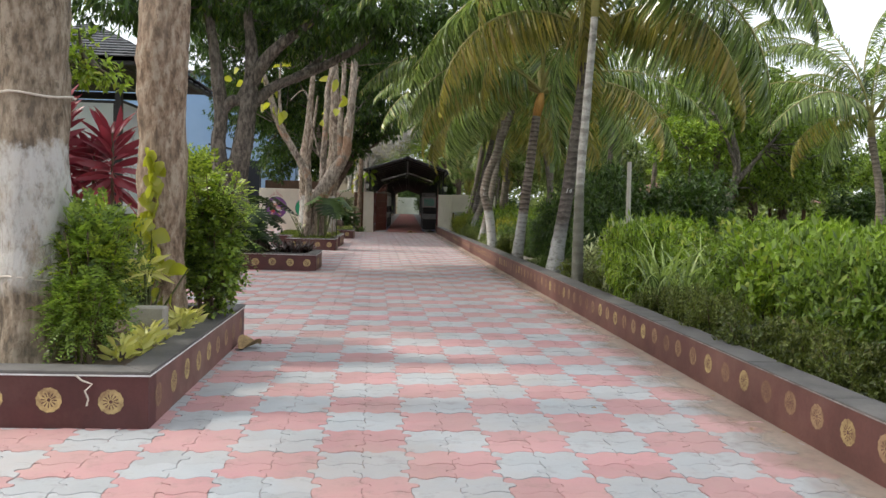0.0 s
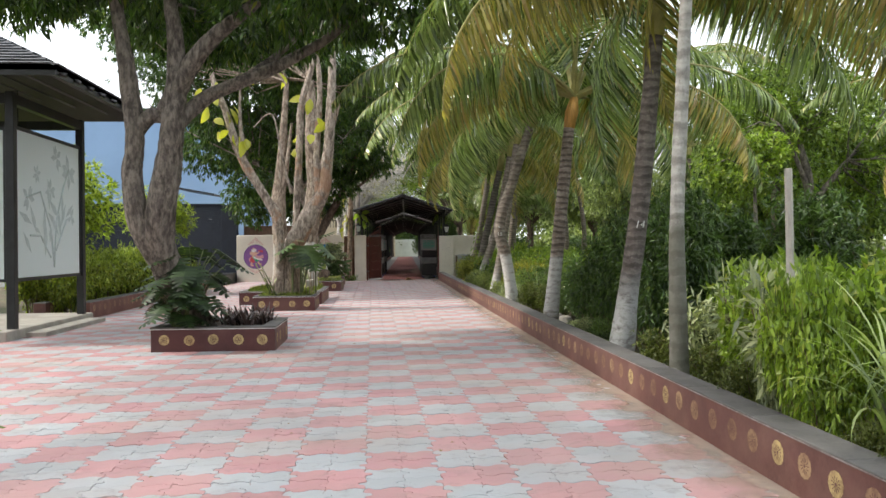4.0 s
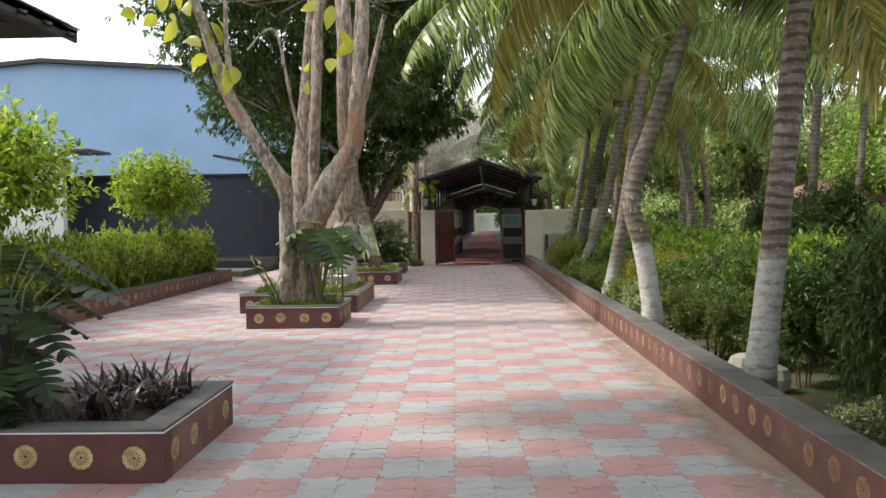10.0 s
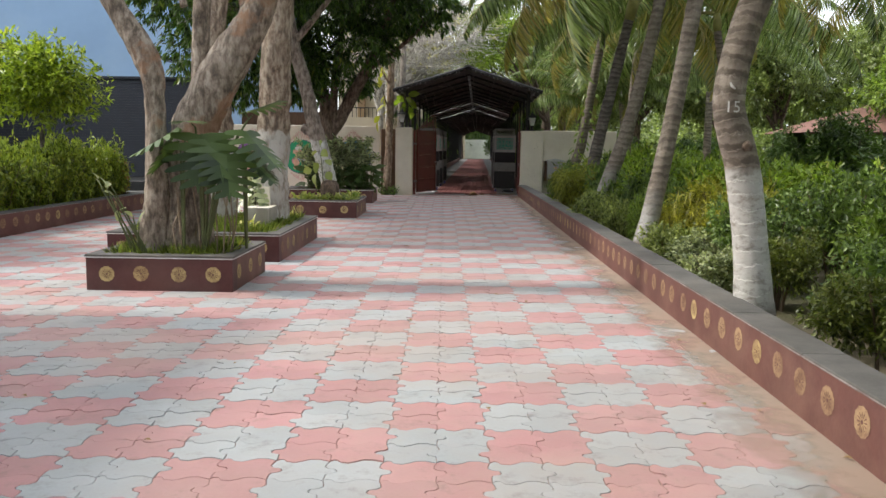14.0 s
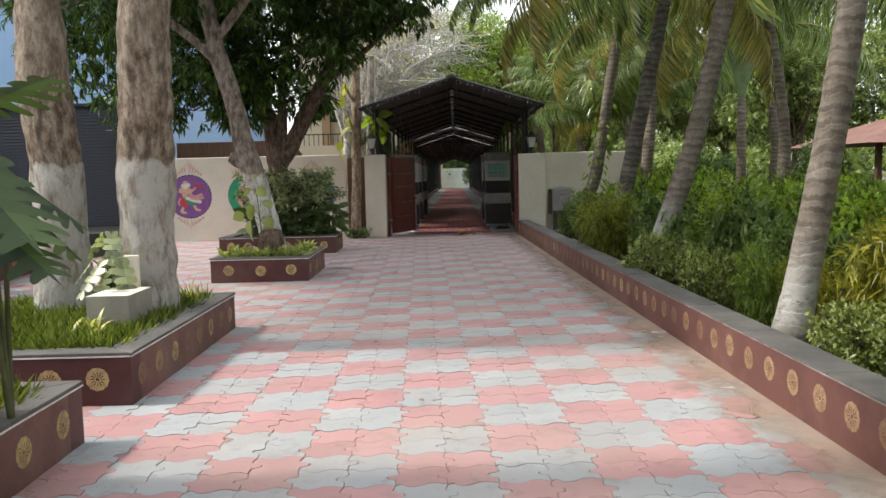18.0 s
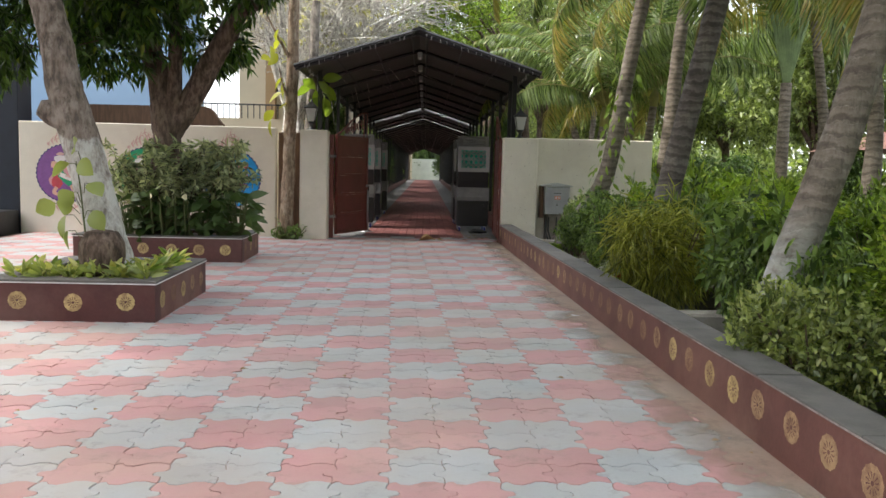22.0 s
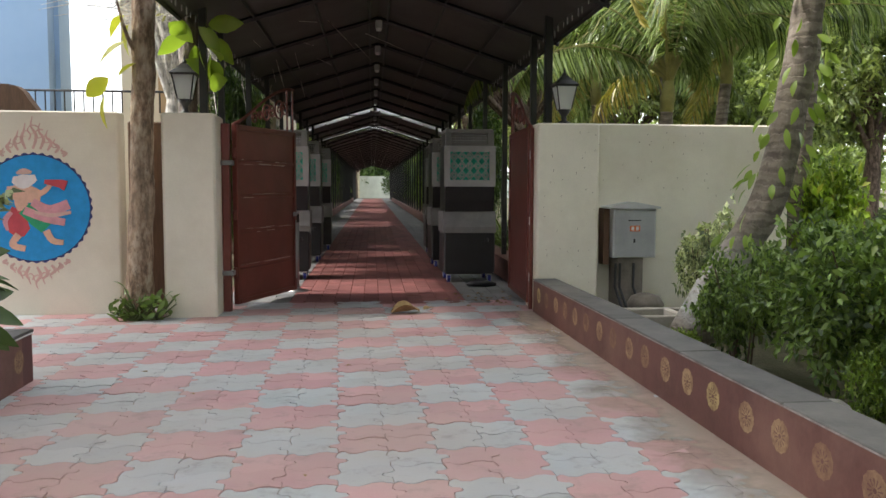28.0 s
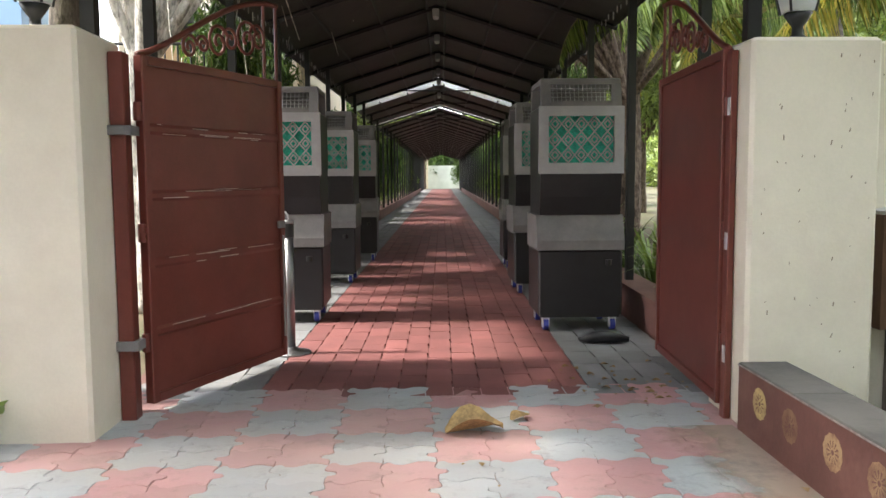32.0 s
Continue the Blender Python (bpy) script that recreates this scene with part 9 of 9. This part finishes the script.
for k, (x, y, i) in enumerate(SPOTS):
    t = thing("tree", "leafy green garden tree with dark trunk" if x > 0 else "leafy green tree behind the plaza", "tree", "background trees", at=(x, y, 0), rz=float(rb.uniform(0, 360)))
    s = float(rb.uniform(0.92, 1.12)) * (1.2 if y > 46 else 1.0)
    m = Matrix.Diagonal((s, s, s * (1.0 if x < 20 else 1.1), 1))
    part("crown", FAR[i][0], None, t, "", m=m)
    part("trunk", FAR[i][1], None, t, "", m=m)
# woods all round the garden, far off
wl_ = []
for k in range(40):
    wl_ += [(30 + 3 * math.sin(k * 2.1), -16 + 4 * k)] + ([(-26 + 3 * math.sin(k * 1.3), -16 + 4 * k)] if k < 14 else [])
for k in range(15):
    wl_ += [(-6 + 2.6 * k, 140 + 2 * math.sin(k)), (-26 + 4 * k, -20 + 2 * math.sin(k))]
WB = []
for k, (x, y) in enumerate(wl_):
    h = 1.0 + 0.35 * math.sin(k * 1.9) + (0.5 if y > 130 else 0)
    WB += [((x, y, 1.6), (2.8, 2.8, 1.9)), ((x + math.sin(k) * 1.2, y + math.cos(k), 4.2 * h), (2.4, 2.4, 2.0 * h))]
wd = crown("far_woods", 555, WB, 26000, 5, 0.6, 0.3, 0.2, 0.15)
solo("far_woods", wd, L_FAR, "distant belt of leafy green trees round the garden", "woods", "stuff")

for k, (x, y, s) in enumerate(((0.6, 127.0, 2.2), (5.9, 128.5, 2.0), (6.8, 126.5, 2.3), (2.4, 135.5, 3.6), (4.6, 136.0, 3.8), (7.0, 135.0, 3.6), (0.2, 135.0, 3.6))):
    shrub(S_TALL, "dark leafy bush at the far end of the walk", (x, y, 0), 50.0 * k, s, s * 1.1, "bushes at the walk's end")
# low growth under the garden trees
for k in range(60):
    x, y = float(rb.uniform(7.5, 19)), float(rb.uniform(2, 56))
    low = 0.55 if 0.30 * y < x < 0.48 * y else 1.0
    shrub((S_HEDGE, S_LIGHT, S_DARK, S_TALL)[k % 4], "green undergrowth bush beneath the garden trees", (x, y, -0.06), float(rb.uniform(0, 360)), float(rb.uniform(1.3, 2.0)), float(rb.uniform(1.1, 1.7)) * low, "undergrowth")
# added shrubs that keep the low sun off the walk's brick floor
for k, y in enumerate((47.4, 48.8, 50.2, 51.4)):
    shrub((S_TALL, S_DARK)[k % 2], "tall dark shrub added beside the covered walk to shade its floor", (wx(MIDX - 2.55, y), y, 0), 60.0 * k, 0.95, 2.3 if k % 2 == 0 else 2.9, "walk-side shrubs")
for k in range(58):
    s = 1 if k % 2 else -1
    y = 52.0 + 1.0 * k
    x = wx(MIDX + s * float(rb.uniform(2.5, 3.2)), y)
    shrub((S_DARK, S_TALL, S_HEDGE)[k % 3], "green shrub beside the covered walk", (x, y, 0), float(rb.uniform(0, 360)), float(rb.uniform(0.9, 1.3)), float(rb.uniform(1.5, 2.6)), "walk-side shrubs")
for y in (43.2, 44.4, 45.8, 47.2, 48.8):
    blades("spider_lily", "dark strap-leaved plants beside the covered walk", "plant", (wx(3.35, y), y, 0.0), 46, 1.1, 0.05, 0.9, L_DARK, int(y * 10), "walk-side plants")

# ---- loose litter ----
def dry_leaf(x, y, s, turn, curl, label="curled dry brown leaf on the paving"):
    g = Geo()
    n = 6
    for i in range(n + 1):
        u = i / n
        w = s * 0.36 * math.sin(min(1, u * 0.92 + 0.08) * math.pi)
        zc = 0.012 + curl * s * 0.2 * math.sin(u * math.pi)
        g.v += [(s * (u - 0.5), -w, zc + curl * 0.35 * w + 0.03 * s * math.sin(7 * u)), (s * (u - 0.5), 0, 0.012 + curl * 0.1 * s * u), (s * (u - 0.5), w, zc + curl * 0.5 * w)]
    for i in range(n):
        for k in range(2):
            a = 3 * i + k
            g.f.append((a, a + 3, a + 4, a + 1))
    ob = solo("dry_leaf", g, DRYLEAF, label, "leaf", group="fallen leaves")
    ob.matrix_basis = pose(x, y, 0.0, 0, 0, turn)
    return ob


dry_leaf(1.26, 41.33, 0.30, 10, 1.0, "large curled yellow-brown dry leaf on the paving")
dry_leaf(1.52, 41.55, 0.14, 40, 0.6)
dry_leaf(-1.28, 7.85, 0.30, 60, 1.0, "large curled dry leaf lying at the planter's foot")
rl_ = random.Random(31)
for k in range(150):
    dry_leaf(rl_.uniform(-4.5, 2.45), rl_.uniform(3.5, 41.0), rl_.uniform(0.02, 0.055), rl_.uniform(0, 360), 0.5)
for k in range(46):
    dry_leaf(2.25 + rl_.gauss(0, 0.2), 42.2 + rl_.gauss(0, 0.28), rl_.uniform(0.015, 0.06), rl_.uniform(0, 360), 0.7, "dry leaf scrap by the gate")
for k in range(40):
    dry_leaf(2.5 + rl_.gauss(0, 0.07), rl_.uniform(5.0, 40.5), rl_.uniform(0.015, 0.05), rl_.uniform(0, 360), 0.6, "dry leaf scrap at the kerb's foot")
rag = solo("cloth_rag", Geo().tube([(2.22, 43.55, 0.03), (2.32, 43.5, 0.06), (2.45, 43.55, 0.05), (2.6, 43.5, 0.035)], [0.02, 0.05, 0.055, 0.02], 8, True, 0.5), DGREY, "dark crumpled rag on the grey paving", "rag", smooth=True)
lay_pavers()
